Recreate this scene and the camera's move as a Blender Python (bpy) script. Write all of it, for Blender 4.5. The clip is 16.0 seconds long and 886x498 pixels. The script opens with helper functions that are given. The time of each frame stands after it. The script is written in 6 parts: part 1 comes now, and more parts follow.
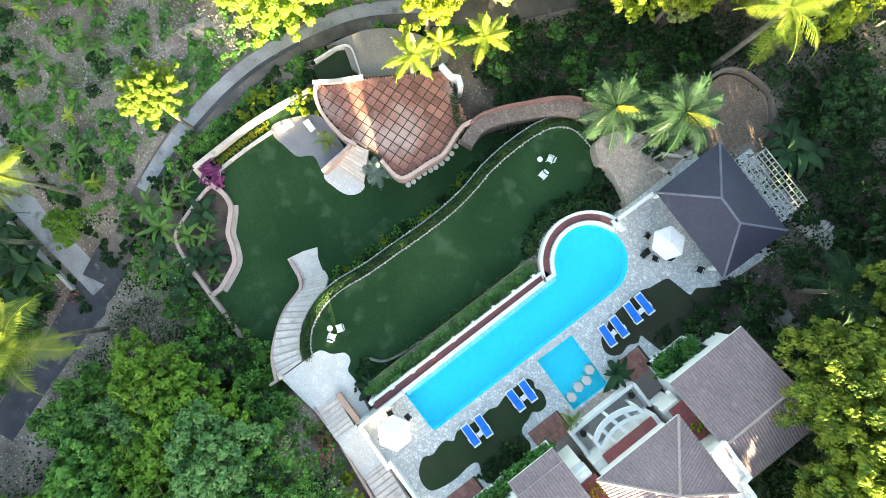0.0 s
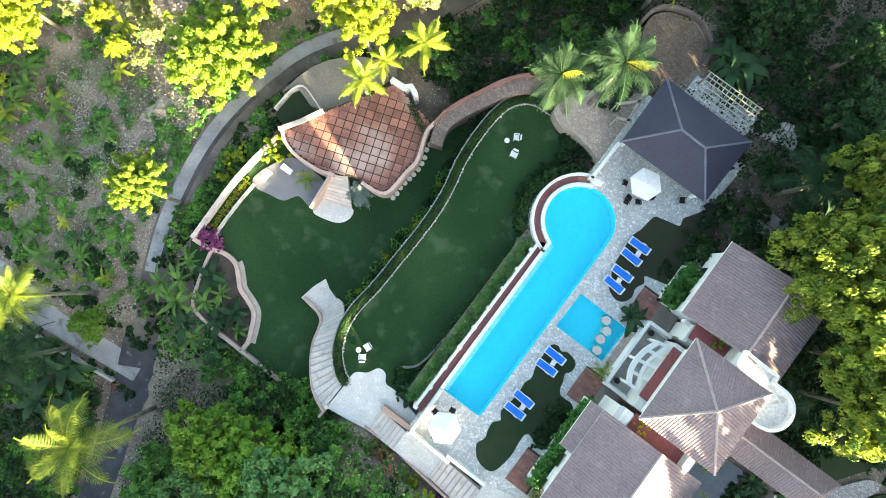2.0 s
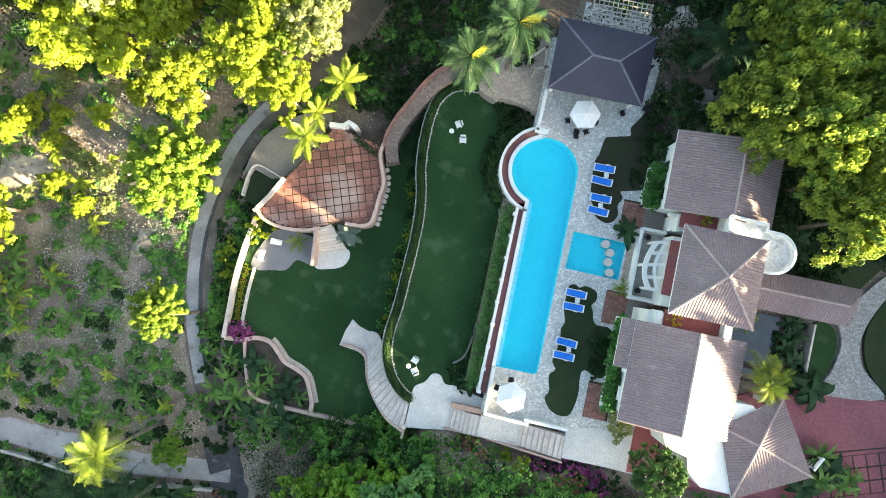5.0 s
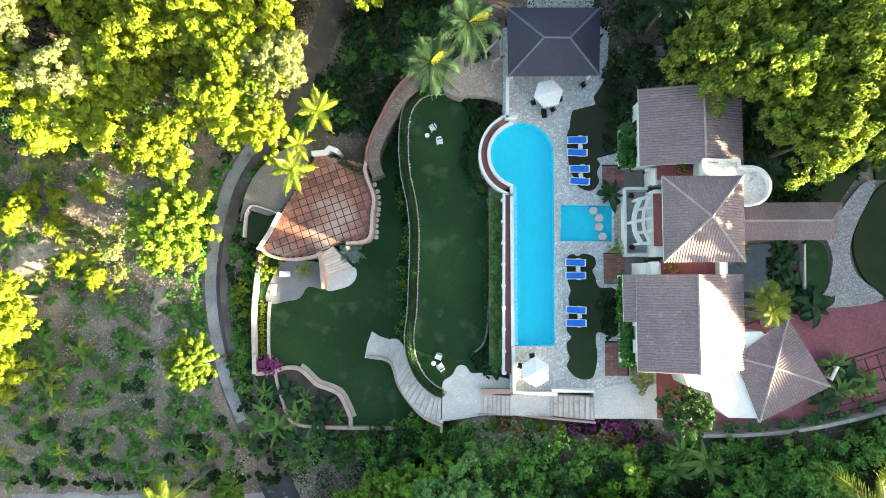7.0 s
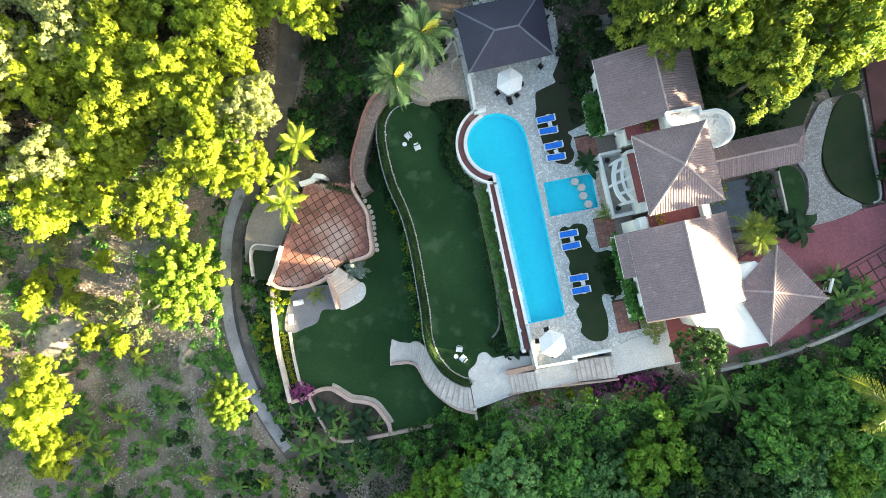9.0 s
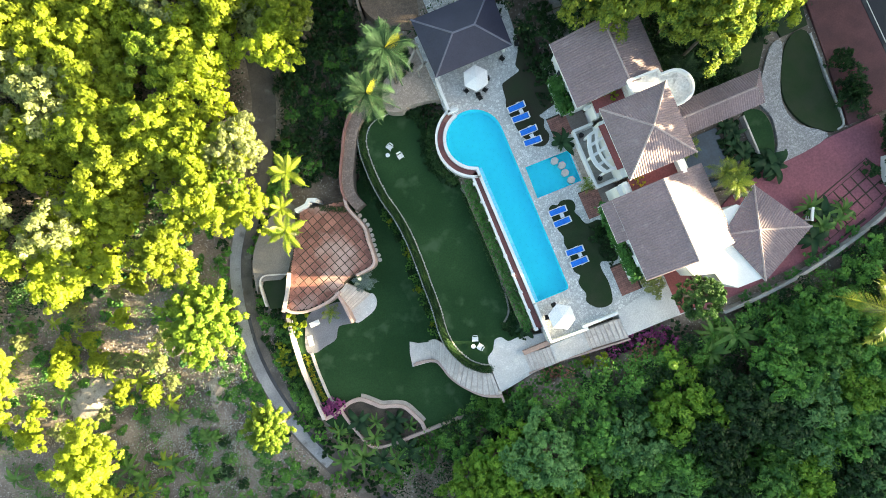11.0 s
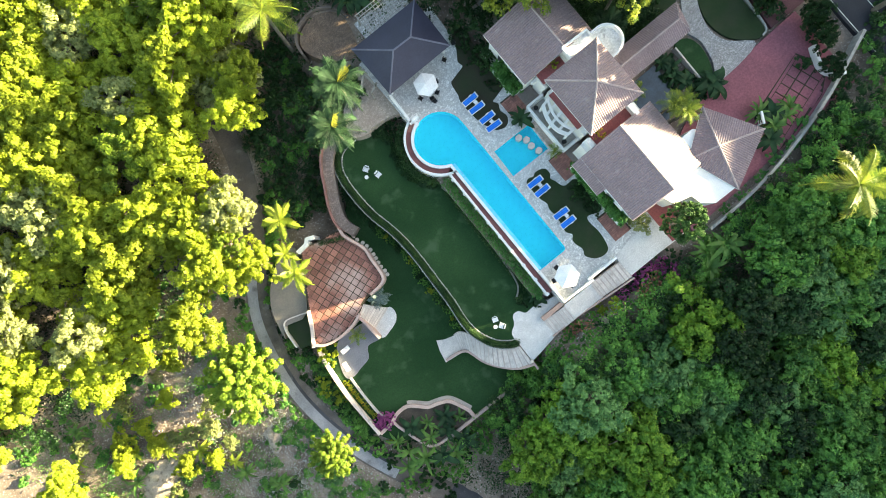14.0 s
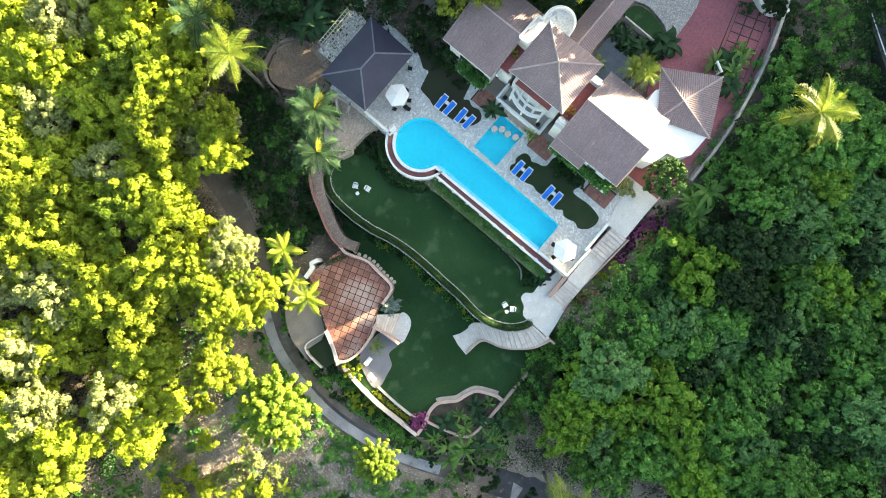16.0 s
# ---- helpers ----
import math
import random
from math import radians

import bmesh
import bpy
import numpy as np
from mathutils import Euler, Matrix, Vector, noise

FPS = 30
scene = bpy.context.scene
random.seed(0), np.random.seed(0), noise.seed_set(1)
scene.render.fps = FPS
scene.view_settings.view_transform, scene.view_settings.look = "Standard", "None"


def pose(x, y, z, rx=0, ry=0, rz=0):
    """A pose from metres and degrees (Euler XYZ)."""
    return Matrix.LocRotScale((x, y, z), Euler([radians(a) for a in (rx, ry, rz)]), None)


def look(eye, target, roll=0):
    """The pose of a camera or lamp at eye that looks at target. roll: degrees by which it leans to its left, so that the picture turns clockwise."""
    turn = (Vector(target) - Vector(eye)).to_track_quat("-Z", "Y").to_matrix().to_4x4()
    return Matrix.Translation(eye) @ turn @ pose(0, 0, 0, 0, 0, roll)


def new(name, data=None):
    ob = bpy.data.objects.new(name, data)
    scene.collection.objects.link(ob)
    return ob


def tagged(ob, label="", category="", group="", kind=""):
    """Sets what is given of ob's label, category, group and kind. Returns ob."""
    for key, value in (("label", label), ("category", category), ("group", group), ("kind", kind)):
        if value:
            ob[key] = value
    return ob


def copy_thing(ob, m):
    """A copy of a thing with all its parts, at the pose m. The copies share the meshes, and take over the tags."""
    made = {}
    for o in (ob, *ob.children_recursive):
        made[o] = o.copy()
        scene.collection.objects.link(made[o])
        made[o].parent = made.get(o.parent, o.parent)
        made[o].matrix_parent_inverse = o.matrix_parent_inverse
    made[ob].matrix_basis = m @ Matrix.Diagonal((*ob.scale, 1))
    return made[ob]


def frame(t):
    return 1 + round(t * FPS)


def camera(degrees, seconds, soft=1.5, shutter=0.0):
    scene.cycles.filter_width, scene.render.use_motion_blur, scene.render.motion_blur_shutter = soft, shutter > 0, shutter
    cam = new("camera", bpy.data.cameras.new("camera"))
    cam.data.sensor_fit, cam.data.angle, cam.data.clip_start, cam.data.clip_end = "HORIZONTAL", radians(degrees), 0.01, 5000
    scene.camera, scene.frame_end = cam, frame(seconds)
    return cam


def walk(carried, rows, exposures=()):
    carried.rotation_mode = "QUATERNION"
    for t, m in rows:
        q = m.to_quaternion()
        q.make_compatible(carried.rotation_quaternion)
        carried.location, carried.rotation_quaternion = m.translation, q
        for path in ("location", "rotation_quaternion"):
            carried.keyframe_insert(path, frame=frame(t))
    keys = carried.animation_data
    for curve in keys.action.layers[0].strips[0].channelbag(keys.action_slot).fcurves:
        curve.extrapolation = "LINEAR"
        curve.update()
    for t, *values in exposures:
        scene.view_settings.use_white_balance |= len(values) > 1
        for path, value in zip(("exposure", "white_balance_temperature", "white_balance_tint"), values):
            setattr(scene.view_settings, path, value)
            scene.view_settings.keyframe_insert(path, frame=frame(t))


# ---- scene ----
cam = camera(78.0, 16.0, soft=0.9)
PATH = [
    (0.0, pose(0.633, -2.236, 47.045, 3.020, -1.455, 52.534)),
    (0.5, pose(0.682, -2.147, 47.662, 3.014, -1.162, 49.103)),
    (1.0, pose(0.732, -2.077, 48.282, 3.000, -0.885, 45.479)),
    (1.5, pose(0.781, -2.025, 48.905, 2.978, -0.625, 41.261)),
    (2.0, pose(0.831, -1.990, 49.531, 2.948, -0.380, 36.758)),
    (2.5, pose(0.878, -1.970, 50.159, 2.912, -0.150, 32.250)),
    (3.0, pose(0.924, -1.964, 50.790, 2.869, 0.064, 27.657)),
    (3.5, pose(0.967, -1.972, 51.423, 2.821, 0.264, 23.167)),
    (4.0, pose(1.006, -1.991, 52.057, 2.768, 0.449, 18.982)),
    (6.5, pose(1.126, -2.227, 55.254, 2.453, 1.162, 2.793)),
    (7.0, pose(1.129, -2.294, 55.897, 2.385, 1.264, -0.180)),
    (7.5, pose(1.125, -2.364, 56.540, 2.315, 1.353, -3.253)),
    (8.0, pose(1.111, -2.438, 57.183, 2.247, 1.429, -6.226)),
    (8.5, pose(1.088, -2.512, 57.826, 2.178, 1.494, -9.200)),
    (9.0, pose(1.054, -2.588, 58.470, 2.112, 1.546, -12.184)),
    (11.5, pose(0.704, -2.928, 61.679, 1.823, 1.632, -25.288)),
    (12.0, pose(0.593, -2.981, 62.318, 1.778, 1.617, -27.988)),
    (12.5, pose(0.466, -3.027, 62.956, 1.740, 1.591, -30.682)),
    (13.0, pose(0.324, -3.063, 63.591, 1.707, 1.555, -33.381)),
    (13.5, pose(0.165, -3.089, 64.225, 1.682, 1.509, -36.386)),
    (14.0, pose(-0.012, -3.104, 64.857, 1.665, 1.453, -39.296)),
    (14.5, pose(-0.206, -3.107, 65.487, 1.656, 1.388, -41.912)),
    (15.0, pose(-0.419, -3.096, 66.114, 1.657, 1.314, -44.644)),
    (15.5, pose(-0.652, -3.070, 66.738, 1.667, 1.232, -47.374)),
    (16.0, pose(-0.905, -3.028, 67.360, 1.687, 1.140, -50.111)),
]
walk(cam, PATH, [(t, 3.4 + e, 8000.0, 1.0) for t, e in ((0.0, 0.47), (2.0, 0.34), (4.0, 0.11), (7.0, 0.0), (12.5, 0.02), (16.0, 0.12))])

# ---------------------------------------------------------------- light
SUN_AZ, SUN_EL = 112.0, 12.0
world = bpy.data.worlds.new("sky")
scene.world = world
world.use_nodes = True
wn = world.node_tree.nodes
sky = wn.new("ShaderNodeTexSky")
sky.sky_type = "NISHITA"
sky.sun_disc = False
sky.sun_elevation = radians(SUN_EL + 12)
sky.sun_rotation = radians(SUN_AZ)
wn["Background"].inputs[1].default_value = 0.052
world.node_tree.links.new(sky.outputs[0], wn["Background"].inputs[0])
sun_data = bpy.data.lights.new("sun", "SUN")
sun_data.energy, sun_data.angle, sun_data.color = 5.0, radians(0.6), (1.0, 0.89, 0.68)
sun = new("sun", sun_data)
sun_to = Vector((math.cos(radians(SUN_EL)) * math.sin(radians(SUN_AZ)),
                 math.cos(radians(SUN_EL)) * math.cos(radians(SUN_AZ)), math.sin(radians(SUN_EL))))
sun.matrix_world = look(sun_to * 300, (0, 0, 0))


# ---------------------------------------------------------------- materials
def mat(name, a, b=None, scale=1.0, rough=0.8, bump=0.0, fine=8.0, even=0.0, metal=0.0, spec=0.3, sharp=(0.35, 0.65), vary=0.0, dirt=None):
    """Two-scale procedural surface: a broad blend of a and b, fine grain, bump, variation from piece to piece, and stains."""
    b = b or tuple(c * 0.8 for c in a)
    m = bpy.data.materials.new(name)
    m.use_nodes = True
    n, l = m.node_tree.nodes, m.node_tree.links
    p = n["Principled BSDF"]
    p.inputs["Roughness"].default_value, p.inputs["Metallic"].default_value = rough, metal
    p.inputs["Specular IOR Level"].default_value = spec
    tc = n.new("ShaderNodeTexCoord")
    geo = n.new("ShaderNodeNewGeometry")
    big, small = n.new("ShaderNodeTexNoise"), n.new("ShaderNodeTexNoise")
    big.inputs["Scale"].default_value, big.inputs["Detail"].default_value = scale, 6
    small.inputs["Scale"].default_value, small.inputs["Detail"].default_value = scale * fine, 4
    for t in (big, small):
        l.new(geo.outputs["Position"], t.inputs["Vector"])
    ramp = n.new("ShaderNodeMapRange")
    ramp.inputs[1].default_value, ramp.inputs[2].default_value = sharp
    l.new(big.outputs["Fac"], ramp.inputs[0])
    mix = n.new("ShaderNodeMix")
    mix.data_type = "RGBA"
    mix.inputs[6].default_value, mix.inputs[7].default_value = (*a, 1), (*b, 1)
    l.new(ramp.outputs[0], mix.inputs[0])
    grain = n.new("ShaderNodeMix")
    grain.data_type, grain.blend_type = "RGBA", "MULTIPLY"
    grain.inputs[0].default_value = 1.0
    gr = n.new("ShaderNodeMapRange")
    gr.inputs[1].default_value, gr.inputs[2].default_value = 0.25, 0.75
    gr.inputs[3].default_value, gr.inputs[4].default_value = 0.72 + 0.28 * even, 1.18 - 0.18 * even
    l.new(small.outputs["Fac"], gr.inputs[0])
    l.new(mix.outputs[2], grain.inputs[6])
    l.new(gr.outputs[0], grain.inputs[7])
    out = grain.outputs[2]
    if vary:
        oi = n.new("ShaderNodeObjectInfo")
        vr = n.new("ShaderNodeMapRange")
        vr.inputs[3].default_value, vr.inputs[4].default_value = 1 - vary, 1 + vary
        l.new(oi.outputs["Random"], vr.inputs[0])
        vm = n.new("ShaderNodeMix")
        vm.data_type, vm.blend_type = "RGBA", "MULTIPLY"
        vm.inputs[0].default_value = 1.0
        l.new(out, vm.inputs[6])
        l.new(vr.outputs[0], vm.inputs[7])
        out = vm.outputs[2]
    if dirt:
        st = n.new("ShaderNodeTexNoise")
        st.inputs["Scale"].default_value, st.inputs["Detail"].default_value = dirt[1], 8
        l.new(geo.outputs["Position"], st.inputs["Vector"])
        sr = n.new("ShaderNodeMapRange")
        sr.inputs[1].default_value, sr.inputs[2].default_value = dirt[2], dirt[2] + 0.15
        l.new(st.outputs["Fac"], sr.inputs[0])
        dm = n.new("ShaderNodeMix")
        dm.data_type = "RGBA"
        dm.inputs[7].default_value = (*dirt[0], 1)
        l.new(out, dm.inputs[6])
        l.new(sr.outputs[0], dm.inputs[0])
        out = dm.outputs[2]
    l.new(out, p.inputs["Base Color"])
    if bump:
        bp = n.new("ShaderNodeBump")
        bp.inputs["Strength"].default_value, bp.inputs["Distance"].default_value = 0.6, bump
        l.new(small.outputs["Fac"], bp.inputs["Height"])
        l.new(bp.outputs[0], p.inputs["Normal"])
    return m


def stone_mat(name, a, b, joint, size, rough=0.85, spread=0.26):
    """Irregular flagstones: cells with recessed pale joints."""
    m = mat(name, a, b, 0.6, rough, 0.0, 12)
    n, l = m.node_tree.nodes, m.node_tree.links
    p = n["Principled BSDF"]
    geo = n.new("ShaderNodeNewGeometry")
    cell, edge = n.new("ShaderNodeTexVoronoi"), n.new("ShaderNodeTexVoronoi")
    edge.feature = "DISTANCE_TO_EDGE"
    for v in (cell, edge):
        v.inputs["Scale"].default_value = 1 / size
        l.new(geo.outputs["Position"], v.inputs["Vector"])
    tone = n.new("ShaderNodeSeparateColor")
    l.new(cell.outputs["Color"], tone.inputs[0])
    vr = n.new("ShaderNodeMapRange")
    vr.inputs[3].default_value, vr.inputs[4].default_value = 1 - spread, 1 + spread * 0.7
    l.new(tone.outputs[0], vr.inputs[0])
    src = p.inputs["Base Color"].links[0].from_socket
    mul = n.new("ShaderNodeMix")
    mul.data_type, mul.blend_type = "RGBA", "MULTIPLY"
    mul.inputs[0].default_value = 1.0
    l.new(src, mul.inputs[6])
    l.new(vr.outputs[0], mul.inputs[7])
    er = n.new("ShaderNodeMapRange")
    er.inputs[1].default_value, er.inputs[2].default_value = 0.02, 0.09
    l.new(edge.outputs["Distance"], er.inputs[0])
    jm = n.new("ShaderNodeMix")
    jm.data_type = "RGBA"
    jm.inputs[6].default_value = (*joint, 1)
    l.new(er.outputs[0], jm.inputs[0])
    l.new(mul.outputs[2], jm.inputs[7])
    l.new(jm.outputs[2], p.inputs["Base Color"])
    bp = n.new("ShaderNodeBump")
    bp.inputs["Strength"].default_value, bp.inputs["Distance"].default_value = 0.7, 0.02
    l.new(er.outputs[0], bp.inputs["Height"])
    l.new(bp.outputs[0], p.inputs["Normal"])
    return m


def leaf_mat(name, a, b, through_light=0.35, rough=0.55):
    """Leaves: tone from leaf to leaf and from plant to plant, some light passing through."""
    m = bpy.data.materials.new(name)
    m.use_nodes = True
    n, l = m.node_tree.nodes, m.node_tree.links
    p = n["Principled BSDF"]
    p.inputs["Roughness"].default_value = rough
    p.inputs["Specular IOR Level"].default_value = 0.25
    geo, oi = n.new("ShaderNodeNewGeometry"), n.new("ShaderNodeObjectInfo")
    noi = n.new("ShaderNodeTexNoise")
    noi.inputs["Scale"].default_value, noi.inputs["Detail"].default_value = 0.8, 4
    l.new(geo.outputs["Position"], noi.inputs["Vector"])
    add = n.new("ShaderNodeMath")
    add.operation = "ADD"
    nr = n.new("ShaderNodeMapRange")
    nr.inputs[1].default_value, nr.inputs[2].default_value = 0.35, 0.65
    nr.inputs[3].default_value, nr.inputs[4].default_value = -0.3, 0.6
    l.new(noi.outputs["Fac"], nr.inputs[0])
    ir = n.new("ShaderNodeMath")
    ir.operation = "MULTIPLY"
    ir.inputs[1].default_value = 0.75
    l.new(geo.outputs["Random Per Island"], ir.inputs[0])
    l.new(ir.outputs[0], add.inputs[0])
    l.new(nr.outputs[0], add.inputs[1])
    mix = n.new("ShaderNodeMix")
    mix.data_type = "RGBA"
    mix.inputs[6].default_value, mix.inputs[7].default_value = (*a, 1), (*b, 1)
    l.new(add.outputs[0], mix.inputs[0])
    hs = n.new("ShaderNodeHueSaturation")
    vr = n.new("ShaderNodeMapRange")
    vr.inputs[3].default_value, vr.inputs[4].default_value = 0.78, 1.2
    l.new(oi.outputs["Random"], vr.inputs[0])
    l.new(vr.outputs[0], hs.inputs["Value"])
    l.new(mix.outputs[2], hs.inputs["Color"])
    l.new(hs.outputs[0], p.inputs["Base Color"])
    tr = n.new("ShaderNodeBsdfTranslucent")
    l.new(hs.outputs[0], tr.inputs["Color"])
    ms = n.new("ShaderNodeMixShader")
    ms.inputs[0].default_value = through_light
    l.new(p.outputs[0], ms.inputs[1])
    l.new(tr.outputs[0], ms.inputs[2])
    l.new(ms.outputs[0], n["Material Output"].inputs[0])
    return m


def water_mat(name):
    m = bpy.data.materials.new(name)
    m.use_nodes = True
    n, l = m.node_tree.nodes, m.node_tree.links
    n.remove(n["Principled BSDF"])
    tr, gl, fr, ms = (n.new("ShaderNodeBsdfTransparent"), n.new("ShaderNodeBsdfGlossy"),
                      n.new("ShaderNodeFresnel"), n.new("ShaderNodeMixShader"))
    tr.inputs[0].default_value = (0.72, 0.95, 1.0, 1)
    gl.inputs["Roughness"].default_value = 0.03
    fr.inputs[0].default_value = 1.12
    noi, bp, geo = n.new("ShaderNodeTexNoise"), n.new("ShaderNodeBump"), n.new("ShaderNodeNewGeometry")
    noi.inputs["Scale"].default_value = 1.5
    bp.inputs["Strength"].default_value, bp.inputs["Distance"].default_value = 0.02, 0.004
    l.new(geo.outputs["Position"], noi.inputs["Vector"])
    l.new(noi.outputs["Fac"], bp.inputs["Height"])
    l.new(bp.outputs[0], gl.inputs["Normal"])
    l.new(bp.outputs[0], fr.inputs["Normal"])
    l.new(fr.outputs[0], ms.inputs[0])
    l.new(tr.outputs[0], ms.inputs[1])
    l.new(gl.outputs[0], ms.inputs[2])
    l.new(ms.outputs[0], n["Material Output"].inputs[0])
    return m


M_DIRT = mat("dirt", (0.3, 0.235, 0.19), (0.13, 0.1, 0.08), 0.3, 0.95, 0.05, 14, dirt=((0.62, 0.56, 0.52), 4.5, 0.585))
M_ASPHALT = mat("road_concrete", (0.38, 0.36, 0.36), (0.25, 0.24, 0.245), 0.4, 0.9, 0.01, 20, dirt=((0.12, 0.11, 0.105), 0.7, 0.6))
M_LANE = mat("worn_lane", (0.17, 0.14, 0.12), (0.1, 0.085, 0.075), 0.5, 0.9, 0.012, 18, dirt=((0.26, 0.23, 0.21), 0.8, 0.6))
M_WET = mat("damp_dark_asphalt", (0.075, 0.072, 0.078), (0.045, 0.044, 0.048), 0.6, 0.75, 0.01, 16, dirt=((0.2, 0.19, 0.19), 1.1, 0.62))
M_LAWN = mat("lawn", (0.01, 0.042, 0.011), (0.022, 0.064, 0.02), 0.16, 0.95, 0.03, 40, dirt=((0.048, 0.092, 0.042), 0.42, 0.56))
M_LAWN_DARK = mat("shaded_lawn", (0.02, 0.042, 0.014), (0.032, 0.045, 0.022), 0.5, 0.95, 0.03, 40)
M_DECK = stone_mat("deck_stone", (0.69, 0.68, 0.66), (0.59, 0.58, 0.57), (0.4, 0.395, 0.39), 0.25)
M_SAND = mat("pale_sandy_earth", (0.52, 0.43, 0.34), (0.34, 0.275, 0.215), 0.6, 0.95, 0.04, 12, dirt=((0.2, 0.16, 0.125), 1.6, 0.52))
M_COBBLE = stone_mat("grey_cobble", (0.44, 0.42, 0.42), (0.36, 0.345, 0.345), (0.2, 0.195, 0.19), 0.22)
M_TARMAC = mat("tarmac", (0.036, 0.039, 0.048), (0.028, 0.03, 0.037), 0.5, 0.9, 0.008, 25, dirt=((0.08, 0.08, 0.085), 0.5, 0.6))
M_TAN = stone_mat("tan_pebbles", (0.5, 0.4, 0.33), (0.4, 0.32, 0.27), (0.3, 0.24, 0.2), 0.2)
M_PEBBLE = stone_mat("pebble_path", (0.3, 0.225, 0.19), (0.23, 0.175, 0.15), (0.15, 0.115, 0.1), 0.26)
M_EARTHY = stone_mat("brown_pebbles", (0.23, 0.16, 0.115), (0.17, 0.12, 0.09), (0.1, 0.075, 0.06), 0.2)
M_LANDING = stone_mat("pale_flagstone", (0.72, 0.695, 0.67), (0.6, 0.575, 0.555), (0.6, 0.585, 0.57), 0.5, spread=0.06)
M_PINK = mat("pink_concrete", (0.56, 0.40, 0.35), (0.46, 0.33, 0.29), 0.8, 0.9, 0.006, 15, vary=0.08, dirt=((0.3, 0.25, 0.22), 1.4, 0.64))
M_WHITE = mat("white_paint", (0.82, 0.81, 0.79), (0.75, 0.74, 0.72), 0.7, 0.6, 0.003, 15, 0.7, dirt=((0.55, 0.53, 0.5), 1.5, 0.68))
M_LIMEWASH = mat("pinkish_limewash", (0.66, 0.55, 0.49), (0.55, 0.45, 0.4), 0.8, 0.8, 0.005, 14, dirt=((0.38, 0.32, 0.28), 1.3, 0.62))
M_STAINED = mat("stained_white_roof", (0.78, 0.76, 0.73), (0.68, 0.66, 0.63), 0.5, 0.8, 0.005, 10, dirt=((0.3, 0.29, 0.27), 1.1, 0.57))
M_WATER = water_mat("pool_water")
M_POOL = mat("pool_plaster", (0.0, 0.75, 0.84), (0.0, 0.72, 0.82), 0.3, 0.9, 0, 10, 0.9, spec=0.0)
M_POOL_EDGE = mat("pool_ledge", (0.35, 0.78, 0.92), (0.3, 0.72, 0.88), 0.5, 0.6, 0, 10)
M_GUTTER = mat("red_gutter_tile", (0.24, 0.09, 0.085), (0.17, 0.07, 0.07), 1.2, 0.7, 0.006, 12, vary=0.12)
M_TERRA = mat("terracotta_tile", (0.33, 0.145, 0.11), (0.26, 0.115, 0.09), 0.5, 0.75, 0.006, 14, vary=0.3, dirt=((0.46, 0.32, 0.28), 0.22, 0.5))
M_JOINT = mat("dark_joint", (0.07, 0.05, 0.035), (0.05, 0.05, 0.03), 2, 0.95, 0.01, 12)
M_BRICK = mat("red_paver", (0.34, 0.15, 0.12), (0.27, 0.13, 0.11), 1.0, 0.85, 0.008, 14, vary=0.22)
M_REDFLOOR = mat("red_concrete", (0.32, 0.09, 0.09), (0.27, 0.085, 0.085), 0.3, 0.8, 0.004, 20, dirt=((0.24, 0.1, 0.1), 0.6, 0.62))
M_DRIVE = mat("pink_driveway", (0.29, 0.10, 0.125), (0.24, 0.088, 0.108), 0.25, 0.85, 0.005, 20)
M_ROOF = mat("brown_roof_tile", (0.30, 0.222, 0.228), (0.25, 0.185, 0.19), 0.35, 0.75, 0.004, 18, dirt=((0.34, 0.27, 0.265), 1.2, 0.6))
M_RIDGE = mat("pale_ridge_tile", (0.46, 0.36, 0.345), (0.38, 0.3, 0.29), 0.8, 0.75, 0.004, 12)
M_SLATE = mat("slate_shingle", (0.042, 0.042, 0.07), (0.034, 0.034, 0.058), 0.4, 0.58, 0.004, 20, spec=0.4)
M_SLATE_RIDGE = mat("slate_ridge", (0.17, 0.17, 0.22), (0.13, 0.13, 0.17), 0.8, 0.7, 0.004, 12)
M_WOOD = mat("grey_wood", (0.36, 0.33, 0.28), (0.27, 0.24, 0.2), 1.2, 0.8, 0.004, 12)
M_LATTICE = mat("weathered_white_timber", (0.44, 0.42, 0.39), (0.34, 0.32, 0.3), 1.5, 0.8, 0.003, 10)
M_DARKMETAL = mat("dark_metal", (0.03, 0.03, 0.032), (0.02, 0.02, 0.02), 2, 0.5, 0, 8, metal=0.4)
M_BLUE = mat("blue_cushion", (0.0, 0.2, 0.78), (0.0, 0.17, 0.68), 1.5, 0.8, 0.006, 10)
M_PLASTIC = mat("white_plastic", (0.82, 0.82, 0.82), (0.76, 0.76, 0.76), 2, 0.4, 0, 8)
M_CANVAS = mat("white_canvas", (0.84, 0.83, 0.82), (0.78, 0.77, 0.76), 0.8, 0.85, 0.003, 20)
M_STONE = mat("grey_stone", (0.4, 0.38, 0.35), (0.28, 0.27, 0.25), 1.5, 0.9, 0.02, 8, vary=0.15)
M_NOSE = mat("step_nosing", (0.6, 0.5, 0.45), (0.52, 0.43, 0.39), 1.2, 0.9, 0.006, 12, vary=0.08)
M_STEP = mat("pinkish_step_stone", (0.7, 0.63, 0.58), (0.6, 0.53, 0.485), 1.5, 0.9, 0.01, 8, vary=0.07, dirt=((0.42, 0.35, 0.31), 1.5, 0.6))
M_PALE_STONE = mat("pale_stone", (0.74, 0.66, 0.585), (0.62, 0.54, 0.475), 1.5, 0.9, 0.01, 8, vary=0.12)
M_WHITESTONE = mat("whitened_stone", (0.62, 0.61, 0.57), (0.42, 0.42, 0.38), 3.0, 0.9, 0.01, 6, vary=0.3)
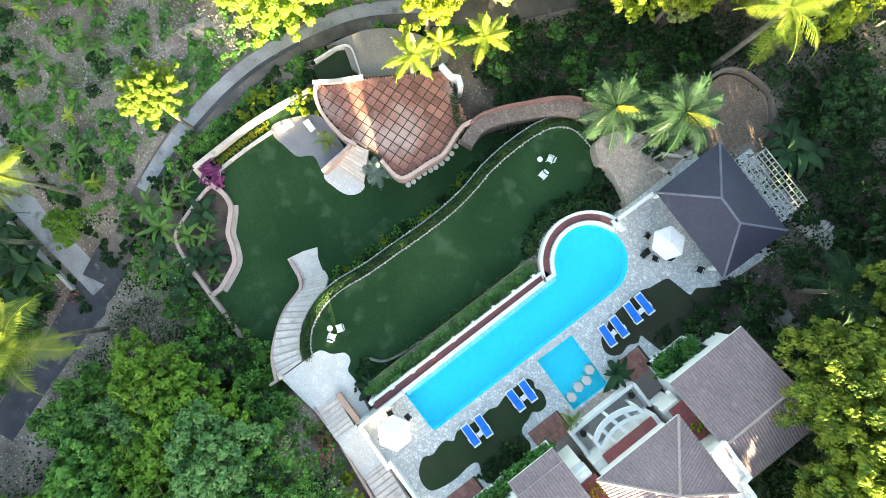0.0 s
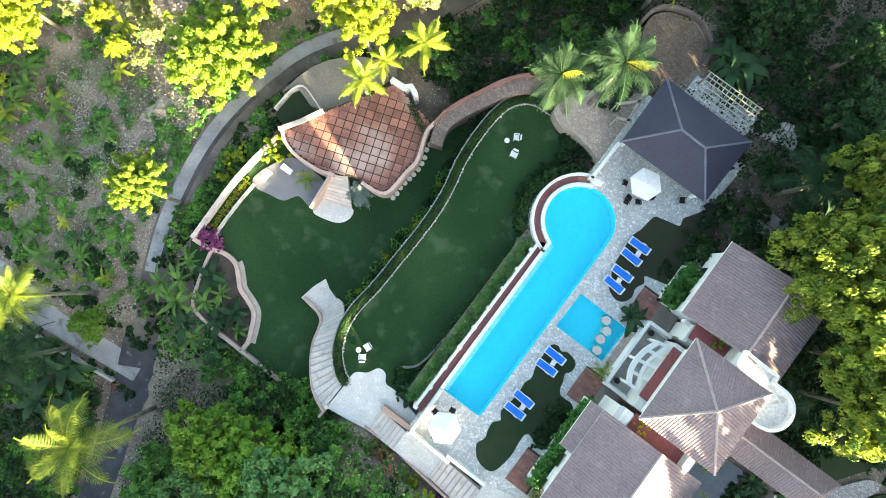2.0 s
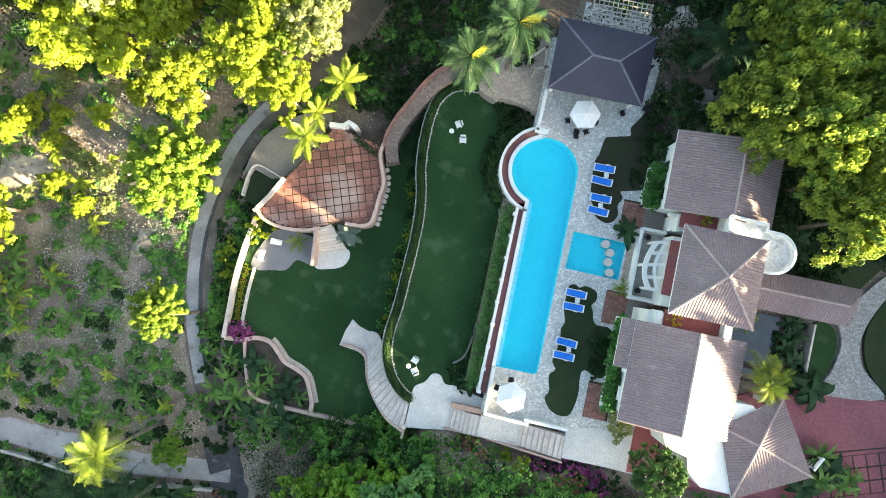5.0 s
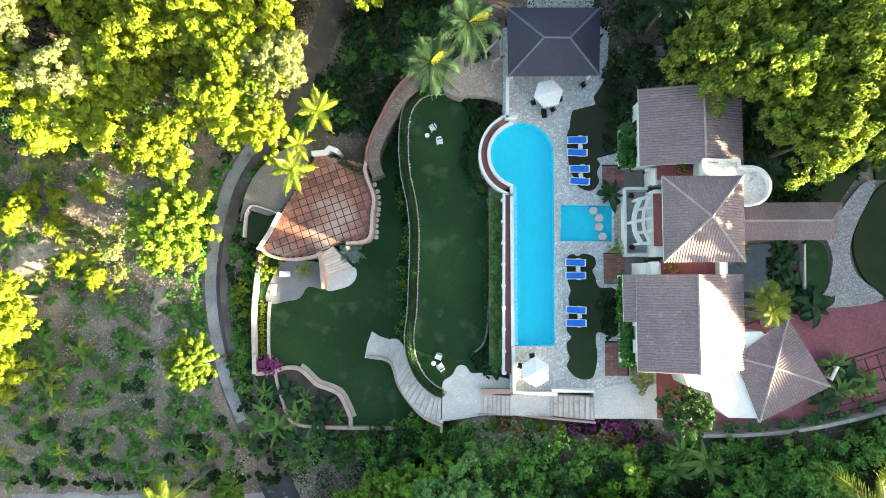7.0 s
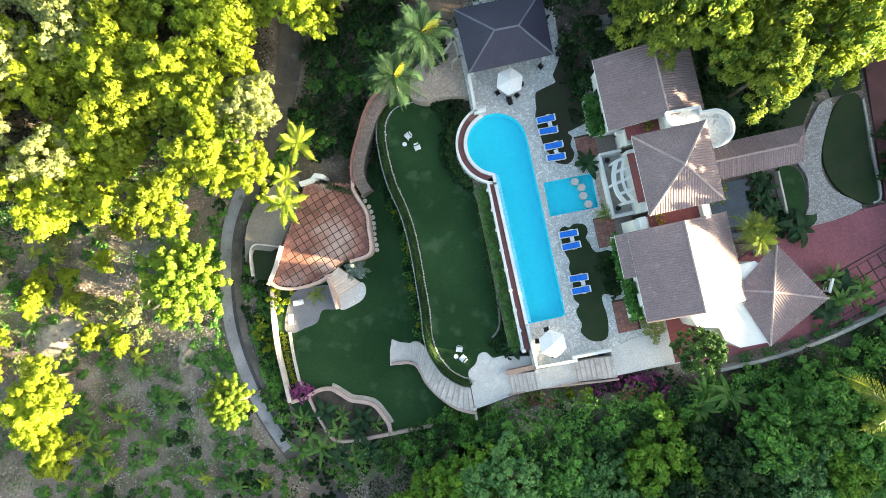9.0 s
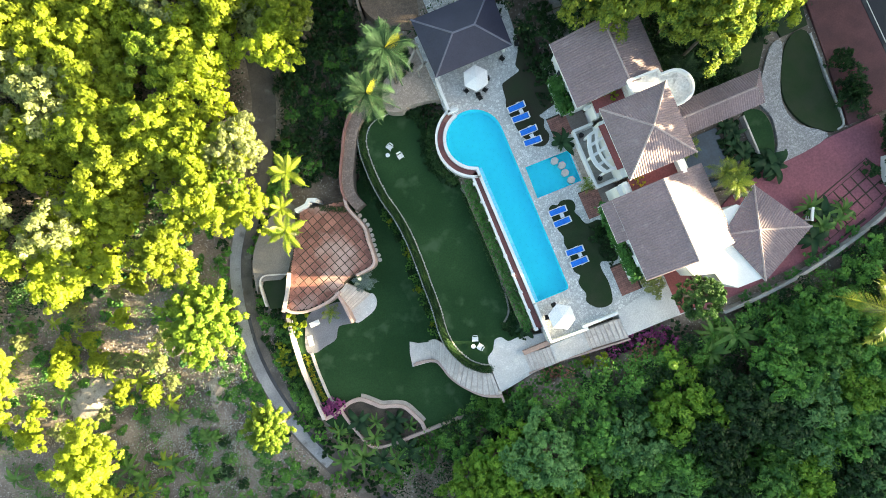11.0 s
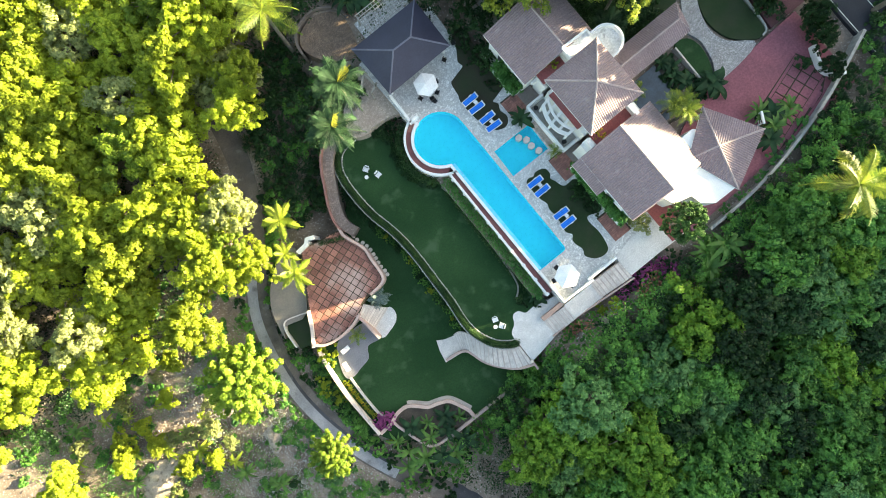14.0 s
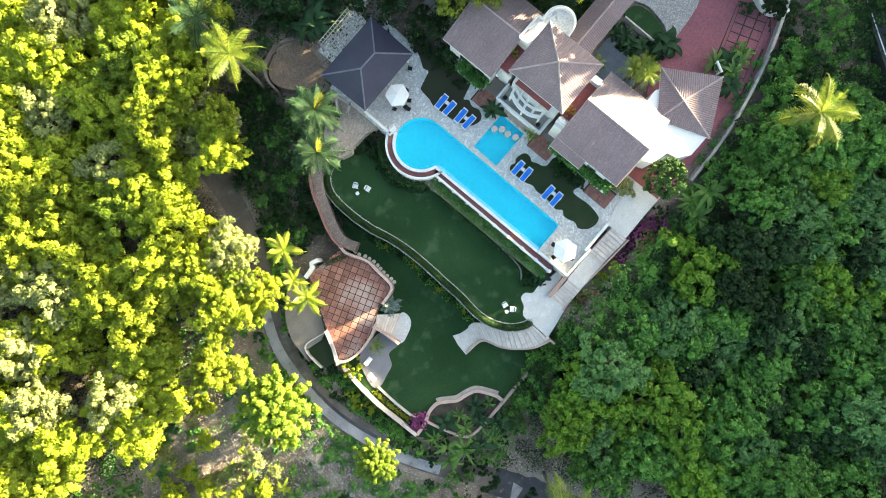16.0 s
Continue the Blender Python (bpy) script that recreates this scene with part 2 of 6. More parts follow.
M_BARK = mat("bark", (0.24, 0.2, 0.15), (0.15, 0.12, 0.09), 2, 0.95, 0.03, 8)
M_PALMBARK = mat("palm_bark", (0.2, 0.175, 0.145), (0.12, 0.105, 0.085), 1.5, 0.9, 0.02, 8)
M_GLASS = mat("dark_glass", (0.05, 0.07, 0.09), (0.04, 0.05, 0.06), 1, 0.08, 0, 5, spec=0.6)
M_LEAF_FOREST = leaf_mat("forest_leaf", (0.034, 0.125, 0.028), (0.17, 0.37, 0.07), 0.28)
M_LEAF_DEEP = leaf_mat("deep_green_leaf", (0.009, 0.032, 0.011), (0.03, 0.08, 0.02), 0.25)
M_LEAF_SUN = leaf_mat("yellow_green_leaf", (0.22, 0.285, 0.03), (0.45, 0.52, 0.06), 0.55)
M_LEAF_PALE = leaf_mat("pale_leaf", (0.17, 0.21, 0.07), (0.36, 0.38, 0.15), 0.4)
M_LEAF_BROAD = leaf_mat("broad_tree_leaf", (0.09, 0.185, 0.042), (0.4, 0.46, 0.07), 0.5)
M_LEAF_LIME = leaf_mat("lime_leaf", (0.075, 0.2, 0.022), (0.24, 0.41, 0.05), 0.3)
M_LEAF_GREY = leaf_mat("grey_green_leaf", (0.045, 0.145, 0.048), (0.18, 0.34, 0.11), 0.28)
M_LEAF_DRY = leaf_mat("dry_leaf", (0.2, 0.16, 0.12), (0.34, 0.29, 0.24), 0.1)
M_LEAF_TUFT = leaf_mat("tufted_leaf", (0.13, 0.22, 0.025), (0.3, 0.41, 0.055), 0.45)
M_LEAF_FEATHER = leaf_mat("feathery_leaf", (0.12, 0.2, 0.022), (0.25, 0.34, 0.04), 0.45)
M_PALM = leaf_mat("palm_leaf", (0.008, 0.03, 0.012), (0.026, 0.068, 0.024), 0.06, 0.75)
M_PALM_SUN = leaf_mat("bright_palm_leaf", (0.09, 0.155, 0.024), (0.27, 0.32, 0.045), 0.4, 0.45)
M_PAPAYA = leaf_mat("papaya_leaf", (0.16, 0.24, 0.028), (0.36, 0.42, 0.055), 0.4, 0.45)
M_PALM_YELLOW = leaf_mat("yellow_palm_leaf", (0.3, 0.3, 0.03), (0.5, 0.45, 0.06), 0.4)
M_BANANA = leaf_mat("banana_leaf", (0.06, 0.15, 0.035), (0.15, 0.27, 0.06), 0.35, 0.5)
M_BLUEPALM = leaf_mat("silver_palm_leaf", (0.13, 0.18, 0.16), (0.24, 0.3, 0.27), 0.2)
M_HEDGE = leaf_mat("hedge_leaf", (0.014, 0.045, 0.012), (0.045, 0.1, 0.025), 0.2)
M_BUSH = leaf_mat("bush_leaf", (0.018, 0.055, 0.014), (0.065, 0.14, 0.035), 0.2)
M_VINE = leaf_mat("vine_leaf", (0.04, 0.15, 0.035), (0.1, 0.27, 0.06), 0.25)
M_MAGENTA = leaf_mat("magenta_flower", (0.2, 0.03, 0.13), (0.48, 0.12, 0.32), 0.3)
M_PINKFLOWER = leaf_mat("coral_flower", (0.35, 0.13, 0.1), (0.5, 0.25, 0.18), 0.3)
M_YELLOWFLOWER = leaf_mat("yellow_flower", (0.4, 0.3, 0.02), (0.6, 0.45, 0.05), 0.3)


# ---------------------------------------------------------------- building helpers
def mesh_of(name, bm, material):
    me = bpy.data.meshes.new(name)
    bmesh.ops.recalc_face_normals(bm, faces=bm.faces)
    bm.to_mesh(me)
    bm.free()
    me.materials.append(material)
    return me


def part(name, bm, material, parent=None, label="", m=None):
    """Links a bmesh (or a mesh) as one mesh object under a thing or a part."""
    me = bm if isinstance(bm, bpy.types.Mesh) else mesh_of(name, bm, material)
    ob = new(name, me)
    if parent is not None:
        ob.parent = parent
    if m is not None:
        ob.matrix_basis = m
    if label:
        ob["label"] = label
    return ob


def thing(name, label, category, m=None, group="", kind=""):
    ob = new(name)
    ob.empty_display_size = 0.2
    if m is not None:
        ob.matrix_basis = m
    return tagged(ob, label, category, group, kind)


def box(bm, x0, x1, y0, y1, z0, z1, bevel=0.0, m=None):
    r = bmesh.ops.create_cube(bm, size=1.0)
    bmesh.ops.transform(bm, verts=r["verts"], matrix=Matrix.LocRotScale(
        ((x0 + x1) / 2, (y0 + y1) / 2, (z0 + z1) / 2), None, (abs(x1 - x0), abs(y1 - y0), abs(z1 - z0))))
    if bevel:
        ed = list({e for v in r["verts"] for e in v.link_edges})
        r = {"verts": list({v for f in bmesh.ops.bevel(bm, geom=ed, offset=bevel, segments=2, affect="EDGES")["faces"] for v in f.verts}
                           | {v for v in r["verts"] if v.is_valid})}
    if m is not None:
        bmesh.ops.transform(bm, verts=r["verts"], matrix=m)
    return bm


def boxed(*a, **k):
    return box(bmesh.new(), *a, **k)


def cyl(bm, p, q, r0, r1, seg=8):
    """A tapered round bar from p to q."""
    p, q = Vector(p), Vector(q)
    rot = (q - p).to_track_quat("Z", "Y").to_matrix().to_4x4()
    bmesh.ops.create_cone(bm, cap_ends=True, segments=seg, radius1=r0, radius2=r1, depth=(q - p).length,
                          matrix=Matrix.Translation((p + q) / 2) @ rot)
    return bm


def smooth(pts, n=6, closed=True):
    """A flowing line through the given corners."""
    out, k = [], len(pts)
    for i in range(k if closed else k - 1):
        if closed:
            a, b, c, d = (pts[(i + j) % k] for j in (-1, 0, 1, 2))
        else:
            a, b, c, d = (pts[min(max(i + j, 0), k - 1)] for j in (-1, 0, 1, 2))
        for s in range(n):
            t = s / n
            out.append(tuple(0.5 * ((2 * b[j]) + (c[j] - a[j]) * t + (2 * a[j] - 5 * b[j] + 4 * c[j] - d[j]) * t * t
                                    + (3 * b[j] - a[j] - 3 * c[j] + d[j]) * t ** 3) for j in range(2)))
    if not closed:
        out.append(tuple(pts[-1]))
    return out


def slab(bm, outline, z0, z1, holes=()):
    """A slab over an outline, with holes through it, from z0 up to z1."""
    loops = [outline, *holes]
    for z in (z0, z1):
        ed = []
        for lp in loops:
            vs = [bm.verts.new((x, y, z)) for x, y in lp]
            ed += [bm.edges.new((vs[i], vs[(i + 1) % len(vs)])) for i in range(len(vs))]
        bmesh.ops.triangle_fill(bm, edges=ed, use_beauty=True)
    for lp in loops:
        for i in range(len(lp)):
            (xa, ya), (xb, yb) = lp[i], lp[(i + 1) % len(lp)]
            bm.faces.new([bm.verts.new(v) for v in ((xa, ya, z0), (xb, yb, z0), (xb, yb, z1), (xa, ya, z1))])
    bmesh.ops.remove_doubles(bm, verts=bm.verts, dist=0.0005)
    return bm


def slabbed(*a, **k):
    return slab(bmesh.new(), *a, **k)


def offset(line, d):
    """The open line moved sideways by d (to its left)."""
    out = []
    for i, p in enumerate(line):
        a, b = line[max(i - 1, 0)], line[min(i + 1, len(line) - 1)]
        tx, ty = b[0] - a[0], b[1] - a[1]
        s = math.hypot(tx, ty) or 1
        out.append((p[0] - ty / s * d, p[1] + tx / s * d))
    return out


def ribbon(bm, line, width, z0, z1, h0=None):
    """A wall or kerb of that width along an open line; z0 and z1 may be functions of the place."""
    a, b = offset(line, width / 2), offset(line, -width / 2)
    f0 = z0 if callable(z0) else (lambda x, y: z0)
    f1 = z1 if callable(z1) else (lambda x, y: z1)
    rows = []
    for (xa, ya), (xb, yb), (xm, ym) in zip(a, b, line):
        lo, hi = f0(xm, ym), f1(xm, ym)
        rows.append([bm.verts.new(v) for v in ((xa, ya, lo), (xa, ya, hi), (xb, yb, hi), (xb, yb, lo))])
    for r, s in zip(rows, rows[1:]):
        for j in range(4):
            bm.faces.new((r[j], r[(j + 1) % 4], s[(j + 1) % 4], s[j]))
    bm.faces.new(rows[0])
    bm.faces.new(rows[-1][::-1])
    return bm


def ribboned(*a, **k):
    return ribbon(bmesh.new(), *a, **k)


def inside(x, y, poly):
    c, k = False, len(poly)
    for i in range(k):
        (xa, ya), (xb, yb) = poly[i], poly[i - 1]
        if (ya > y) != (yb > y) and x < (xb - xa) * (y - ya) / (yb - ya) + xa:
            c = not c
    return c


def line_gap(x, y, line):
    best = 1e9
    for (xa, ya), (xb, yb) in zip(line, line[1:]):
        dx, dy = xb - xa, yb - ya
        t = max(0, min(1, ((x - xa) * dx + (y - ya) * dy) / (dx * dx + dy * dy + 1e-9)))
        best = min(best, math.hypot(x - xa - t * dx, y - ya - t * dy))
    return best


def step(a, b, x):
    t = max(0.0, min(1.0, (x - a) / (b - a)))
    return t * t * (3 - 2 * t)


def raw_mesh(name, verts, faces, material):
    """A mesh from numpy arrays of vertices and of faces with equal corner counts."""
    me = bpy.data.meshes.new(name)
    nf, k = faces.shape
    me.vertices.add(len(verts))
    me.vertices.foreach_set("co", verts.astype(np.float32).ravel())
    me.loops.add(nf * k)
    me.loops.foreach_set("vertex_index", faces.astype(np.int32).ravel())
    me.polygons.add(nf)
    me.polygons.foreach_set("loop_start", (np.arange(nf) * k).astype(np.int32))
    me.update(calc_edges=True)
    me.materials.append(material)
    return me


# ---------------------------------------------------------------- ground
ROAD = smooth([(-11.89, 31.11), (-13.46, 24.61), (-16.93, 17.86), (-21.35, 12.12), (-23.99, 7.99), (-25.45, 2.92), (-26.14, -2.13), (-25.95, -6.51), (-25.26, -10.26), (-24.33, -13.97), (-22.57, -18.59), (-20.65, -22.56), (-18.7, -27.6), (-16.7, -32.6), (-14.2, -38.5), (-12.0, -44.0)], 5, False)
FORK = smooth([(-18.36, -28.06), (-22.58, -28.59), (-28.78, -29.46), (-34.44, -30.09), (-42.57, -29.82), (-52.17, -29.38)], 4, False)


def ground_z(x, y):
    low = -6.0 - 1.5 * step(-24, -45, x) - 1.5 * step(-12, -34, y) * step(-5, -18, x) + 1.4 * step(8, 24, y)
    w = step(-1.5, 5.5, x + 0.12 * max(0.0, -y - 10))
    z = low + (-0.45 - low) * w
    z -= 5.5 * step(-18.5, -44, y) * w + 1.0 * step(-18.5, -30, y) * (1 - w)
    z -= 2.6 * step(2, 5, x) * step(18.5, 16.5, x) * step(-18.8, -17.2, y) * step(24, 21, y)
    z += (31.2 + 10.0 * step(-62, -78, y) + 2.0 * step(-43, -39, y) * step(-30, -36, y) - 3.0 * step(-32, -24, y)) * step(66, 140, x - 0.35 * y)
    return z + 0.25 * noise.noise((x * 0.13, y * 0.13, 0.0)) * step(2, 8, line_gap(x, y, ROAD))


def build_ground():
    near = np.arange(-84, 84.1, 2.0)
    far = np.array([96, 112, 130, 150, 180, 240, 340, 600, 1200, 2500.0])
    xs = np.concatenate([-far[::-1], near, far])
    k = len(xs)
    v = np.array([(x, y, ground_z(x, y)) for y in xs for x in xs])
    i = np.arange((k - 1) * (k - 1))
    a = (i // (k - 1)) * k + i % (k - 1)
    f = np.stack([a, a + 1, a + k + 1, a + k], 1)
    tagged(new("ground", raw_mesh("ground", v, f, M_DIRT)), "brown rubble-strewn earth slope with dry litter", "ground", kind="structure")


build_ground()
def laid(line, width, up, material, label, name="road"):
    """A strip of paving that follows the ground along a line."""
    ob = part(name, ribboned(line, width, lambda x, y: ground_z(x, y) - 0.4, lambda x, y: ground_z(x, y) + up), material)
    return tagged(ob, label, "road", kind="structure")


laid(ROAD, 2.9, 0.1, M_LANE, "narrow lane of worn brown concrete winding downhill")
laid(FORK, 3.2, 0.11, M_ASPHALT, "side lane of worn pale concrete")
laid(offset(ROAD, -0.55)[12:52], 1.35, 0.125, M_ASPHALT, "pale concrete wheel strip along the lane", "lane_strip")
laid(offset(ROAD, 0.3)[26:50], 0.4, 0.13, M_WET, "dark damp drain channel along the lane", "road_gutter")
laid([p for p in ROAD if p[1] < -25.5], 4.6, 0.12, M_WET, "damp dark road below the junction with cracked patches")
tagged(part("wall_lane", ribboned(offset(FORK, 2.5)[2:], 0.3, lambda x, y: ground_z(x, y) - 0.5, lambda x, y: ground_z(x, y) + 0.7), M_STONE), "low weathered stone wall along the side lane", "wall", kind="structure")

# ---------------------------------------------------------------- garden terraces
Z_MID, Z_LOW, Z_PATIO, Z_BED = -2.0, -5.2, -3.4, -4.7
HEDGE = smooth([(0.28, 17.22), (-1.53, 17.11), (-2.86, 16.51), (-3.83, 15.18), (-4.26, 13.17), (-4.32, 10.43), (-4.08, 7.89), (-3.54, 5.47), (-3.24, 3.06), (-3.18, 0.19), (-3.31, -3.39), (-3.43, -6.36), (-3.73, -9.02), (-3.55, -11.08), (-2.66, -13.20), (-1.25, -14.60), (-0.18, -15.06)], 5, False)
MID = HEDGE + smooth([(-0.19, -15.11), (0.75, -16.40), (4.30, -15.22), (5.51, -11.70), (5.31, -6.98), (5.46, -2.23), (5.61, 2.55), (5.16, 5.56), (3.61, 7.38), (3.15, 10.42), (3.41, 13.76), (3.90, 16.51), (1.79, 16.65)], 4, False)
tagged(part("lawn", slabbed(MID, -7.5, Z_MID), M_LAWN), "upper terrace of close-mown green lawn", "lawn", kind="structure")
LOW = [(-8.09, 10.57), (-6.17, 11.84), (-4.77, 14.73), (-4.51, 11.18), (-4.26, 8.49), (-3.69, 5.93), (-3.37, 3.38), (-3.31, 0.33), (-3.44, -3.46), (-3.57, -6.60), (-3.89, -9.42), (-3.70, -11.60), (-2.76, -13.84), (-1.26, -15.32), (0.73, -17.17), (0.73, -19.15), (-9.28, -19.67), (-20.03, -15.98), (-21.64, -13.17), (-21.28, -5.94), (-20.19, -0.55), (-18.28, 1.03), (-13.18, 2.92)]
tagged(part("lawn", slabbed(LOW, -8.5, Z_LOW), M_LAWN), "lower garden lawn of green grass", "lawn", kind="structure")

# clipped hedge between the terraces with its two white kerbs
KERBS = [(tagged(part("kerb", ribboned(offset(HEDGE, d), 0.1, Z_LOW - 1, top), M_STONE), "rough stone kerb with whitened stones beside a hedge", "kerb", kind="structure"), d, top)
         for d, top in ((0.5, Z_MID + 0.08), (-0.5, Z_MID + 0.04))]

# patio of big terracotta tiles above the lower lawn
PATIO = smooth([(-8.44, 9.57), (-8.50, 8.20), (-8.06, 6.95), (-7.81, 5.71), (-7.99, 4.10), (-8.05, 2.62), (-8.29, 1.51), (-9.16, 1.08), (-10.76, 0.96), (-11.75, 0.78), (-12.99, 0.05), (-14.90, -0.56), (-17.38, -0.74), (-19.31, -0.24), (-20.07, 0.45)], 4, False) + [(-19.33, 1.25), (-18.05, 4.16), (-15.90, 7.63), (-13.92, 10.86), (-11.55, 10.22), (-9.37, 9.83)]
tagged(part("patio", slabbed(PATIO, -8.0, Z_PATIO), M_JOINT), "raised patio base with dark mossy joints", "patio", kind="structure")
patio = bpy.data.objects["patio"]
WAVE = smooth([(-8.48, 9.90), (-8.66, 8.85), (-8.35, 7.74), (-7.92, 6.63), (-7.67, 5.58), (-7.85, 4.05), (-7.91, 2.58), (-8.15, 1.47), (-8.95, 0.99), (-10.66, 0.87)], 5, False)
tagged(part("wall_patio_east", ribboned(WAVE, 0.32, -6.2, Z_PATIO + 0.45), M_PINK), "wavy low pink plaster garden wall", "wall", kind="structure")
WAVE2 = smooth([(-13.24, -0.15), (-14.77, -0.70), (-17.23, -0.87), (-19.14, -0.38), (-20.14, 0.55)], 5, False)
tagged(part("wall_patio_south", ribboned(WAVE2, 0.32, -6.2, Z_PATIO + 0.45), M_PINK), "curved low pink plaster wall round a patio", "wall", kind="structure")
tagged(part("wall_patio_west", ribboned([(-20.32, 0.18), (-19.10, 2.02), (-17.95, 4.22)], 0.4, -7.0, Z_PATIO + 0.4), M_LIMEWASH), "thick pinkish limewashed parapet wall", "wall", kind="structure")
tagged(part("wall_patio_north", ribboned([(-14.42, 10.63), (-12.99, 10.74), (-12.50, 11.24), (-11.63, 10.86)], 0.5, -6.5, Z_PATIO + 0.7), M_WHITE), "short white gate wall of a patio", "wall", kind="structure")

# stone fan stair from the patio
def fan_stair(name, label, left, right, z_top, z_bot, n, material):
    """Steps between two flowing side lines, from top to bottom."""
    t = thing(name, label, "stair", kind="structure")
    la, lb = smooth(left, 8, False), smooth(right, 8, False)
    for i in range(n):
        def at(ln, s):
            k = s * (len(ln) - 1)
            j = min(int(k), len(ln) - 2)
            return tuple(ln[j][q] + (ln[j + 1][q] - ln[j][q]) * (k - j) for q in range(2))
        a0, a1, b0, b1 = at(la, i / n), at(la, (i + 1) / n), at(lb, i / n), at(lb, (i + 1) / n)
        z = z_top + (z_bot - z_top) * (i + 0.5) / n
        part("step", slabbed([a0, b0, b1, a1], z - 0.9, z), material, t)
        d = (a1[0] - a0[0], a1[1] - a0[1])
        s = 0.22
        nose = [a0, b0, (b0[0] + (b1[0] - b0[0]) * s, b0[1] + (b1[1] - b0[1]) * s), (a0[0] + d[0] * s, a0[1] + d[1] * s)]
        part("nosing", slabbed(nose, z - 0.05, z + 0.02), M_NOSE, t)
    return t


fan_stair("fan_stair", "short fan of pale stone steps with pink edges", [(-13.63, -0.05), (-13.31, -1.55), (-13.24, -2.79)], [(-12.26, 0.57), (-11.25, -0.68), (-10.25, -1.80)], Z_PATIO, Z_LOW + 0.1, 9, M_PALE_STONE)
tagged(part("landing", slabbed(smooth([(-13.50, -2.67), (-10.46, -1.67), (-9.88, -2.55), (-10.45, -3.63), (-11.84, -4.19), (-13.24, -4.31)], 4), -6.5, Z_LOW + 0.09), M_LANDING), "pale stone apron at the foot of a fan stair", "paving", kind="structure")
tagged(part("kerb_fan_stair", ribboned(smooth([(-13.75, -0.05), (-13.43, -1.55), (-13.29, -4.15)], 6, False), 0.3, -7, lambda x, y: Z_PATIO + 0.25 + (-1.0) * step(-2.5, -5.5, y)), M_PINK), "sloping pink side wall of the steps", "wall", kind="structure")

# grey paved nook with two sunloungers of white plastic
tagged(part("paving", slabbed(smooth([(-19.61, -3.41), (-20.10, -5.31), (-19.20, -5.81), (-17.87, -5.56), (-16.28, -5.19), (-15.34, -3.93), (-13.43, -4.06), (-13.64, -1.53), (-15.68, -1.02), (-18.23, -1.20)], 4), -6.5, Z_LOW + 0.08), mat("grey_paving", (0.25, 0.245, 0.26), (0.21, 0.205, 0.22), 0.6, 0.9, 0.004, 15)), "smooth grey paved corner of the lawn", "paving", kind="structure")

# west boundary wall, bed and serpentine bed wall
tagged(part("wall_west", ribboned(smooth([(-20.48, -0.57), (-20.96, -3.40), (-21.23, -7.15), (-21.13, -10.89), (-21.04, -13.50)], 4, False), 0.42, -9, Z_LOW + 0.8), M_LIMEWASH), "sunlit boundary wall of pinkish limewash", "wall", kind="structure")
tagged(part("kerb_west_bed", ribboned(smooth([(-19.62, -5.62), (-19.72, -8.44), (-19.62, -11.57), (-19.23, -12.20)], 4, False), 0.3, -7, Z_LOW + 0.25), M_PALE_STONE), "pale kerb along a flower bed", "kerb", kind="structure")
SERP = smooth([(-21.04, -13.56), (-19.21, -13.37), (-17.65, -12.87), (-16.20, -13.00), (-15.13, -13.86), (-14.19, -14.72), (-12.81, -15.21), (-11.68, -15.83), (-10.93, -17.18), (-10.42, -18.40)], 6, False)
tagged(part("wall_serpentine", ribboned(SERP, 0.42, -8.5, Z_LOW + 0.45), M_PINK), "serpentine low pink plaster wall round a bed", "wall", kind="structure")
tagged(part("wall_bed_end", ribboned([(-10.45, -18.3), (-10.42, -19.3)], 0.42, -8.5, Z_LOW + 0.42), M_PINK), "short pink wall closing a planted bed", "wall", kind="structure")
tagged(part("kerb_serpentine", ribboned(offset(SERP[18:], 0.42), 0.42, -8, Z_LOW + 0.12), mat("worn_edging", (0.5, 0.43, 0.385), (0.4, 0.35, 0.31), 1.0, 0.9, 0.006, 12)), "pale stone edging along the serpentine wall", "kerb", kind="structure")
tagged(part("wall_bed", ribboned(smooth([(-18.95, -13.3), (-18.35, -15.6), (-17.3, -18.4), (-16.2, -19.15), (-14.5, -19.35)], 5, False), 0.3, -9, Z_LOW + 0.35), M_PINK), "low pink wall of a planted bed", "wall", kind="structure")
tagged(part("wall_south", ribboned([(-14.65, -19.36), (-10.50, -19.42), (-4.4, -19.5)], 0.35, -9, Z_LOW + 0.5), M_PINK), "straight low boundary wall of pinkish plaster", "wall", kind="structure")
tagged(part("wall_south_low", ribboned([(-0.33, -19.20), (4.43, -19.42), (9.35, -19.58)], 0.2, -7, -3.6), M_STONE), "mossy low stone wall under shrubs", "wall", kind="structure")

# curved stair from the landing down to the lower lawn
CURVE_L = [(-0.35, -15.63), (-1.45, -15.27), (-2.79, -14.06), (-3.65, -12.48), (-4.39, -10.66), (-5.13, -9.80), (-5.99, -9.68)]
CURVE_R = [(-0.42, -18.28), (-2.31, -17.44), (-4.02, -15.94), (-5.00, -14.42), (-5.49, -12.91), (-5.98, -12.06), (-6.48, -11.87)]
fan_stair("curved_stair", "long curved stair of pale stone steps", CURVE_L, CURVE_R, Z_MID + 0.05, Z_LOW + 0.1, 19, M_STEP)
tagged(part("landing", slabbed([(-6.00, -9.83), (-6.57, -12.13), (-8.95, -11.82), (-8.64, -10.20), (-8.14, -8.89), (-7.26, -9.45)], -6.5, Z_LOW + 0.1), M_STEP), "pale flared foot of a curved stair", "paving", kind="structure")
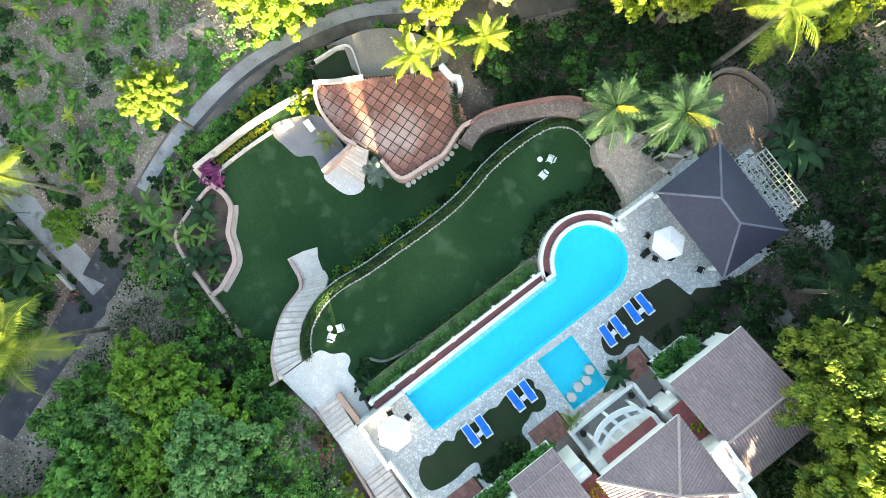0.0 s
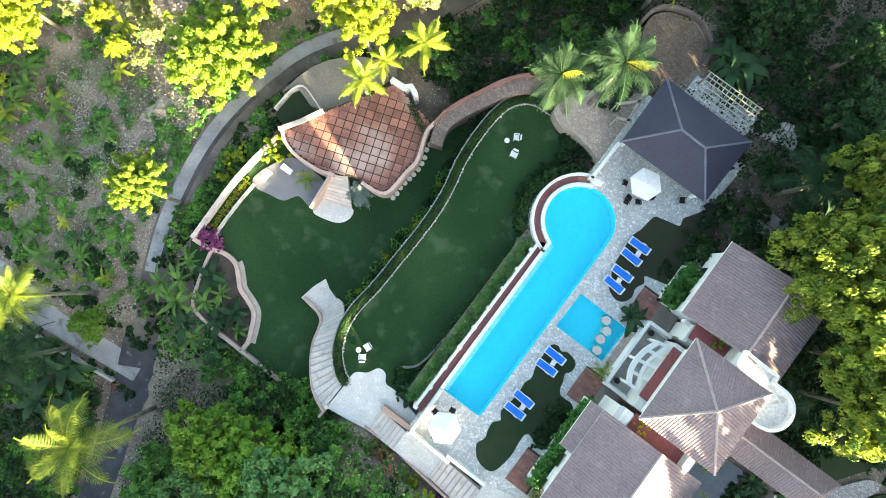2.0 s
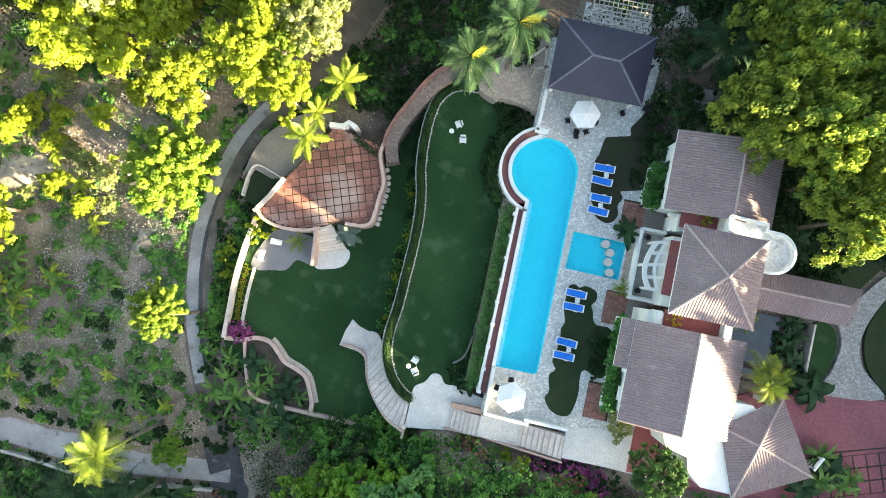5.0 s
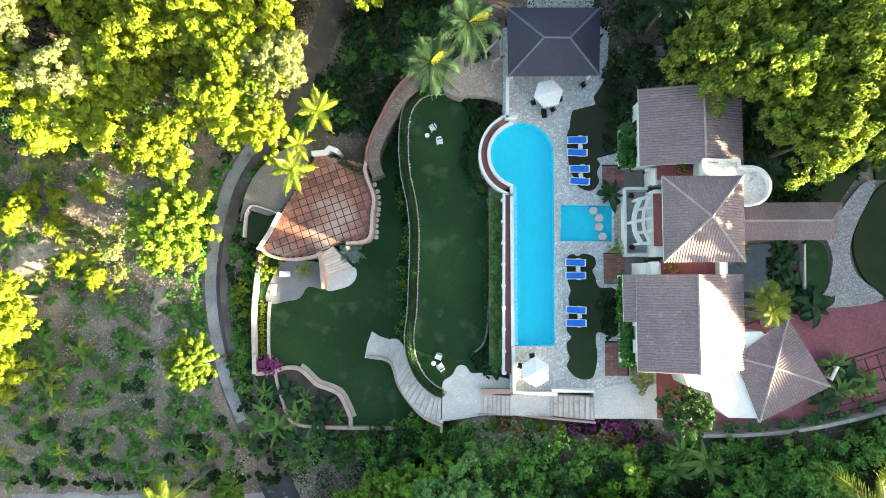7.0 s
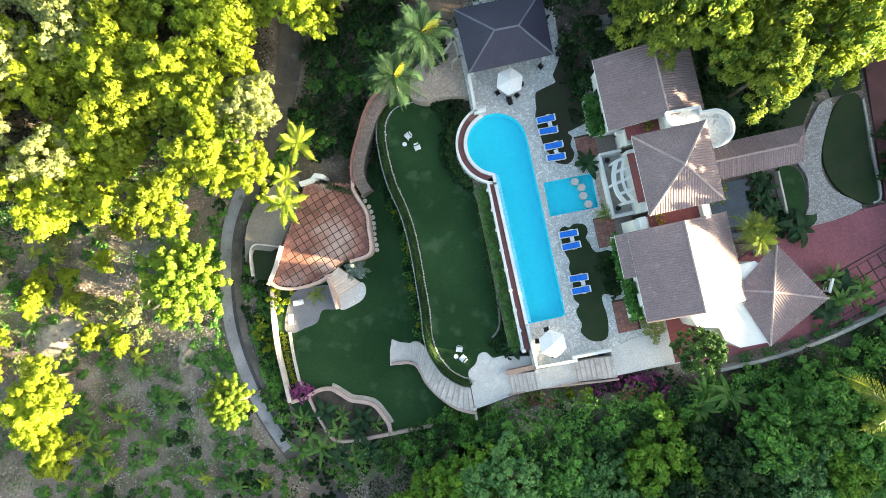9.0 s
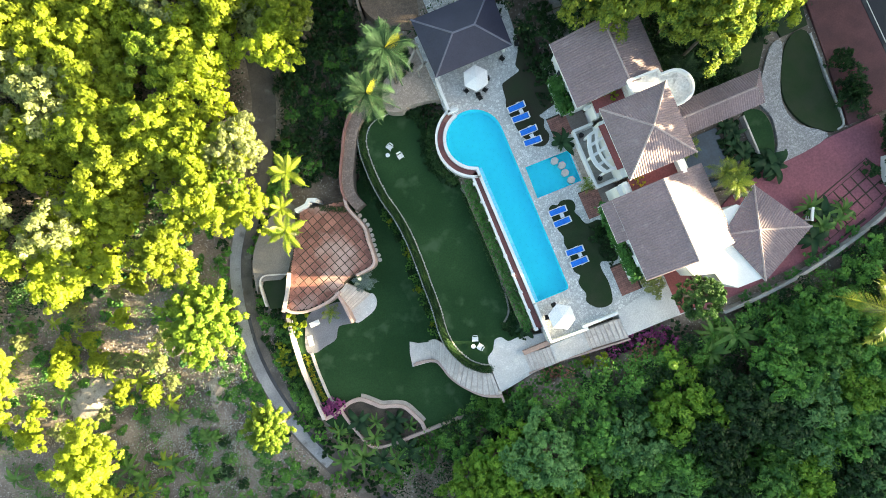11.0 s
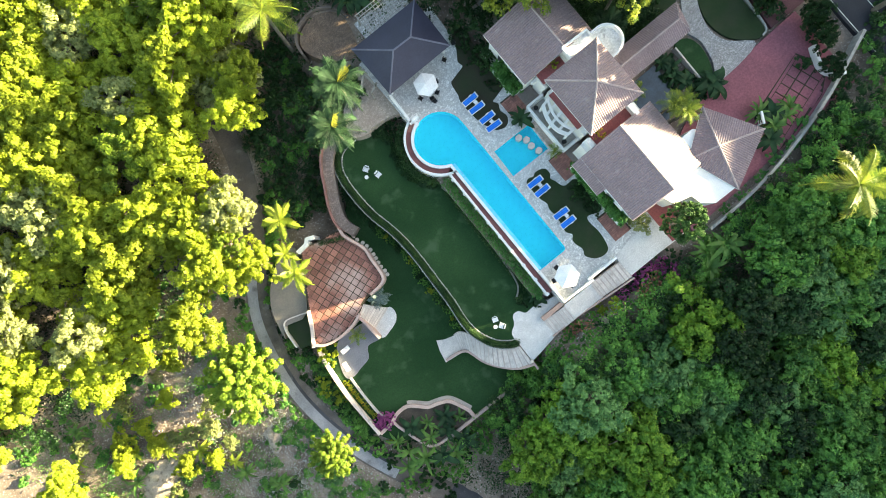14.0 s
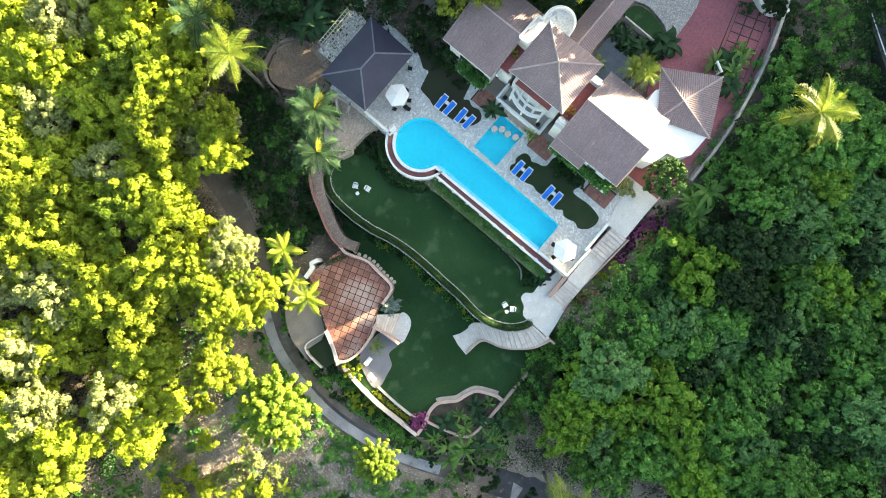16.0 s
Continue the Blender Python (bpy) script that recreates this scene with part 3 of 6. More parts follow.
tagged(part("wall_curved_stair", ribboned(smooth([(-0.29, -18.35), (-2.30, -17.57), (-4.00, -16.07), (-5.10, -14.51), (-5.59, -12.99), (-6.08, -12.15), (-7.49, -11.72), (-8.72, -11.66)], 6, False), 0.3, -8, lambda x, y: Z_LOW + 0.35 + 3.1 * step(-8.5, 0.5, x)), M_PINK), "sloping pink parapet along a curved stair", "wall", kind="structure")
LANDING = smooth([(-0.25, -15.23), (-0.18, -13.82), (0.77, -13.11), (1.36, -12.17), (2.19, -12.17), (2.78, -12.88), (3.85, -12.87), (4.67, -13.11)], 4, False) + [(6.97, -13.57), (7.25, -15.33), (6.94, -16.96), (3.70, -17.32), (1.93, -17.62), (-0.32, -17.92)]
tagged(part("landing", slabbed(LANDING, -7.5, Z_MID + 0.06), M_LANDING), "cloud-edged landing of pale flagstones", "paving", kind="structure")
fan_stair("stair", "broad flight of pink-edged stone steps", [(7.02, -15.10), (5.45, -15.05), (3.81, -14.93)], [(7.01, -17.07), (5.43, -17.13), (3.80, -17.19)], -1.02, Z_MID + 0.1, 8, M_STEP)
tagged(part("landing", slabbed([(6.86, -14.93), (11.08, -14.98), (11.05, -17.16), (6.84, -17.00)], -6, -1.0), M_LANDING), "grey stone landing between two flights", "paving", kind="structure")
fan_stair("stair", "flight of pale stone steps beside the pool terrace", [(15.10, -14.98), (12.93, -14.92), (10.87, -14.93)], [(15.06, -17.24), (12.90, -17.14), (10.85, -17.03)], 0.0, -0.95, 9, M_STEP)
tagged(part("kerb_stair", ribboned([(3.80, -14.69), (6.94, -14.69)], 0.5, -4, -1.3), mat("salmon_kerb", (0.55, 0.36, 0.29), (0.48, 0.32, 0.26), 0.8, 0.9, 0.004, 14)), "salmon coloured edging beside steps", "kerb", kind="structure")
tagged(part("parapet", ribboned([(3.51, -17.13), (6.78, -17.01), (10.94, -17.23), (15.15, -17.44)], 0.18, -6, lambda x, y: -1.7 + 1.9 * step(3, 16, x)), M_PINK), "low pink kerb along the stair", "kerb", kind="structure")

tagged(part("landing", slabbed([(15.1, -14.2), (17.7, -13.62), (21.28, -13.62), (21.3, -17.05), (15.1, -17.05)], -0.2, 0.012), mat("pale_concrete_slab", (0.68, 0.67, 0.65), (0.58, 0.57, 0.56), 0.5, 0.85, 0.004, 14, dirt=((0.46, 0.45, 0.44), 0.9, 0.6))), "smooth pale concrete landing beside the house", "paving", kind="structure")

# winding path north of the lawns and pebble court by the shelter
WALK = smooth([(-7.21, 8.17), (-7.64, 9.40), (-7.70, 10.64), (-7.03, 12.36), (-5.87, 14.20), (-4.76, 15.93), (-3.41, 17.34), (-1.75, 18.32), (-0.03, 19.73)], 5, False)
walk_z = lambda x, y: -3.35 + 2.95 * step(9.5, 19.5, y)
tagged(part("path", ribboned(WALK, 1.3, -8, walk_z), M_PEBBLE), "winding garden path of brown pebbles", "path", kind="structure")
tagged(part("wall_path", ribboned(offset(WALK, 0.76)[6:], 0.24, -8, lambda x, y: walk_z(x, y) + 0.4), mat("red_wall", (0.3, 0.15, 0.13), (0.23, 0.12, 0.105), 0.8, 0.9, 0.008, 12)), "low red plaster wall along a path", "wall", kind="structure")
tagged(part("court", slabbed(smooth([(0.01, 16.93), (0.90, 19.61), (2.68, 20.79), (5.05, 22.56), (7.11, 22.53), (7.05, 15.66), (5.00, 15.86), (2.65, 16.12), (1.59, 15.89)], 4), -6, -0.35), M_TAN), "court of tan pebbles", "paving", kind="structure")
tagged(part("court", slabbed(smooth([(2.1, 28.8), (3.2, 30.7), (5.9, 31.2), (8.1, 29.7), (8.1, 26.7), (6.6, 24.1), (3.6, 25.8)], 4), -6, -0.3), M_EARTHY), "round court of brown pebbles under palms", "paving", kind="structure")

tagged(part("wall_court_north", ribboned(smooth([(1.7, 28.2), (2.0, 29.9), (3.3, 31.2), (6.0, 31.7), (8.3, 30.2), (8.7, 28.4)], 5, False), 0.3, -4, 0.15), mat("brown_stone", (0.2, 0.155, 0.13), (0.13, 0.105, 0.09), 1.2, 0.9, 0.015, 8)), "low brown stone wall round a pebble court", "wall", kind="structure")

# ---------------------------------------------------------------- pool terrace
def arc(cx, cy, r, a0, a1, n):
    return [(cx + r * math.cos(radians(a0 + (a1 - a0) * i / n)), cy + r * math.sin(radians(a0 + (a1 - a0) * i / n))) for i in range(n + 1)]


CX, CY, CR = 8.05, 9.75, 3.25
PXW, PXE, PYS = 7.12, 11.2, -9.83
JOIN = CY - math.sqrt(CR * CR - (PXW - CX) ** 2)
A_JOIN = math.degrees(math.atan2(JOIN - CY, PXW - CX)) % 360
POOL = [(PXW, PYS), (PXE - 0.4, PYS), (PXE - 0.1, PYS + 0.1), (PXE, PYS + 0.4), (PXE + 0.1, CY - 0.4)] + arc(CX, CY, CR, 10, A_JOIN, 40)
KID = [(11.86, 0.8), (17.1, 0.72), (17.2, 4.4), (11.98, 4.5)]
DECK = [(6.75, -14.4), (11.3, -14.6), (11.3, -14.2), (15.0, -14.3), (15.0, -16.9), (23.5, -17.2), (23.5, -9), (19.2, -9), (19.2, 14), (17, 14.5), (16.8, 18), (17.2, 23), (6.2, 23), (6.2, 13.6)]
WEST_IN = [(CX + (CR + 0.35) * math.cos(radians(a)), CY + (CR + 0.35) * math.sin(radians(a))) for a in np.linspace(112, 232, 26)] + [(6.85, 6.3), (6.85, -9.9)]
DECK_OUT = DECK[:-1] + [(6.2, 13.9), (6.7, 13.3)] + WEST_IN
tagged(part("deck", slabbed(DECK_OUT, -4.5, 0.0, [POOL, KID]), M_DECK), "pool terrace of pale crazy-paved stone", "terrace", kind="structure")


def sheet(line, z):
    """A single level surface."""
    bm = bmesh.new()
    vs = [bm.verts.new((x, y, z)) for x, y in line]
    bmesh.ops.triangle_fill(bm, edges=[bm.edges.new((vs[i - 1], vs[i])) for i in range(len(vs))], use_beauty=True)
    return bm


def basin(name, lab, line, deep):
    t = thing(name, lab, "pool", kind="structure")
    part("basin", ribboned(line + line[:1], 0.06, -deep, -0.03), M_POOL, t)
    part("pool_floor", slabbed(line, -deep - 0.2, -deep), M_POOL, t)
    part("water", sheet(line, -0.08), M_WATER, t, "clear turquoise water").visible_shadow = False
    return t


pool = basin("swimming_pool", "keyhole-shaped turquoise swimming pool", POOL, 1.3)
basin("children_pool", "small square turquoise pool", KID, 0.7)
LEDGE = arc(CX, CY, CR + 0.13, 105, A_JOIN - 1, 30) + [(PXW - 0.16, JOIN - 0.35), (PXW - 0.16, PYS)]
part("ledge", ribboned(LEDGE, 0.34, -0.6, 0.03), M_WHITE, pool, "white overflow ledge")
part("shallow_rim", ribboned([(PXW + 0.2, JOIN - 0.2), (PXW + 0.2, PYS + 0.1)], 0.36, -0.5, -0.12), M_POOL_EDGE, pool, "pale blue shallow rim")
tagged(part("gutter", ribboned(arc(CX, CY, CR + 0.62, 105, A_JOIN + 1, 30) + [(6.58, 6.15), (6.45, -12.6)], 0.62, -1.8, -0.22), M_GUTTER), "dark red tiled overflow gutter", "gutter", kind="structure")
tagged(part("wall_pool_west", ribboned(arc(CX, CY, CR + 1.08, 100, A_JOIN + 3, 30) + [(6.18, 5.75), (6.0, -12.7)], 0.26, -4, 0.12), M_WHITE), "white rim wall of an infinity pool", "wall", kind="structure")
tagged(part("brick_steps", ribboned(arc(CX, CY, CR + 0.62, 98, 128, 8), 0.6, -1.5, -0.17), M_BRICK), "curved red brick step at the pool rim", "step", kind="structure")
for i, y in enumerate(np.linspace(5.0, -12.5, 9)):
    tagged(part("wall_pool_post", boxed(5.85, 6.25, y - 0.16, y + 0.16, -0.5, 0.3, 0.03), M_WHITE), "small white post on a rim wall", "post", "rim wall posts", "structure")
for ln in ([(6.95, -9.9), (6.98, -14.35), (11.25, -14.5)], [(10.75, -14.15), (14.9, -14.2)], [(6.5, 13.4), (6.6, 17.5)], [(6.3, 13.45), (7.6, 13.5)]):
    tagged(part("wall_terrace", ribboned(ln, 0.3, -2, 0.75), M_WHITE), "low white terrace parapet wall", "wall", kind="structure")

ISLAND_S = smooth([(12.55, -0.82), (13.12, -0.53), (13.58, -0.76), (14.15, -0.48), (14.95, -0.66), (15.35, -1.00), (15.39, -1.69), (15.04, -2.20), (15.32, -2.84), (15.48, -3.52), (15.93, -3.98), (17.40, -4.16), (17.70, -6.83), (17.33, -8.88), (15.63, -8.42), (15.28, -9.10), (15.43, -10.58), (15.30, -11.93), (14.94, -12.95), (14.09, -13.18), (13.19, -12.90), (12.63, -12.33), (12.35, -11.77), (12.65, -11.03), (12.43, -10.24), (12.38, -9.50), (12.84, -8.93), (12.40, -8.25), (12.58, -7.17), (12.71, -5.97), (12.61, -5.00), (12.85, -4.26), (12.57, -3.29), (12.48, -2.02)], 3)
ISLAND_N = smooth([(13.20, 14.06), (12.95, 12.47), (12.65, 11.60), (12.74, 9.61), (12.95, 8.03), (13.45, 7.10), (13.79, 6.34), (14.76, 5.93), (15.51, 6.21), (15.86, 6.97), (15.65, 7.84), (16.00, 8.65), (15.67, 9.24), (16.59, 9.52), (18.10, 10.33), (18.17, 14.54), (18.35, 18.66), (17.49, 19.14), (17.07, 18.20), (16.12, 16.62), (15.47, 15.62), (15.58, 14.86), (14.59, 14.57), (13.78, 14.35)], 3)
M_BARE = mat("bare_lawn", (0.04, 0.036, 0.024), (0.03, 0.042, 0.02), 0.5, 0.95, 0.03, 40)
for ln, ml in ((ISLAND_S, M_LAWN_DARK), (ISLAND_N, M_BARE)):
    tagged(part("lawn", slabbed(ln, -0.3, 0.035), ml), "scalloped island of dark grass in the terrace", "lawn", kind="structure")
BANDS = []
for y0, y1 in ((6.0, 8.6), (-3.6, -0.4), (-12.8, -9.3)):
    b = tagged(part("brick_band", boxed(16.2, 18.6, y0, y1, -0.3, 0.02), M_JOINT), "strip of red brick pavers in the terrace", "paving", kind="structure")
    BANDS.append((b, 16.2, 18.6, y0, y1))
tagged(part("planter", boxed(17.35, 18.3, 0.8, 4.3, -0.3, 0.06), M_TAN), "sandy planting strip beside the small pool", "bed", kind="structure")

# ---------------------------------------------------------------- house
def tile_slope(bm, eave_a, eave_b, top_a, top_b, pitch=0.25, lift=0.055):
    """Rows of half-round tiles running down a slope between an eave and a top line (which may be a point)."""
    ea, eb, ta, tb = (Vector(v) for v in (eave_a, eave_b, top_a, top_b))
    along = (eb - ea)
    u = along.normalized()
    n = max(2, round(along.length / pitch))
    up = u.cross(ta - ea)
    up = up.normalized() if up.z > 0 else -up.normalized()
    sa, sb = (ta - ea).dot(u) / along.length, (tb - ea).dot(u) / along.length
    down = (ta - ea) - u * (ta - ea).dot(u)

    def top_at(s):
        if sa > 1e-4 and s < sa:
            return s / sa
        if sb < 1 - 1e-4 and s > sb:
            return (1 - s) / (1 - sb)
        return 1.0
    m, prev = n * 4, None
    for i in range(m + 1):
        s = i / m
        h = lift * abs(math.sin(math.pi * s * n)) ** 0.7
        base = ea + along * s + up * h
        q = (bm.verts.new(base), bm.verts.new(base + down * max(0.001, top_at(s))))
        if prev:
            bm.faces.new((prev[0], q[0], q[1], prev[1]))
        prev = q
    return bm


def roof_part(parent, slopes, ridges, eave_t=0.14):
    for ea, eb, ta, tb in slopes:
        part("roof_slope", tile_slope(bmesh.new(), ea, eb, ta, tb), M_ROOF, parent)
        bm = bmesh.new()
        lo = Vector((0, 0, eave_t))
        vs = [Vector(v) - Vector((0, 0, 0.02)) for v in (ea, eb, tb, ta)]
        if (vs[2] - vs[3]).length < 0.01:
            vs = vs[:3]
        top = [bm.verts.new(v) for v in vs]
        bot = [bm.verts.new(v - lo) for v in vs]
        bm.faces.new(top)
        bm.faces.new(bot[::-1])
        for i in range(len(vs)):
            bm.faces.new((top[i], top[i - 1], bot[i - 1], bot[i]))
        part("roof_deck", bm, M_WHITE, parent)
    for p, q in ridges:
        part("ridge_tile", cyl(bmesh.new(), Vector(p) + Vector((0, 0, 0.03)), Vector(q) + Vector((0, 0, 0.03)), 0.11, 0.11, 8), M_RIDGE, parent)


def gable(parent, x0, x1, xr, y0, y1, ze, zr, ze2=None):
    """Gable roof with its ridge along y at xr."""
    roof_part(parent, [((x0, y1, ze), (x0, y0, ze), (xr, y1, zr), (xr, y0, zr)), ((x1, y0, ze2 or ze), (x1, y1, ze2 or ze), (xr, y0, zr), (xr, y1, zr))],
              [((xr, y0, zr), (xr, y1, zr))])


house = thing("house", "white two-storey villa with brown tiled roofs", "house")
hw = lambda *a, **k: part("wall", boxed(*a, **k), M_WHITE, house)
# tower
TX0, TX1, TY0, TY1, TE = 19.7, 26.85, -1.5, 6.2, 6.8
TA = (23.05, 2.35, 9.0)
hw(TX0 + 1.45, TX1 - 0.5, TY0 + 0.6, TY1 - 0.6, 2.9, TE - 0.05)
hw(TX0 + 0.75, TX1 - 0.5, TY0 + 0.6, TY1 - 0.6, -0.5, 2.8)
c = [(TX0, TY0, TE), (TX1, TY0, TE), (TX1, TY1, TE), (TX0, TY1, TE)]
roof_part(house, [(c[i], c[(i + 1) % 4], TA, TA) for i in range(4)], [(c[i], TA) for i in range(4)])
# south wing
gable(house, 17.85, 28.2, 22.95, -11.55, -2.6, 4.9, 6.3, 3.8)
hw(17.85 + 0.7, 22.95, -11.55 + 0.5, -2.6 - 0.3, -0.5, 4.85)
hw(22.95, 27.6, -11.55 + 0.5, -2.6 - 0.3, -0.5, 3.2)
roof_part(house, [((17.85 - 1.05, -2.6, 4.35), (17.85 - 1.05, -2.6 - 4.4, 4.35), (17.85 + 0.25, -2.6, 4.92), (17.85 + 0.25, -2.6 - 4.4, 4.92))], [])
# north wing
gable(house, 18.35, 27.9, 23.85, 7.5, 14.75, 4.9, 6.3)
hw(18.35 + 0.7, 27.9 - 0.5, 7.5 + 0.5, 14.75 - 0.5, -0.5, 4.85)
# links between the wings, terraces and parapets
hw(20.4, 24.0, 6.2, 7.6, -0.5, 3.3)
hw(19.0, 26.6, -2.8, -1.5, -0.5, 4.2)
part("red_terrace", boxed(20.4, 25.4, -2.9, -1.2, 4.2, 4.28), M_REDFLOOR, house, "terracotta red terrace floor")
part("red_terrace", boxed(20.2, 24.2, 6.3, 7.7, 4.2, 4.28), M_REDFLOOR, house, "terracotta red terrace floor")
for a in ((19.6, 21.4, 7.3, 7.6, 2.6, 3.3), (20.3, 20.6, 6.0, 7.6, 2.6, 3.5), (25.4, 26.0, -2.9, -1.2, 4.2, 5.1), (19.5, 20.0, -2.7, -1.4, 3.3, 4.9)):
    part("parapet", boxed(*a, bevel=0.03), M_WHITE, house)
# round roof terrace
RND = [(23.55, 7.75), (26.8, 7.65), (26.85, 7.1)] + arc(27.75, 5.35, 1.72, 85, -90, 18) + [(26.9, 3.6), (23.5, 5.9)]
part("round_terrace", slabbed(RND, -0.5, 5.9), M_STAINED, house, "weather-stained white roof terrace")
part("parapet", ribboned(RND + RND[:1], 0.22, 5.8, 6.5), M_WHITE, house)
# west terrace with a curved pergola
TW, TS, TN = 18.15, -0.55, 5.85
part("terrace_base", boxed(TW, 20.6, TS, TN, -0.4, 0.3), M_WHITE, house)
part("terrace_floor", boxed(TW + 0.15, 20.4, TS + 0.15, TN - 0.15, 0.3, 0.34), M_STONE, house, "grey stone terrace floor")
part("red_terrace", boxed(20.3, 21.15, 0.1, 5.2, 2.8, 2.88), M_REDFLOOR, house, "terracotta red terrace floor")
for a in ((TW - 0.15, TW + 0.15, TS - 0.1, TN + 0.1), (TW, 20.5, TS - 0.3, TS), (TW, 20.5, TN, TN + 0.3)):
    part("parapet", boxed(*a, 0.0, 1.05, bevel=0.03), M_WHITE, house)
OUT_ARC, IN_ARC = [(19.10, 4.73), (18.65, 3.63), (18.46, 2.48), (18.61, 1.38), (19.13, 0.39)], [(21.01, 5.10), (20.61, 4.00), (20.42, 2.91), (20.56, 1.70), (21.03, 0.44)]
MID_ARC = [((a[0] + b[0]) / 2 - 0.1, (a[1] + b[1]) / 2) for a, b in zip(OUT_ARC, IN_ARC)]
for ln, w in ((OUT_ARC, 0.42), (MID_ARC, 0.26), (IN_ARC, 0.5)):
    part("pergola_beam", ribboned(smooth(ln, 5, False), w, 2.55, 2.8), M_WHITE, house)
for a, b in zip(OUT_ARC, IN_ARC):
    part("pergola_rafter", ribboned([a, b], 0.3, 2.5, 2.74), M_WHITE, house)
for p in (OUT_ARC[0], OUT_ARC[2], OUT_ARC[4], IN_ARC[0], IN_ARC[4]):
    part("pergola_post", boxed(p[0] - 0.12, p[0] + 0.12, p[1] - 0.12, p[1] + 0.12, 0.3, 2.6), M_WHITE, house)
M_PORCH = mat("brown_paving", (0.25, 0.21, 0.19), (0.2, 0.17, 0.155), 0.6, 0.9, 0.004, 15)
for y in (-2.75, 6.2):
    part("paved_porch", boxed(18.35, 20.3, y, y + 1.9, -0.3, 0.06), M_PORCH, house)
for x, y in ((18.9, 0.1), (18.9, 5.3)):
    pot = tagged(part("flower_pot", cyl(bmesh.new(), (x, y, 0.34), (x, y, 0.75), 0.2, 0.28, 14), M_DARKMETAL), "round dark glazed pot on the terrace", "pot", "terrace pots")
# windows and doors of the garden front
for y0 in (-10.2, -7.6, -5.0, 8.8, 11.4):
    w = part("window", boxed(18.3 + (0.75 if y0 > 0 else 0), 18.56 + (0.75 if y0 > 0 else 0), y0, y0 + 1.3, 0.9, 2.3), M_WHITE, house)
    part("pane", boxed(18.27 + (0.75 if y0 > 0 else 0), 18.31 + (0.75 if y0 > 0 else 0), y0 + 0.1, y0 + 1.2, 1.0, 2.2), M_GLASS, w)
# white trellis planters under the eaves
for y0, y1, x0 in ((-11.6, -2.7, 17.55), (8.1, 12.0, 17.8)):
    part("planter_wall", boxed(x0, x0 + 0.25, y0, y1, -0.3, 1.3), M_WHITE, house)
    part("planter_wall", boxed(x0, x0 + 1.0, y0, y0 + 0.25, -0.3, 1.3), M_WHITE, house)
# sunlit flat roof on the south-east
part("flat_roof", slabbed([(22.6, -11.05), (22.6, -12.15), (22.95, -13.15), (25.0, -13.7), (25.3, -14.95), (26.6, -16.0), (29.4, -16.05), (30.8, -8.8), (29.9, -8.0), (27.61, -8.0), (27.61, -11.05)], -0.5, 3.58), M_WHITE, house, "flat white painted roof")
# entrance pavilion with a hipped roof
H = [(27.25, -10.35, 3.7), (29.4, -16.4, 3.7), (36.0, -13.05, 3.7), (32.3, -6.8, 3.7)]
HA = (30.5, -11.2, 4.5)
pav = thing("entrance_pavilion", "carport pavilion with a hipped brown tile roof", "pavilion")
roof_part(pav, [(H[i], H[(i + 1) % 4], HA, HA) for i in range(4)], [(h, HA) for h in H])
for h in H:
    q = [h[j] + (HA[j] - h[j]) * 0.16 for j in range(2)]
    part("post", boxed(q[0] - 0.2, q[0] + 0.2, q[1] - 0.2, q[1] + 0.2, -0.6, 3.65), M_WHITE, pav)
# covered walk
cw = thing("covered_walk", "covered walkway with a brown tiled gable roof", "walkway")
roof_part(cw, [((27.0, 0.65, 2.8), (37.4, 0.65, 2.8), (27.0, 2.45, 3.7), (36.7, 2.45, 3.7)), ((38.3, 4.25, 2.8), (27.0, 4.25, 2.8), (36.7, 2.45, 3.7), (27.0, 2.45, 3.7)),
               ((37.4, 0.65, 2.8), (38.3, 4.25, 2.8), (36.7, 2.45, 3.7), (36.7, 2.45, 3.7))], [((27, 2.45, 3.7), (36.7, 2.45, 3.7))])
for x in (30, 33, 36.4):
    for y in (1.0, 3.9):
        part("post", boxed(x - 0.15, x + 0.15, y - 0.15, y + 0.15, -0.6, 2.85), M_WHITE, cw)

# forecourt
tagged(part("forecourt", slabbed(smooth([(33.0, -6.6), (34.8, -6.0), (37.4, -6.0), (41, -5.6), (50, -5.2)], 3, False) + [(50, -16.0), (40, -16.6), (32, -17.2), (24, -17.6), (24, -11), (30, -8)], -1.2, -0.1), M_DRIVE), "pink concrete forecourt", "drive", kind="structure")
tagged(part("path", slabbed(smooth([(37.4, -5.98), (38.6, -4), (39.2, -1), (38.6, 1.2), (39.6, 3.0), (42.3, 6.4), (43.6, 6.2), (41.6, 2.2), (40.9, -0.5), (41.6, -2.8), (44, -5.3)], 4), -1.2, -0.06), M_COBBLE), "curved path of pale grey flagstones", "path", kind="structure")
tagged(part("lawn", slabbed(smooth([(36.4, 0.4), (38.2, 0.4), (38.8, -1.5), (38.2, -4), (37.2, -5.6), (36.3, -4.8)], 4), -1.2, -0.08), M_LAWN), "small half-round lawn beside the walkway", "lawn", kind="structure")
tagged(part("lawn", slabbed(smooth([(41.4, 1.2), (44.0, 6), (46.6, 6.4), (46.2, 1.0), (46.0, -4.4), (44.5, -4.9), (42, -2.6)], 4), -1.2, -0.08), M_LAWN_DARK), "front lawn of dark grass", "lawn", kind="structure")
for edge in ([(29, 4.6), (38.7, 4.6), (39.9, 4.4), (41.8, 7.0), (43.0, 9.5), (43.0, 13), (29, 13)], [(43.8, 6.9), (47.0, 7.0), (48.0, 13), (43.4, 13)]):
    tagged(part("lawn", slabbed(edge, -1.2, -0.12), M_LAWN_DARK), "dark shaded grass under great trees", "lawn", kind="structure")
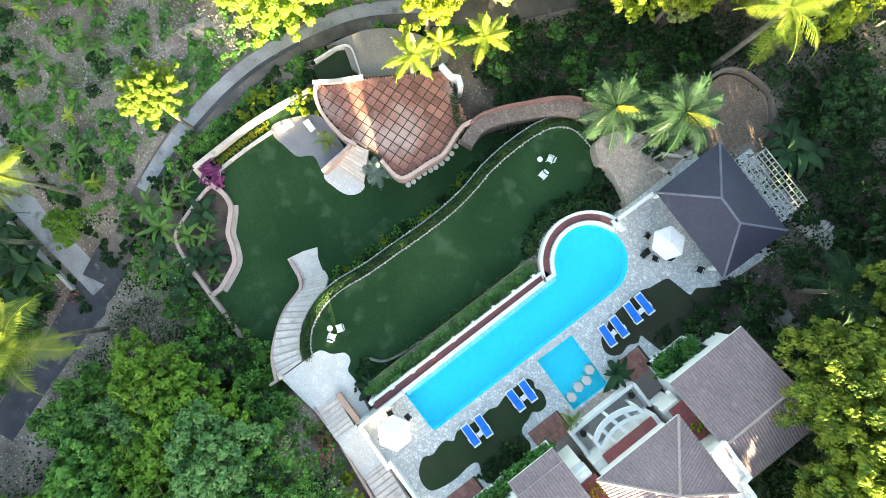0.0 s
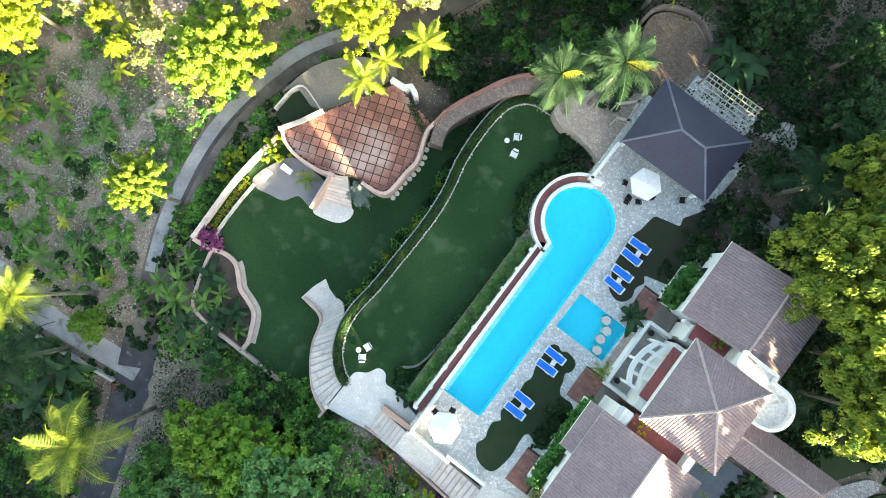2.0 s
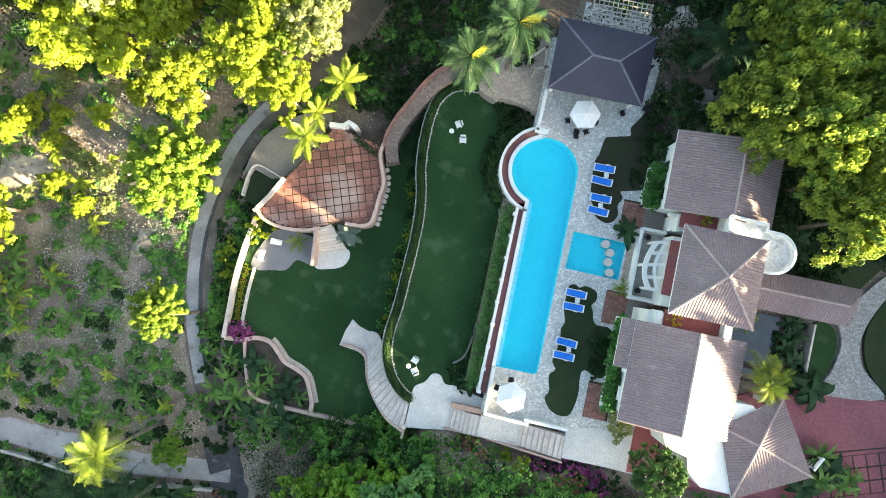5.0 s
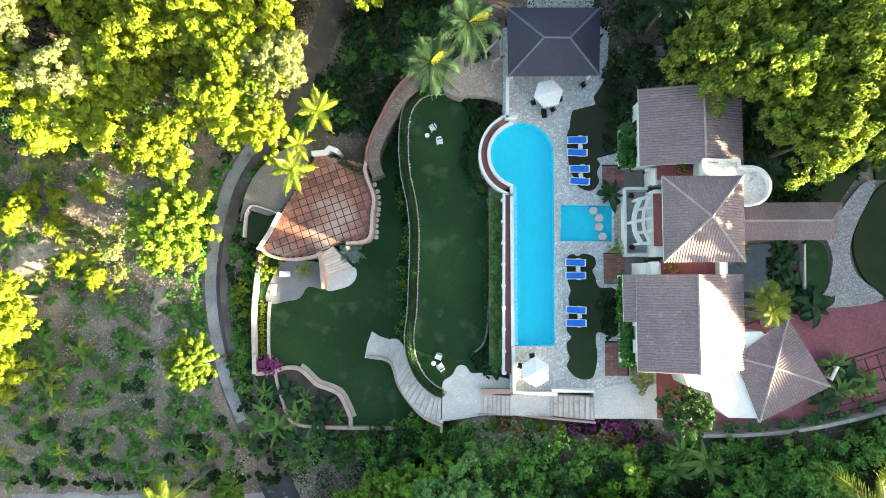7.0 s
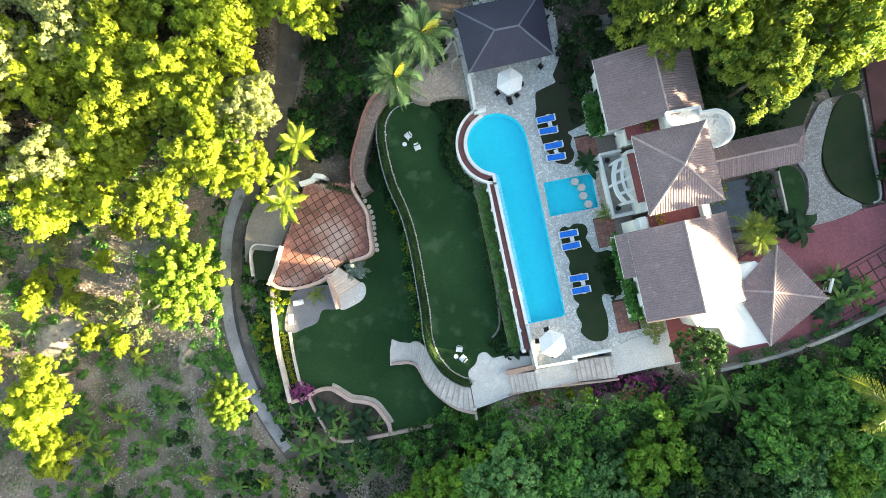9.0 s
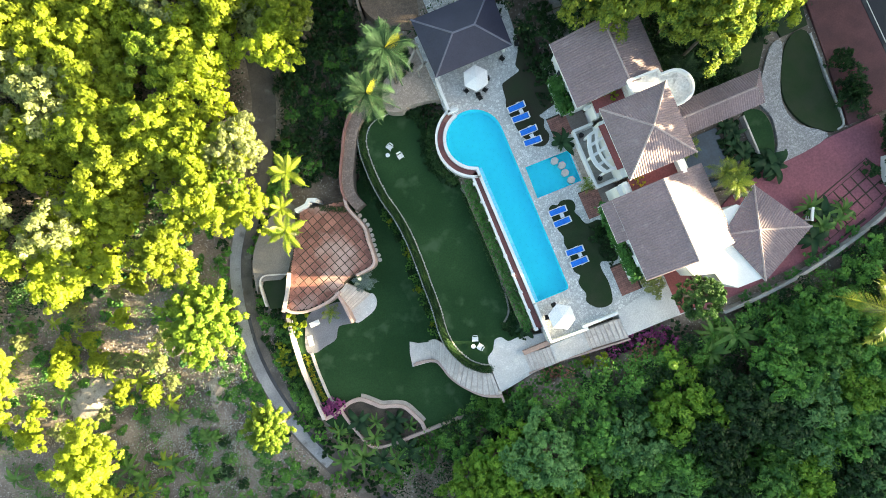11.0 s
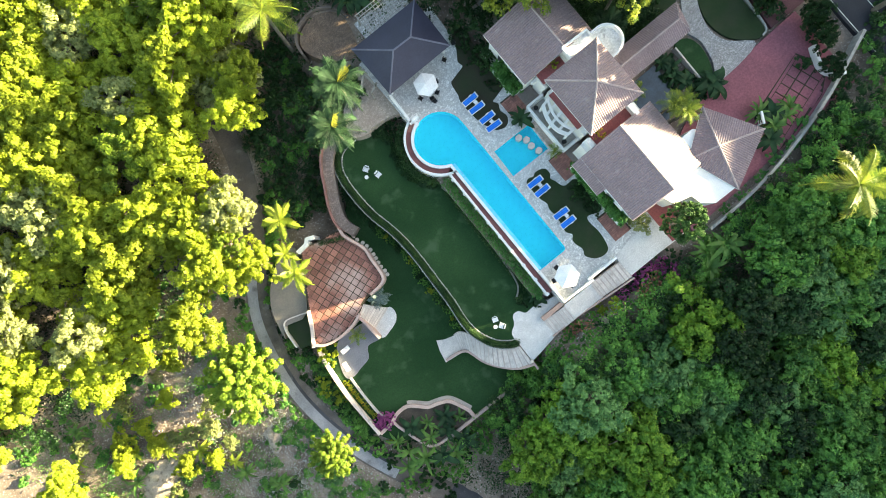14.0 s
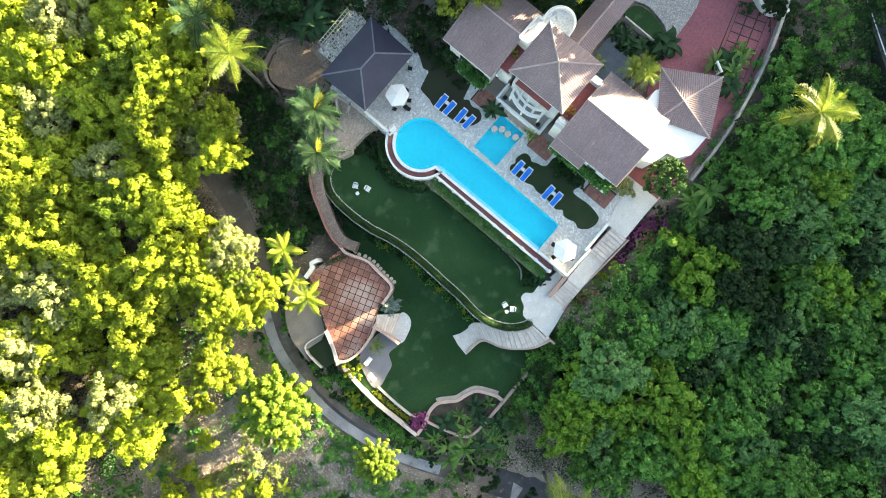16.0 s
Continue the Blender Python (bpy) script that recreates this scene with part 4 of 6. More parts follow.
tagged(part("drive", slabbed([(46.6, -5.0), (53.6, -5.0), (53.4, 14), (48.4, 14)], -1.2, -0.12), mat("dark_red_concrete", (0.13, 0.055, 0.06), (0.09, 0.042, 0.045), 0.4, 0.85, 0.006, 18)), "red concrete drive to the gate", "drive", kind="structure")
tagged(part("road", slabbed([(53.7, -16), (61, -16), (60.6, 24), (53.3, 24)], -1.2, -0.07), M_TARMAC), "dark tarmac road outside the gate", "road", kind="structure")
for x in (54.0, 57.3):
    tagged(part("road_line", boxed(x - 0.05, x + 0.05, -15, 22, -0.1, -0.064), M_WHITESTONE), "thin worn white line along the tarmac road", "road line", kind="structure")
tagged(part("kerb", ribboned(smooth([(46.8, 6), (46.5, 1.0), (46.2, -4.2), (45.2, -5.0)], 4, False), 0.2, -1, 0.06), M_WHITESTONE), "low pale stone edging of the front lawn", "kerb", kind="structure")
tagged(part("kerb", ribboned([(36.2, 0.4), (36.1, -4.9)], 0.18, -1, 0.35), M_PALE_STONE), "low white kerb beside a lawn", "kerb", kind="structure")
tagged(part("water_garden", boxed(28.6, 33.2, -5.6, 0.4, -1, -0.25), M_GLASS), "dark still garden pond", "pond", kind="structure")
tagged(part("wall_front", ribboned(smooth([(25.4, -18.5), (30, -18.4), (35, -17.9), (40, -16.9), (46, -15.2), (54, -12)], 4, False), 0.35, -6, 0.9), M_STONE), "curving grey weathered boundary wall", "wall", kind="structure")
tagged(part("red_step", boxed(21.3, 23.8, -17.0, -12.4, -0.3, 0.06), M_REDFLOOR), "red concrete side path", "path", kind="structure")
tagged(part("road", ribboned([(52, -34), (64, -16), (84, 10)], 7.0, -6, -0.2), mat("asphalt", (0.05, 0.05, 0.055), (0.04, 0.04, 0.045), 0.5, 0.85, 0.01, 20)), "dark asphalt public road", "road", kind="structure")
tagged(part("road_line", ribboned([(49.4, -32.6), (61.2, -14.6)], 0.15, -0.3, -0.19), M_WHITE), "white edge line of a road", "road marking", kind="structure")
# lower court beside the patio
tagged(part("court", slabbed(smooth([(-22.73, 3.38), (-21.82, 7.29), (-19.95, 9.82), (-17.42, 11.57), (-14.57, 11.55), (-18.31, 4.37), (-21.79, 4.64)], 3), -8, -4.1), mat("pale_concrete", (0.27, 0.23, 0.19), (0.21, 0.185, 0.16), 0.5, 0.9, 0.005, 15)), "pale concrete court outside the patio", "paving", kind="structure")
tagged(part("wall_court", ribboned(smooth([(-22.23, 1.60), (-22.01, 4.09), (-21.33, 5.09), (-19.75, 4.71), (-18.37, 4.20)], 4, False), 0.16, -8, -3.85), M_PALE_STONE), "low rounded pale wall", "wall", kind="structure")

# ---------------------------------------------------------------- shelter with slate roof
sh = thing("poolside_shelter", "open poolside shelter with a dark slate hipped roof", "pavilion")
S0, S1, S2, S3 = (6.45, 16.92, 2.7), (15.35, 16.93, 2.7), (15.56, 23.68, 2.7), (6.35, 23.8, 2.7)
R0, R1 = (9.63, 19.82, 4.9), (12.06, 19.74, 4.9)
for q in ((S0, S1, R1, R0), (S1, S2, R1), (S2, S3, R0, R1), (S3, S0, R0)):
    bm = bmesh.new()
    top = [bm.verts.new(v) for v in q]
    bot = [bm.verts.new((v[0], v[1], v[2] - 0.12)) for v in q]
    bm.faces.new(top)
    bm.faces.new(bot[::-1])
    for i in range(len(q)):
        bm.faces.new((top[i], top[i - 1], bot[i - 1], bot[i]))
    part("roof_slope", bm, M_SLATE, sh)
for p, q in ((S0, R0), (S1, R1), (S2, R1), (S3, R0), (R0, R1)):
    part("ridge", cyl(bmesh.new(), p, q, 0.1, 0.1, 6), M_SLATE_RIDGE, sh)
for x, y in ((7, 17.7), (14.8, 17.6), (15, 22.7), (7.1, 22.8)):
    part("post", boxed(x - 0.15, x + 0.15, y - 0.15, y + 0.15, 0, 2.75), M_WHITE, sh)
lat = thing("pergola", "white slatted lattice pergola", "pergola")
for i in range(13):
    x = 9.2 + i * 0.45
    part("slat", boxed(x - 0.035, x + 0.035, 24.05, 26.8, 2.3, 2.38), M_LATTICE, lat)
for i in range(7):
    y = 24.1 + i * 0.44
    part("batten", boxed(9.1, 14.75, y - 0.04, y + 0.04, 2.38, 2.44), M_LATTICE, lat)
for x in (9.3, 14.5):
    for y in (24.2, 26.6):
        part("post", boxed(x - 0.07, x + 0.07, y - 0.07, y + 0.07, -0.4, 2.3), M_WOOD, lat)
tagged(part("paving", boxed(8.8, 15.6, 23.0, 27.2, -0.8, 0.0), M_DECK), "stone floor under a lattice pergola", "paving", kind="structure")
for i in range(9):
    tagged(part("path_slab", boxed(15.7 + i * 0.48, 16.1 + i * 0.48, 26.0 + i * 0.1, 28.2 + i * 0.1, -0.6, -0.02, 0.02), M_PALE_STONE), "pale stone slab of a garden path", "slab", "slab path", "structure")

# ---------------------------------------------------------------- furniture
def lounger(m):
    t = thing("sun_lounger", "white plastic sun lounger with a bright blue cushion", "lounger", m, "pool loungers")
    bm = bmesh.new()
    for s in (-1, 1):
        box(bm, -0.98, 0.98, s * 0.33 - 0.05, s * 0.33 + 0.05, 0.26, 0.34, 0.015)
    box(bm, 0.86, 1.0, -0.36, 0.36, 0.26, 0.35, 0.02)
    part("frame", bm, M_PLASTIC, t)
    for s in (-1, 1):
        part("arm", boxed(-0.55, -0.1, s * 0.39 - 0.04, s * 0.39 + 0.04, 0.44, 0.5, 0.015), M_PLASTIC, t)
    for x in (-0.85, 0.85):
        for y in (-0.3, 0.3):
            part("leg", boxed(x - 0.04, x + 0.04, y - 0.04, y + 0.04, 0.0, 0.3), M_PLASTIC, t)
    part("cushion", boxed(-0.3, 0.88, -0.29, 0.29, 0.33, 0.41, 0.03), M_BLUE, t)
    part("back_cushion", boxed(-0.93, -0.3, -0.29, 0.29, -0.04, 0.05, 0.03, m=pose(-0.0, 0, 0.37) @ Matrix.Translation((-0.3, 0, 0)) @ pose(0, 0, 0, 0, 14, 0) @ Matrix.Translation((0.3, 0, 0))), M_BLUE, t)
    part("head_bar", boxed(-1.06, -0.9, -0.37, 0.37, 0.46, 0.57, 0.03), M_PLASTIC, t)
    return t


def side_table(m):
    t = thing("side_table", "small square white plastic side table", "table", m, "pool side tables")
    part("tabletop", boxed(-0.22, 0.22, -0.22, 0.22, 0.38, 0.42, 0.01), M_PLASTIC, t)
    for x in (-0.17, 0.17):
        for y in (-0.17, 0.17):
            part("leg", boxed(x - 0.02, x + 0.02, y - 0.02, y + 0.02, 0, 0.38), M_PLASTIC, t)
    return t


lg, st = None, None
for (x, y), dr in zip([(13.59, 11.08), (13.57, 9.81), (13.78, 8.13), (13.76, 6.86), (13.25, -1.40), (13.24, -2.71), (13.25, -6.17), (13.23, -7.47)], (2, -1, 1, -2, 0, 2, -1, 1)):
    mm = pose(x, y, 0.03, 0, 0, 178 + dr)
    lg = copy_thing(lg, mm) if lg else lounger(mm)
for x, y in [(13.93, 10.44), (13.94, 7.43), (13.53, -2.03), (13.64, -6.80)]:
    mm = pose(x, y, 0.03, 0, 0, 4)
    st = copy_thing(st, mm) if st else side_table(mm)


def parasol(m):
    t = thing("parasol", "open white hexagonal canvas parasol over a table", "parasol", m, "parasols")
    bm = bmesh.new()
    k, r = 6, 1.48
    apex = bm.verts.new((0, 0, 2.42))
    rim = [bm.verts.new((r * math.cos(i * math.pi / 3), r * math.sin(i * math.pi / 3), 1.98)) for i in range(k)]
    low = [bm.verts.new((v.co.x, v.co.y, 1.9)) for v in rim]
    for i in range(k):
        bm.faces.new((apex, rim[i], rim[(i + 1) % k]))
        bm.faces.new((rim[i], low[i], low[(i + 1) % k], rim[(i + 1) % k]))
    part("canopy", bm, M_CANVAS, t)
    part("pole", cyl(bmesh.new(), (0, 0, 0.05), (0, 0, 2.47), 0.025, 0.025, 8), M_DARKMETAL, t)
    part("base", cyl(bmesh.new(), (0, 0, 0), (0, 0, 0.07), 0.28, 0.25, 16), M_STONE, t)
    for i in range(6):
        a = i * math.pi / 3
        part("rib", cyl(bmesh.new(), (0, 0, 2.39), (1.46 * math.cos(a), 1.46 * math.sin(a), 1.96), 0.012, 0.012, 5), M_PLASTIC, t)
    return t


def metal_chair(m):
    t = thing("garden_chair", "black metal garden chair with armrests", "chair", m, "terrace chairs")
    part("seat", boxed(-0.24, 0.24, -0.24, 0.24, 0.42, 0.46, 0.01), M_DARKMETAL, t)
    part("backrest", boxed(-0.24, 0.24, 0.22, 0.26, 0.5, 0.92, 0.01), M_DARKMETAL, t)
    for s in (-0.26, 0.26):
        part("arm", boxed(s - 0.025, s + 0.025, -0.22, 0.24, 0.62, 0.65, 0.01), M_DARKMETAL, t)
    for x in (-0.22, 0.22):
        for y in (-0.22, 0.22):
            part("leg", cyl(bmesh.new(), (x, y, 0), (x, y, 0.44), 0.015, 0.015, 6), M_DARKMETAL, t)
    return t


def round_table(m):
    t = thing("garden_table", "round dark metal garden table under a parasol", "table", m, "terrace tables")
    part("tabletop", cyl(bmesh.new(), (0, 0, 0.7), (0, 0, 0.73), 0.5, 0.5, 20), M_DARKMETAL, t)
    for a in (0, 120, 240):
        x, y = 0.35 * math.cos(radians(a)), 0.35 * math.sin(radians(a))
        part("leg", cyl(bmesh.new(), (x, y, 0), (x * 0.6, y * 0.6, 0.7), 0.015, 0.015, 6), M_DARKMETAL, t)
    return t


um = ch = tb = None
for (x, y), turn, seats in zip([(10.48, 15.39), (8.92, -12.07)], (12, 30), ((200, 355, 260, 300), (95, 165, 270))):
    mm = pose(x, y, 0, 0, 0, turn)
    um = copy_thing(um, mm) if um else parasol(mm)
    tb = copy_thing(tb, pose(x, y, 0.0)) if tb else round_table(pose(x, y, 0.0))
    for a in seats:
        mm = pose(x + 1.35 * math.cos(radians(a)), y + 1.35 * math.sin(radians(a)), 0, 0, 0, a - 90)
        ch = copy_thing(ch, mm) if ch else metal_chair(mm)
for x, y, a in ((14.3, 16.7, 30), (16.4, 17.6, -20), (10.3, 13.6, 10)):
    copy_thing(ch, pose(x, y, 0.0, 0, 0, a))


def lawn_chair(m):
    t = thing("lawn_chair", "white moulded plastic garden armchair", "chair", m, "lawn chairs")
    part("seat", boxed(-0.27, 0.27, -0.27, 0.25, 0.36, 0.41, 0.02), M_PLASTIC, t)
    part("backrest", boxed(-0.27, 0.27, 0.24, 0.3, 0.42, 0.85, 0.02, m=pose(0, 0.05, 0, -8, 0, 0)), M_PLASTIC, t)
    for s in (-0.3, 0.3):
        part("arm", boxed(s - 0.045, s + 0.045, -0.25, 0.28, 0.58, 0.62, 0.015), M_PLASTIC, t)
        for y in (-0.24, 0.24):
            part("leg", boxed(s - 0.03, s + 0.03, y - 0.03, y + 0.03, 0, 0.58, 0.01), M_PLASTIC, t)
    return t


def lawn_table(m):
    t = thing("lawn_table", "small round white plastic garden table", "table", m, "lawn tables")
    part("tabletop", cyl(bmesh.new(), (0, 0, 0.44), (0, 0, 0.48), 0.25, 0.25, 20), M_PLASTIC, t)
    for a in (45, 135, 225, 315):
        x, y = 0.17 * math.cos(radians(a)), 0.17 * math.sin(radians(a))
        part("leg", cyl(bmesh.new(), (x, y, 0), (x, y, 0.45), 0.018, 0.018, 6), M_PLASTIC, t)
    return t


lc = lt = None
for (x, y), a in zip([(-1.23, 12.97), (-0.46, 11.51), (-0.64, -11.17), (-0.46, -12.16)], (-60, 10, -20, 215)):
    mm = pose(x, y, Z_MID, 0, 0, a)
    lc = copy_thing(lc, mm) if lc else lawn_chair(mm)
for x, y in [(-1.77, 12.18), (-1.14, -11.85)]:
    mm = pose(x, y, Z_MID)
    lt = copy_thing(lt, mm) if lt else lawn_table(mm)
sb = None
for (x, y), a in zip([(-17.87, -2.47), (-19.12, -4.22)], (0, 84)):
    t = thing("sunbed", "plain flat white sunbed on grey paving", "sunbed", pose(x, y, Z_LOW + 0.08, 0, 0, a), "white sunbeds")
    part("bed", boxed(-0.62, 0.62, -0.3, 0.3, 0.25, 0.33, 0.03), M_PLASTIC, t)
    for lx in (-0.5, 0.5):
        part("leg", boxed(lx - 0.04, lx + 0.04, -0.26, 0.26, 0, 0.26), M_PLASTIC, t)
for x, y in [(15.27, 3.91), (15.83, 3.15), (15.82, 2.23), (16.15, 1.24)]:
    bm = bmesh.new()
    cyl(bm, (0, 0, -0.75), (0, 0, 0.06), 0.42, 0.44, 6)
    tagged(part("pool_stool", bm, mat("pale_pink_stone", (0.66, 0.58, 0.52), (0.58, 0.51, 0.46), 2, 0.85, 0.005, 8), m=pose(x, y, 0, 0, 0, 25)), "hexagonal pale stone stool standing in the pool", "stool", "pool stools")
for (x, y), a in zip(smooth([(-8.07, 8.18), (-8.01, 7.54), (-7.69, 6.77), (-7.56, 6.13), (-7.49, 5.43), (-7.55, 4.73), (-7.62, 4.15), (-7.74, 3.52), (-7.80, 2.88), (-7.74, 2.18), (-7.80, 1.61)], 1, False), range(11)):
    bm = bmesh.new()
    cyl(bm, (0, 0, -0.2), (0, 0, 0.06), 0.3, 0.27, 7)
    tagged(part("stepping_stone", bm, M_PALE_STONE, m=pose(x + 0.12, y, Z_LOW, 0, 0, a * 31)), "round pale stepping stone in the grass", "stepping stone", "stepping stones")
# grey timber frame beside the shelter
fr = thing("timber_frame", "weathered grey timber frame beside the shelter", "frame")
for p, q in (((4.2, 19.6), (6.1, 21.4)), ((4.9, 18.6), (6.2, 19.2)), ((5.9, 18.9), (5.6, 21.8))):
    part("beam", ribboned([p, q], 0.24, 1.9, 2.1), M_WOOD, fr)
for p in ((4.3, 19.7), (5.0, 18.7), (5.6, 21.7)):
    part("post", boxed(p[0] - 0.08, p[0] + 0.08, p[1] - 0.08, p[1] + 0.08, -0.5, 1.95), M_WOOD, fr)
tagged(part("wall_gate", ribboned(smooth([(48.44, -9.64), (47.57, -11.73), (47.71, -13.16), (49.10, -14.45)], 4, False), 0.35, -1.5, 0.9), M_WHITE), "curved white gate wall by the forecourt", "wall", kind="structure")
gate = thing("garden_gate", "small white painted gate beside the pavilion", "gate", pose(38.1, -12.3, -0.1, 0, 0, 62))
for x in (-0.6, 0.6):
    part("post", boxed(x - 0.09, x + 0.09, -0.09, 0.09, 0, 1.35, 0.02), M_WHITE, gate)
for z in (0.25, 0.65, 1.05):
    part("rail", boxed(-0.52, 0.52, -0.04, 0.04, z, z + 0.1, 0.01), M_WHITE, gate)
part("top_bar", boxed(-0.75, 0.75, -0.13, 0.13, 1.35, 1.43, 0.02), M_WHITE, gate)
for i in range(3):
    for j in range(4):
        tagged(part("path_slab", boxed(20.6 + i * 1.25, 21.7 + i * 1.25, 16.2 + j * 1.25, 17.3 + j * 1.25, -0.5, -0.3, 0.02), M_STONE), "grey square slab of a shaded garden court", "slab", "shaded court slabs", "structure")

# ---------------------------------------------------------------- plants
def leaf_cloud(rng, cen, rad, per, size, flat=0.35, slim=0.55, single=False):
    """Folded leaves set round the clump centres, mostly facing outwards and up."""
    k = len(cen)
    c = np.repeat(cen, per, 0)
    r = np.repeat(rad, per)
    d = rng.normal(size=(k * per, 3))
    d[:, 2] = np.abs(d[:, 2]) * 0.9 - 0.25
    d /= np.linalg.norm(d, axis=1)[:, None]
    p = c + d * (r * (0.55 + 0.5 * rng.random(k * per)))[:, None] * np.array([1, 1, 0.8])
    nrm = d + rng.normal(size=d.shape) * 0.45 + np.array([0, 0, flat])
    nrm /= np.linalg.norm(nrm, axis=1)[:, None]
    t = np.cross(nrm, rng.normal(size=d.shape))
    t /= np.linalg.norm(t, axis=1)[:, None] + 1e-9
    b = np.cross(nrm, t)
    s = (size * (0.6 + 0.8 * rng.random(k * per)))[:, None]
    if single:
        v = np.stack([p - t * s, p + t * s * 0.6 + b * s * slim, p + t * s * 0.6 - b * s * slim], 1).reshape(-1, 3)
        return v, np.arange(k * per * 3).reshape(-1, 3)
    v = np.stack([p - t * s, p + b * s * slim - nrm * s * 0.2, p + t * s, p - b * s * slim - nrm * s * 0.2], 1).reshape(-1, 3)
    i = np.arange(k * per)[:, None] * 4
    f = np.concatenate([i + np.array([[0, 1, 2]]), i + np.array([[0, 2, 3]])], 0)
    return v, f


def crown_mesh(name, seed, r, h, clumps, per, size, material, slim=0.55, flat=0.35, gap=0.25):
    """An uneven crown of leaf clumps, radius r and height h, its base at z = 0."""
    rng = np.random.default_rng(seed)
    a = rng.random(clumps) * 2 * np.pi
    lob = 1 + gap * np.sin(a * 3 + rng.random() * 6) + gap * 0.7 * np.sin(a * 5 + rng.random() * 6)
    q = np.sqrt(rng.random(clumps))
    rr = r * q * lob * 0.85
    z = h * np.sqrt(np.clip(1 - (q * 0.95) ** 2, 0.02, 1)) * (0.42 + 0.58 * rng.random(clumps))
    z[rng.random(clumps) < 0.22] *= 0.5
    cen = np.stack([rr * np.cos(a), rr * np.sin(a), z], 1)
    rad = r * (0.06 + 0.11 * rng.random(clumps) ** 1.3)
    v, f = leaf_cloud(rng, cen, rad, per, size, flat, slim, True)
    return raw_mesh(name, v, f, material), cen


def trunk_mesh(name, cen, h, r, depth, material=None):
    """A tapered trunk with limbs that reach into the crown."""
    bm = bmesh.new()
    cyl(bm, (0, 0, -depth - 0.4), (0.1, 0, h * 0.3), r, r * 0.65, 8)
    for c in cen[:: max(1, len(cen) // 9)]:
        cyl(bm, (0.1, 0, h * 0.22), (c[0] * 0.8, c[1] * 0.8, max(h * 0.35, c[2] * 0.85)), r * 0.4, r * 0.1, 5)
    return mesh_of(name, bm, material or M_BARK)


CROWNS = {}


def crown_set(kind, n, *a, **k):
    CROWNS[kind] = [crown_mesh("crown", 100 * len(CROWNS) + i, *a, **k) for i in range(n)]


crown_set("forest", 5, 3.6, 3.4, 190, 62, 0.165, M_LEAF_FOREST, slim=0.6)
crown_set("lime", 3, 3.4, 3.0, 180, 62, 0.15, M_LEAF_LIME, slim=0.6)
crown_set("grey", 3, 3.4, 3.0, 180, 62, 0.15, M_LEAF_GREY, slim=0.5)
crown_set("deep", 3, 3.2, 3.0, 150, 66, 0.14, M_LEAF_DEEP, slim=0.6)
crown_set("sun", 5, 4.0, 3.6, 210, 78, 0.155, M_LEAF_SUN, slim=0.65, gap=0.3)
crown_set("pale", 2, 3.2, 2.8, 150, 62, 0.14, M_LEAF_PALE, slim=0.6)
crown_set("feather", 3, 3.0, 2.2, 80, 110, 0.24, M_LEAF_FEATHER, slim=0.22, gap=0.35)
crown_set("broad", 3, 4.4, 4.4, 250, 78, 0.15, M_LEAF_BROAD, slim=0.65)
crown_set("bush", 1, 2.6, 3.2, 190, 78, 0.11, M_BUSH, slim=0.6, gap=0.08)
crown_set("shrub", 3, 1.0, 0.9, 26, 62, 0.11, M_LEAF_FOREST, slim=0.6)
crown_set("dark_shrub", 3, 1.0, 0.9, 26, 62, 0.12, M_LEAF_DEEP, slim=0.6)
crown_set("sun_shrub", 2, 1.0, 0.9, 26, 62, 0.12, M_LEAF_SUN, slim=0.6)
crown_set("vine", 2, 1.0, 0.6, 30, 70, 0.1, M_VINE, slim=0.6)
crown_set("magenta", 2, 1.0, 0.8, 46, 60, 0.075, M_MAGENTA)
crown_set("coral", 2, 1.0, 0.85, 34, 22, 0.06, M_PINKFLOWER)
crown_set("yellow", 2, 0.6, 0.5, 18, 30, 0.08, M_YELLOWFLOWER)


def tuft_crown(seed, r, h, branches, material):
    """A spreading crown of separate leafy branch ends, with an outline like a star."""
    rng = np.random.default_rng(seed)
    cen, rad, tips = [], [], []
    for i in range(branches):
        a, q = i * 2.39996 + rng.uniform(-0.2, 0.2), math.sqrt((i + 0.5) / branches)
        tip = np.array([r * q * math.cos(a), r * q * math.sin(a), h * (1 - 0.75 * q * q)]) * rng.uniform(0.88, 1.1)
        tips.append(tip)
        for k in range(5):
            f = 0.58 + 0.42 * k / 4 if q > 0.3 else 0.8 + 0.2 * k / 4
            cen.append(tip * np.array([f, f, 0.75 + 0.25 * k / 4]) + rng.normal(size=3) * 0.06)
            rad.append(r * rng.uniform(0.07, 0.115))
    v, f = leaf_cloud(rng, np.array(cen), np.array(rad), 64, 0.13, 0.5, 0.55, True)
    return raw_mesh("crown", v, f, material), np.array(tips)


CROWNS["tuft"] = [tuft_crown(900 + i, 3.0, 1.8, 62, M_LEAF_TUFT) for i in range(2)]
TRUNKS = {}
LABELS = {"forest": "green broadleaf forest tree", "deep": "dark green broadleaf tree in shade", "sun": "sunlit yellow-green broadleaf tree",
          "lime": "bright lime-green leafy forest tree", "grey": "grey-green leafy forest tree",
          "pale": "pale grey-green leafy tree", "feather": "feathery light green tree", "bush": "dense rounded dark green tree beside the house", "tuft": "spreading light green tree with tufted branch ends", "broad": "large broadleaf tree with a dense crown"}
prng = random.Random(7)


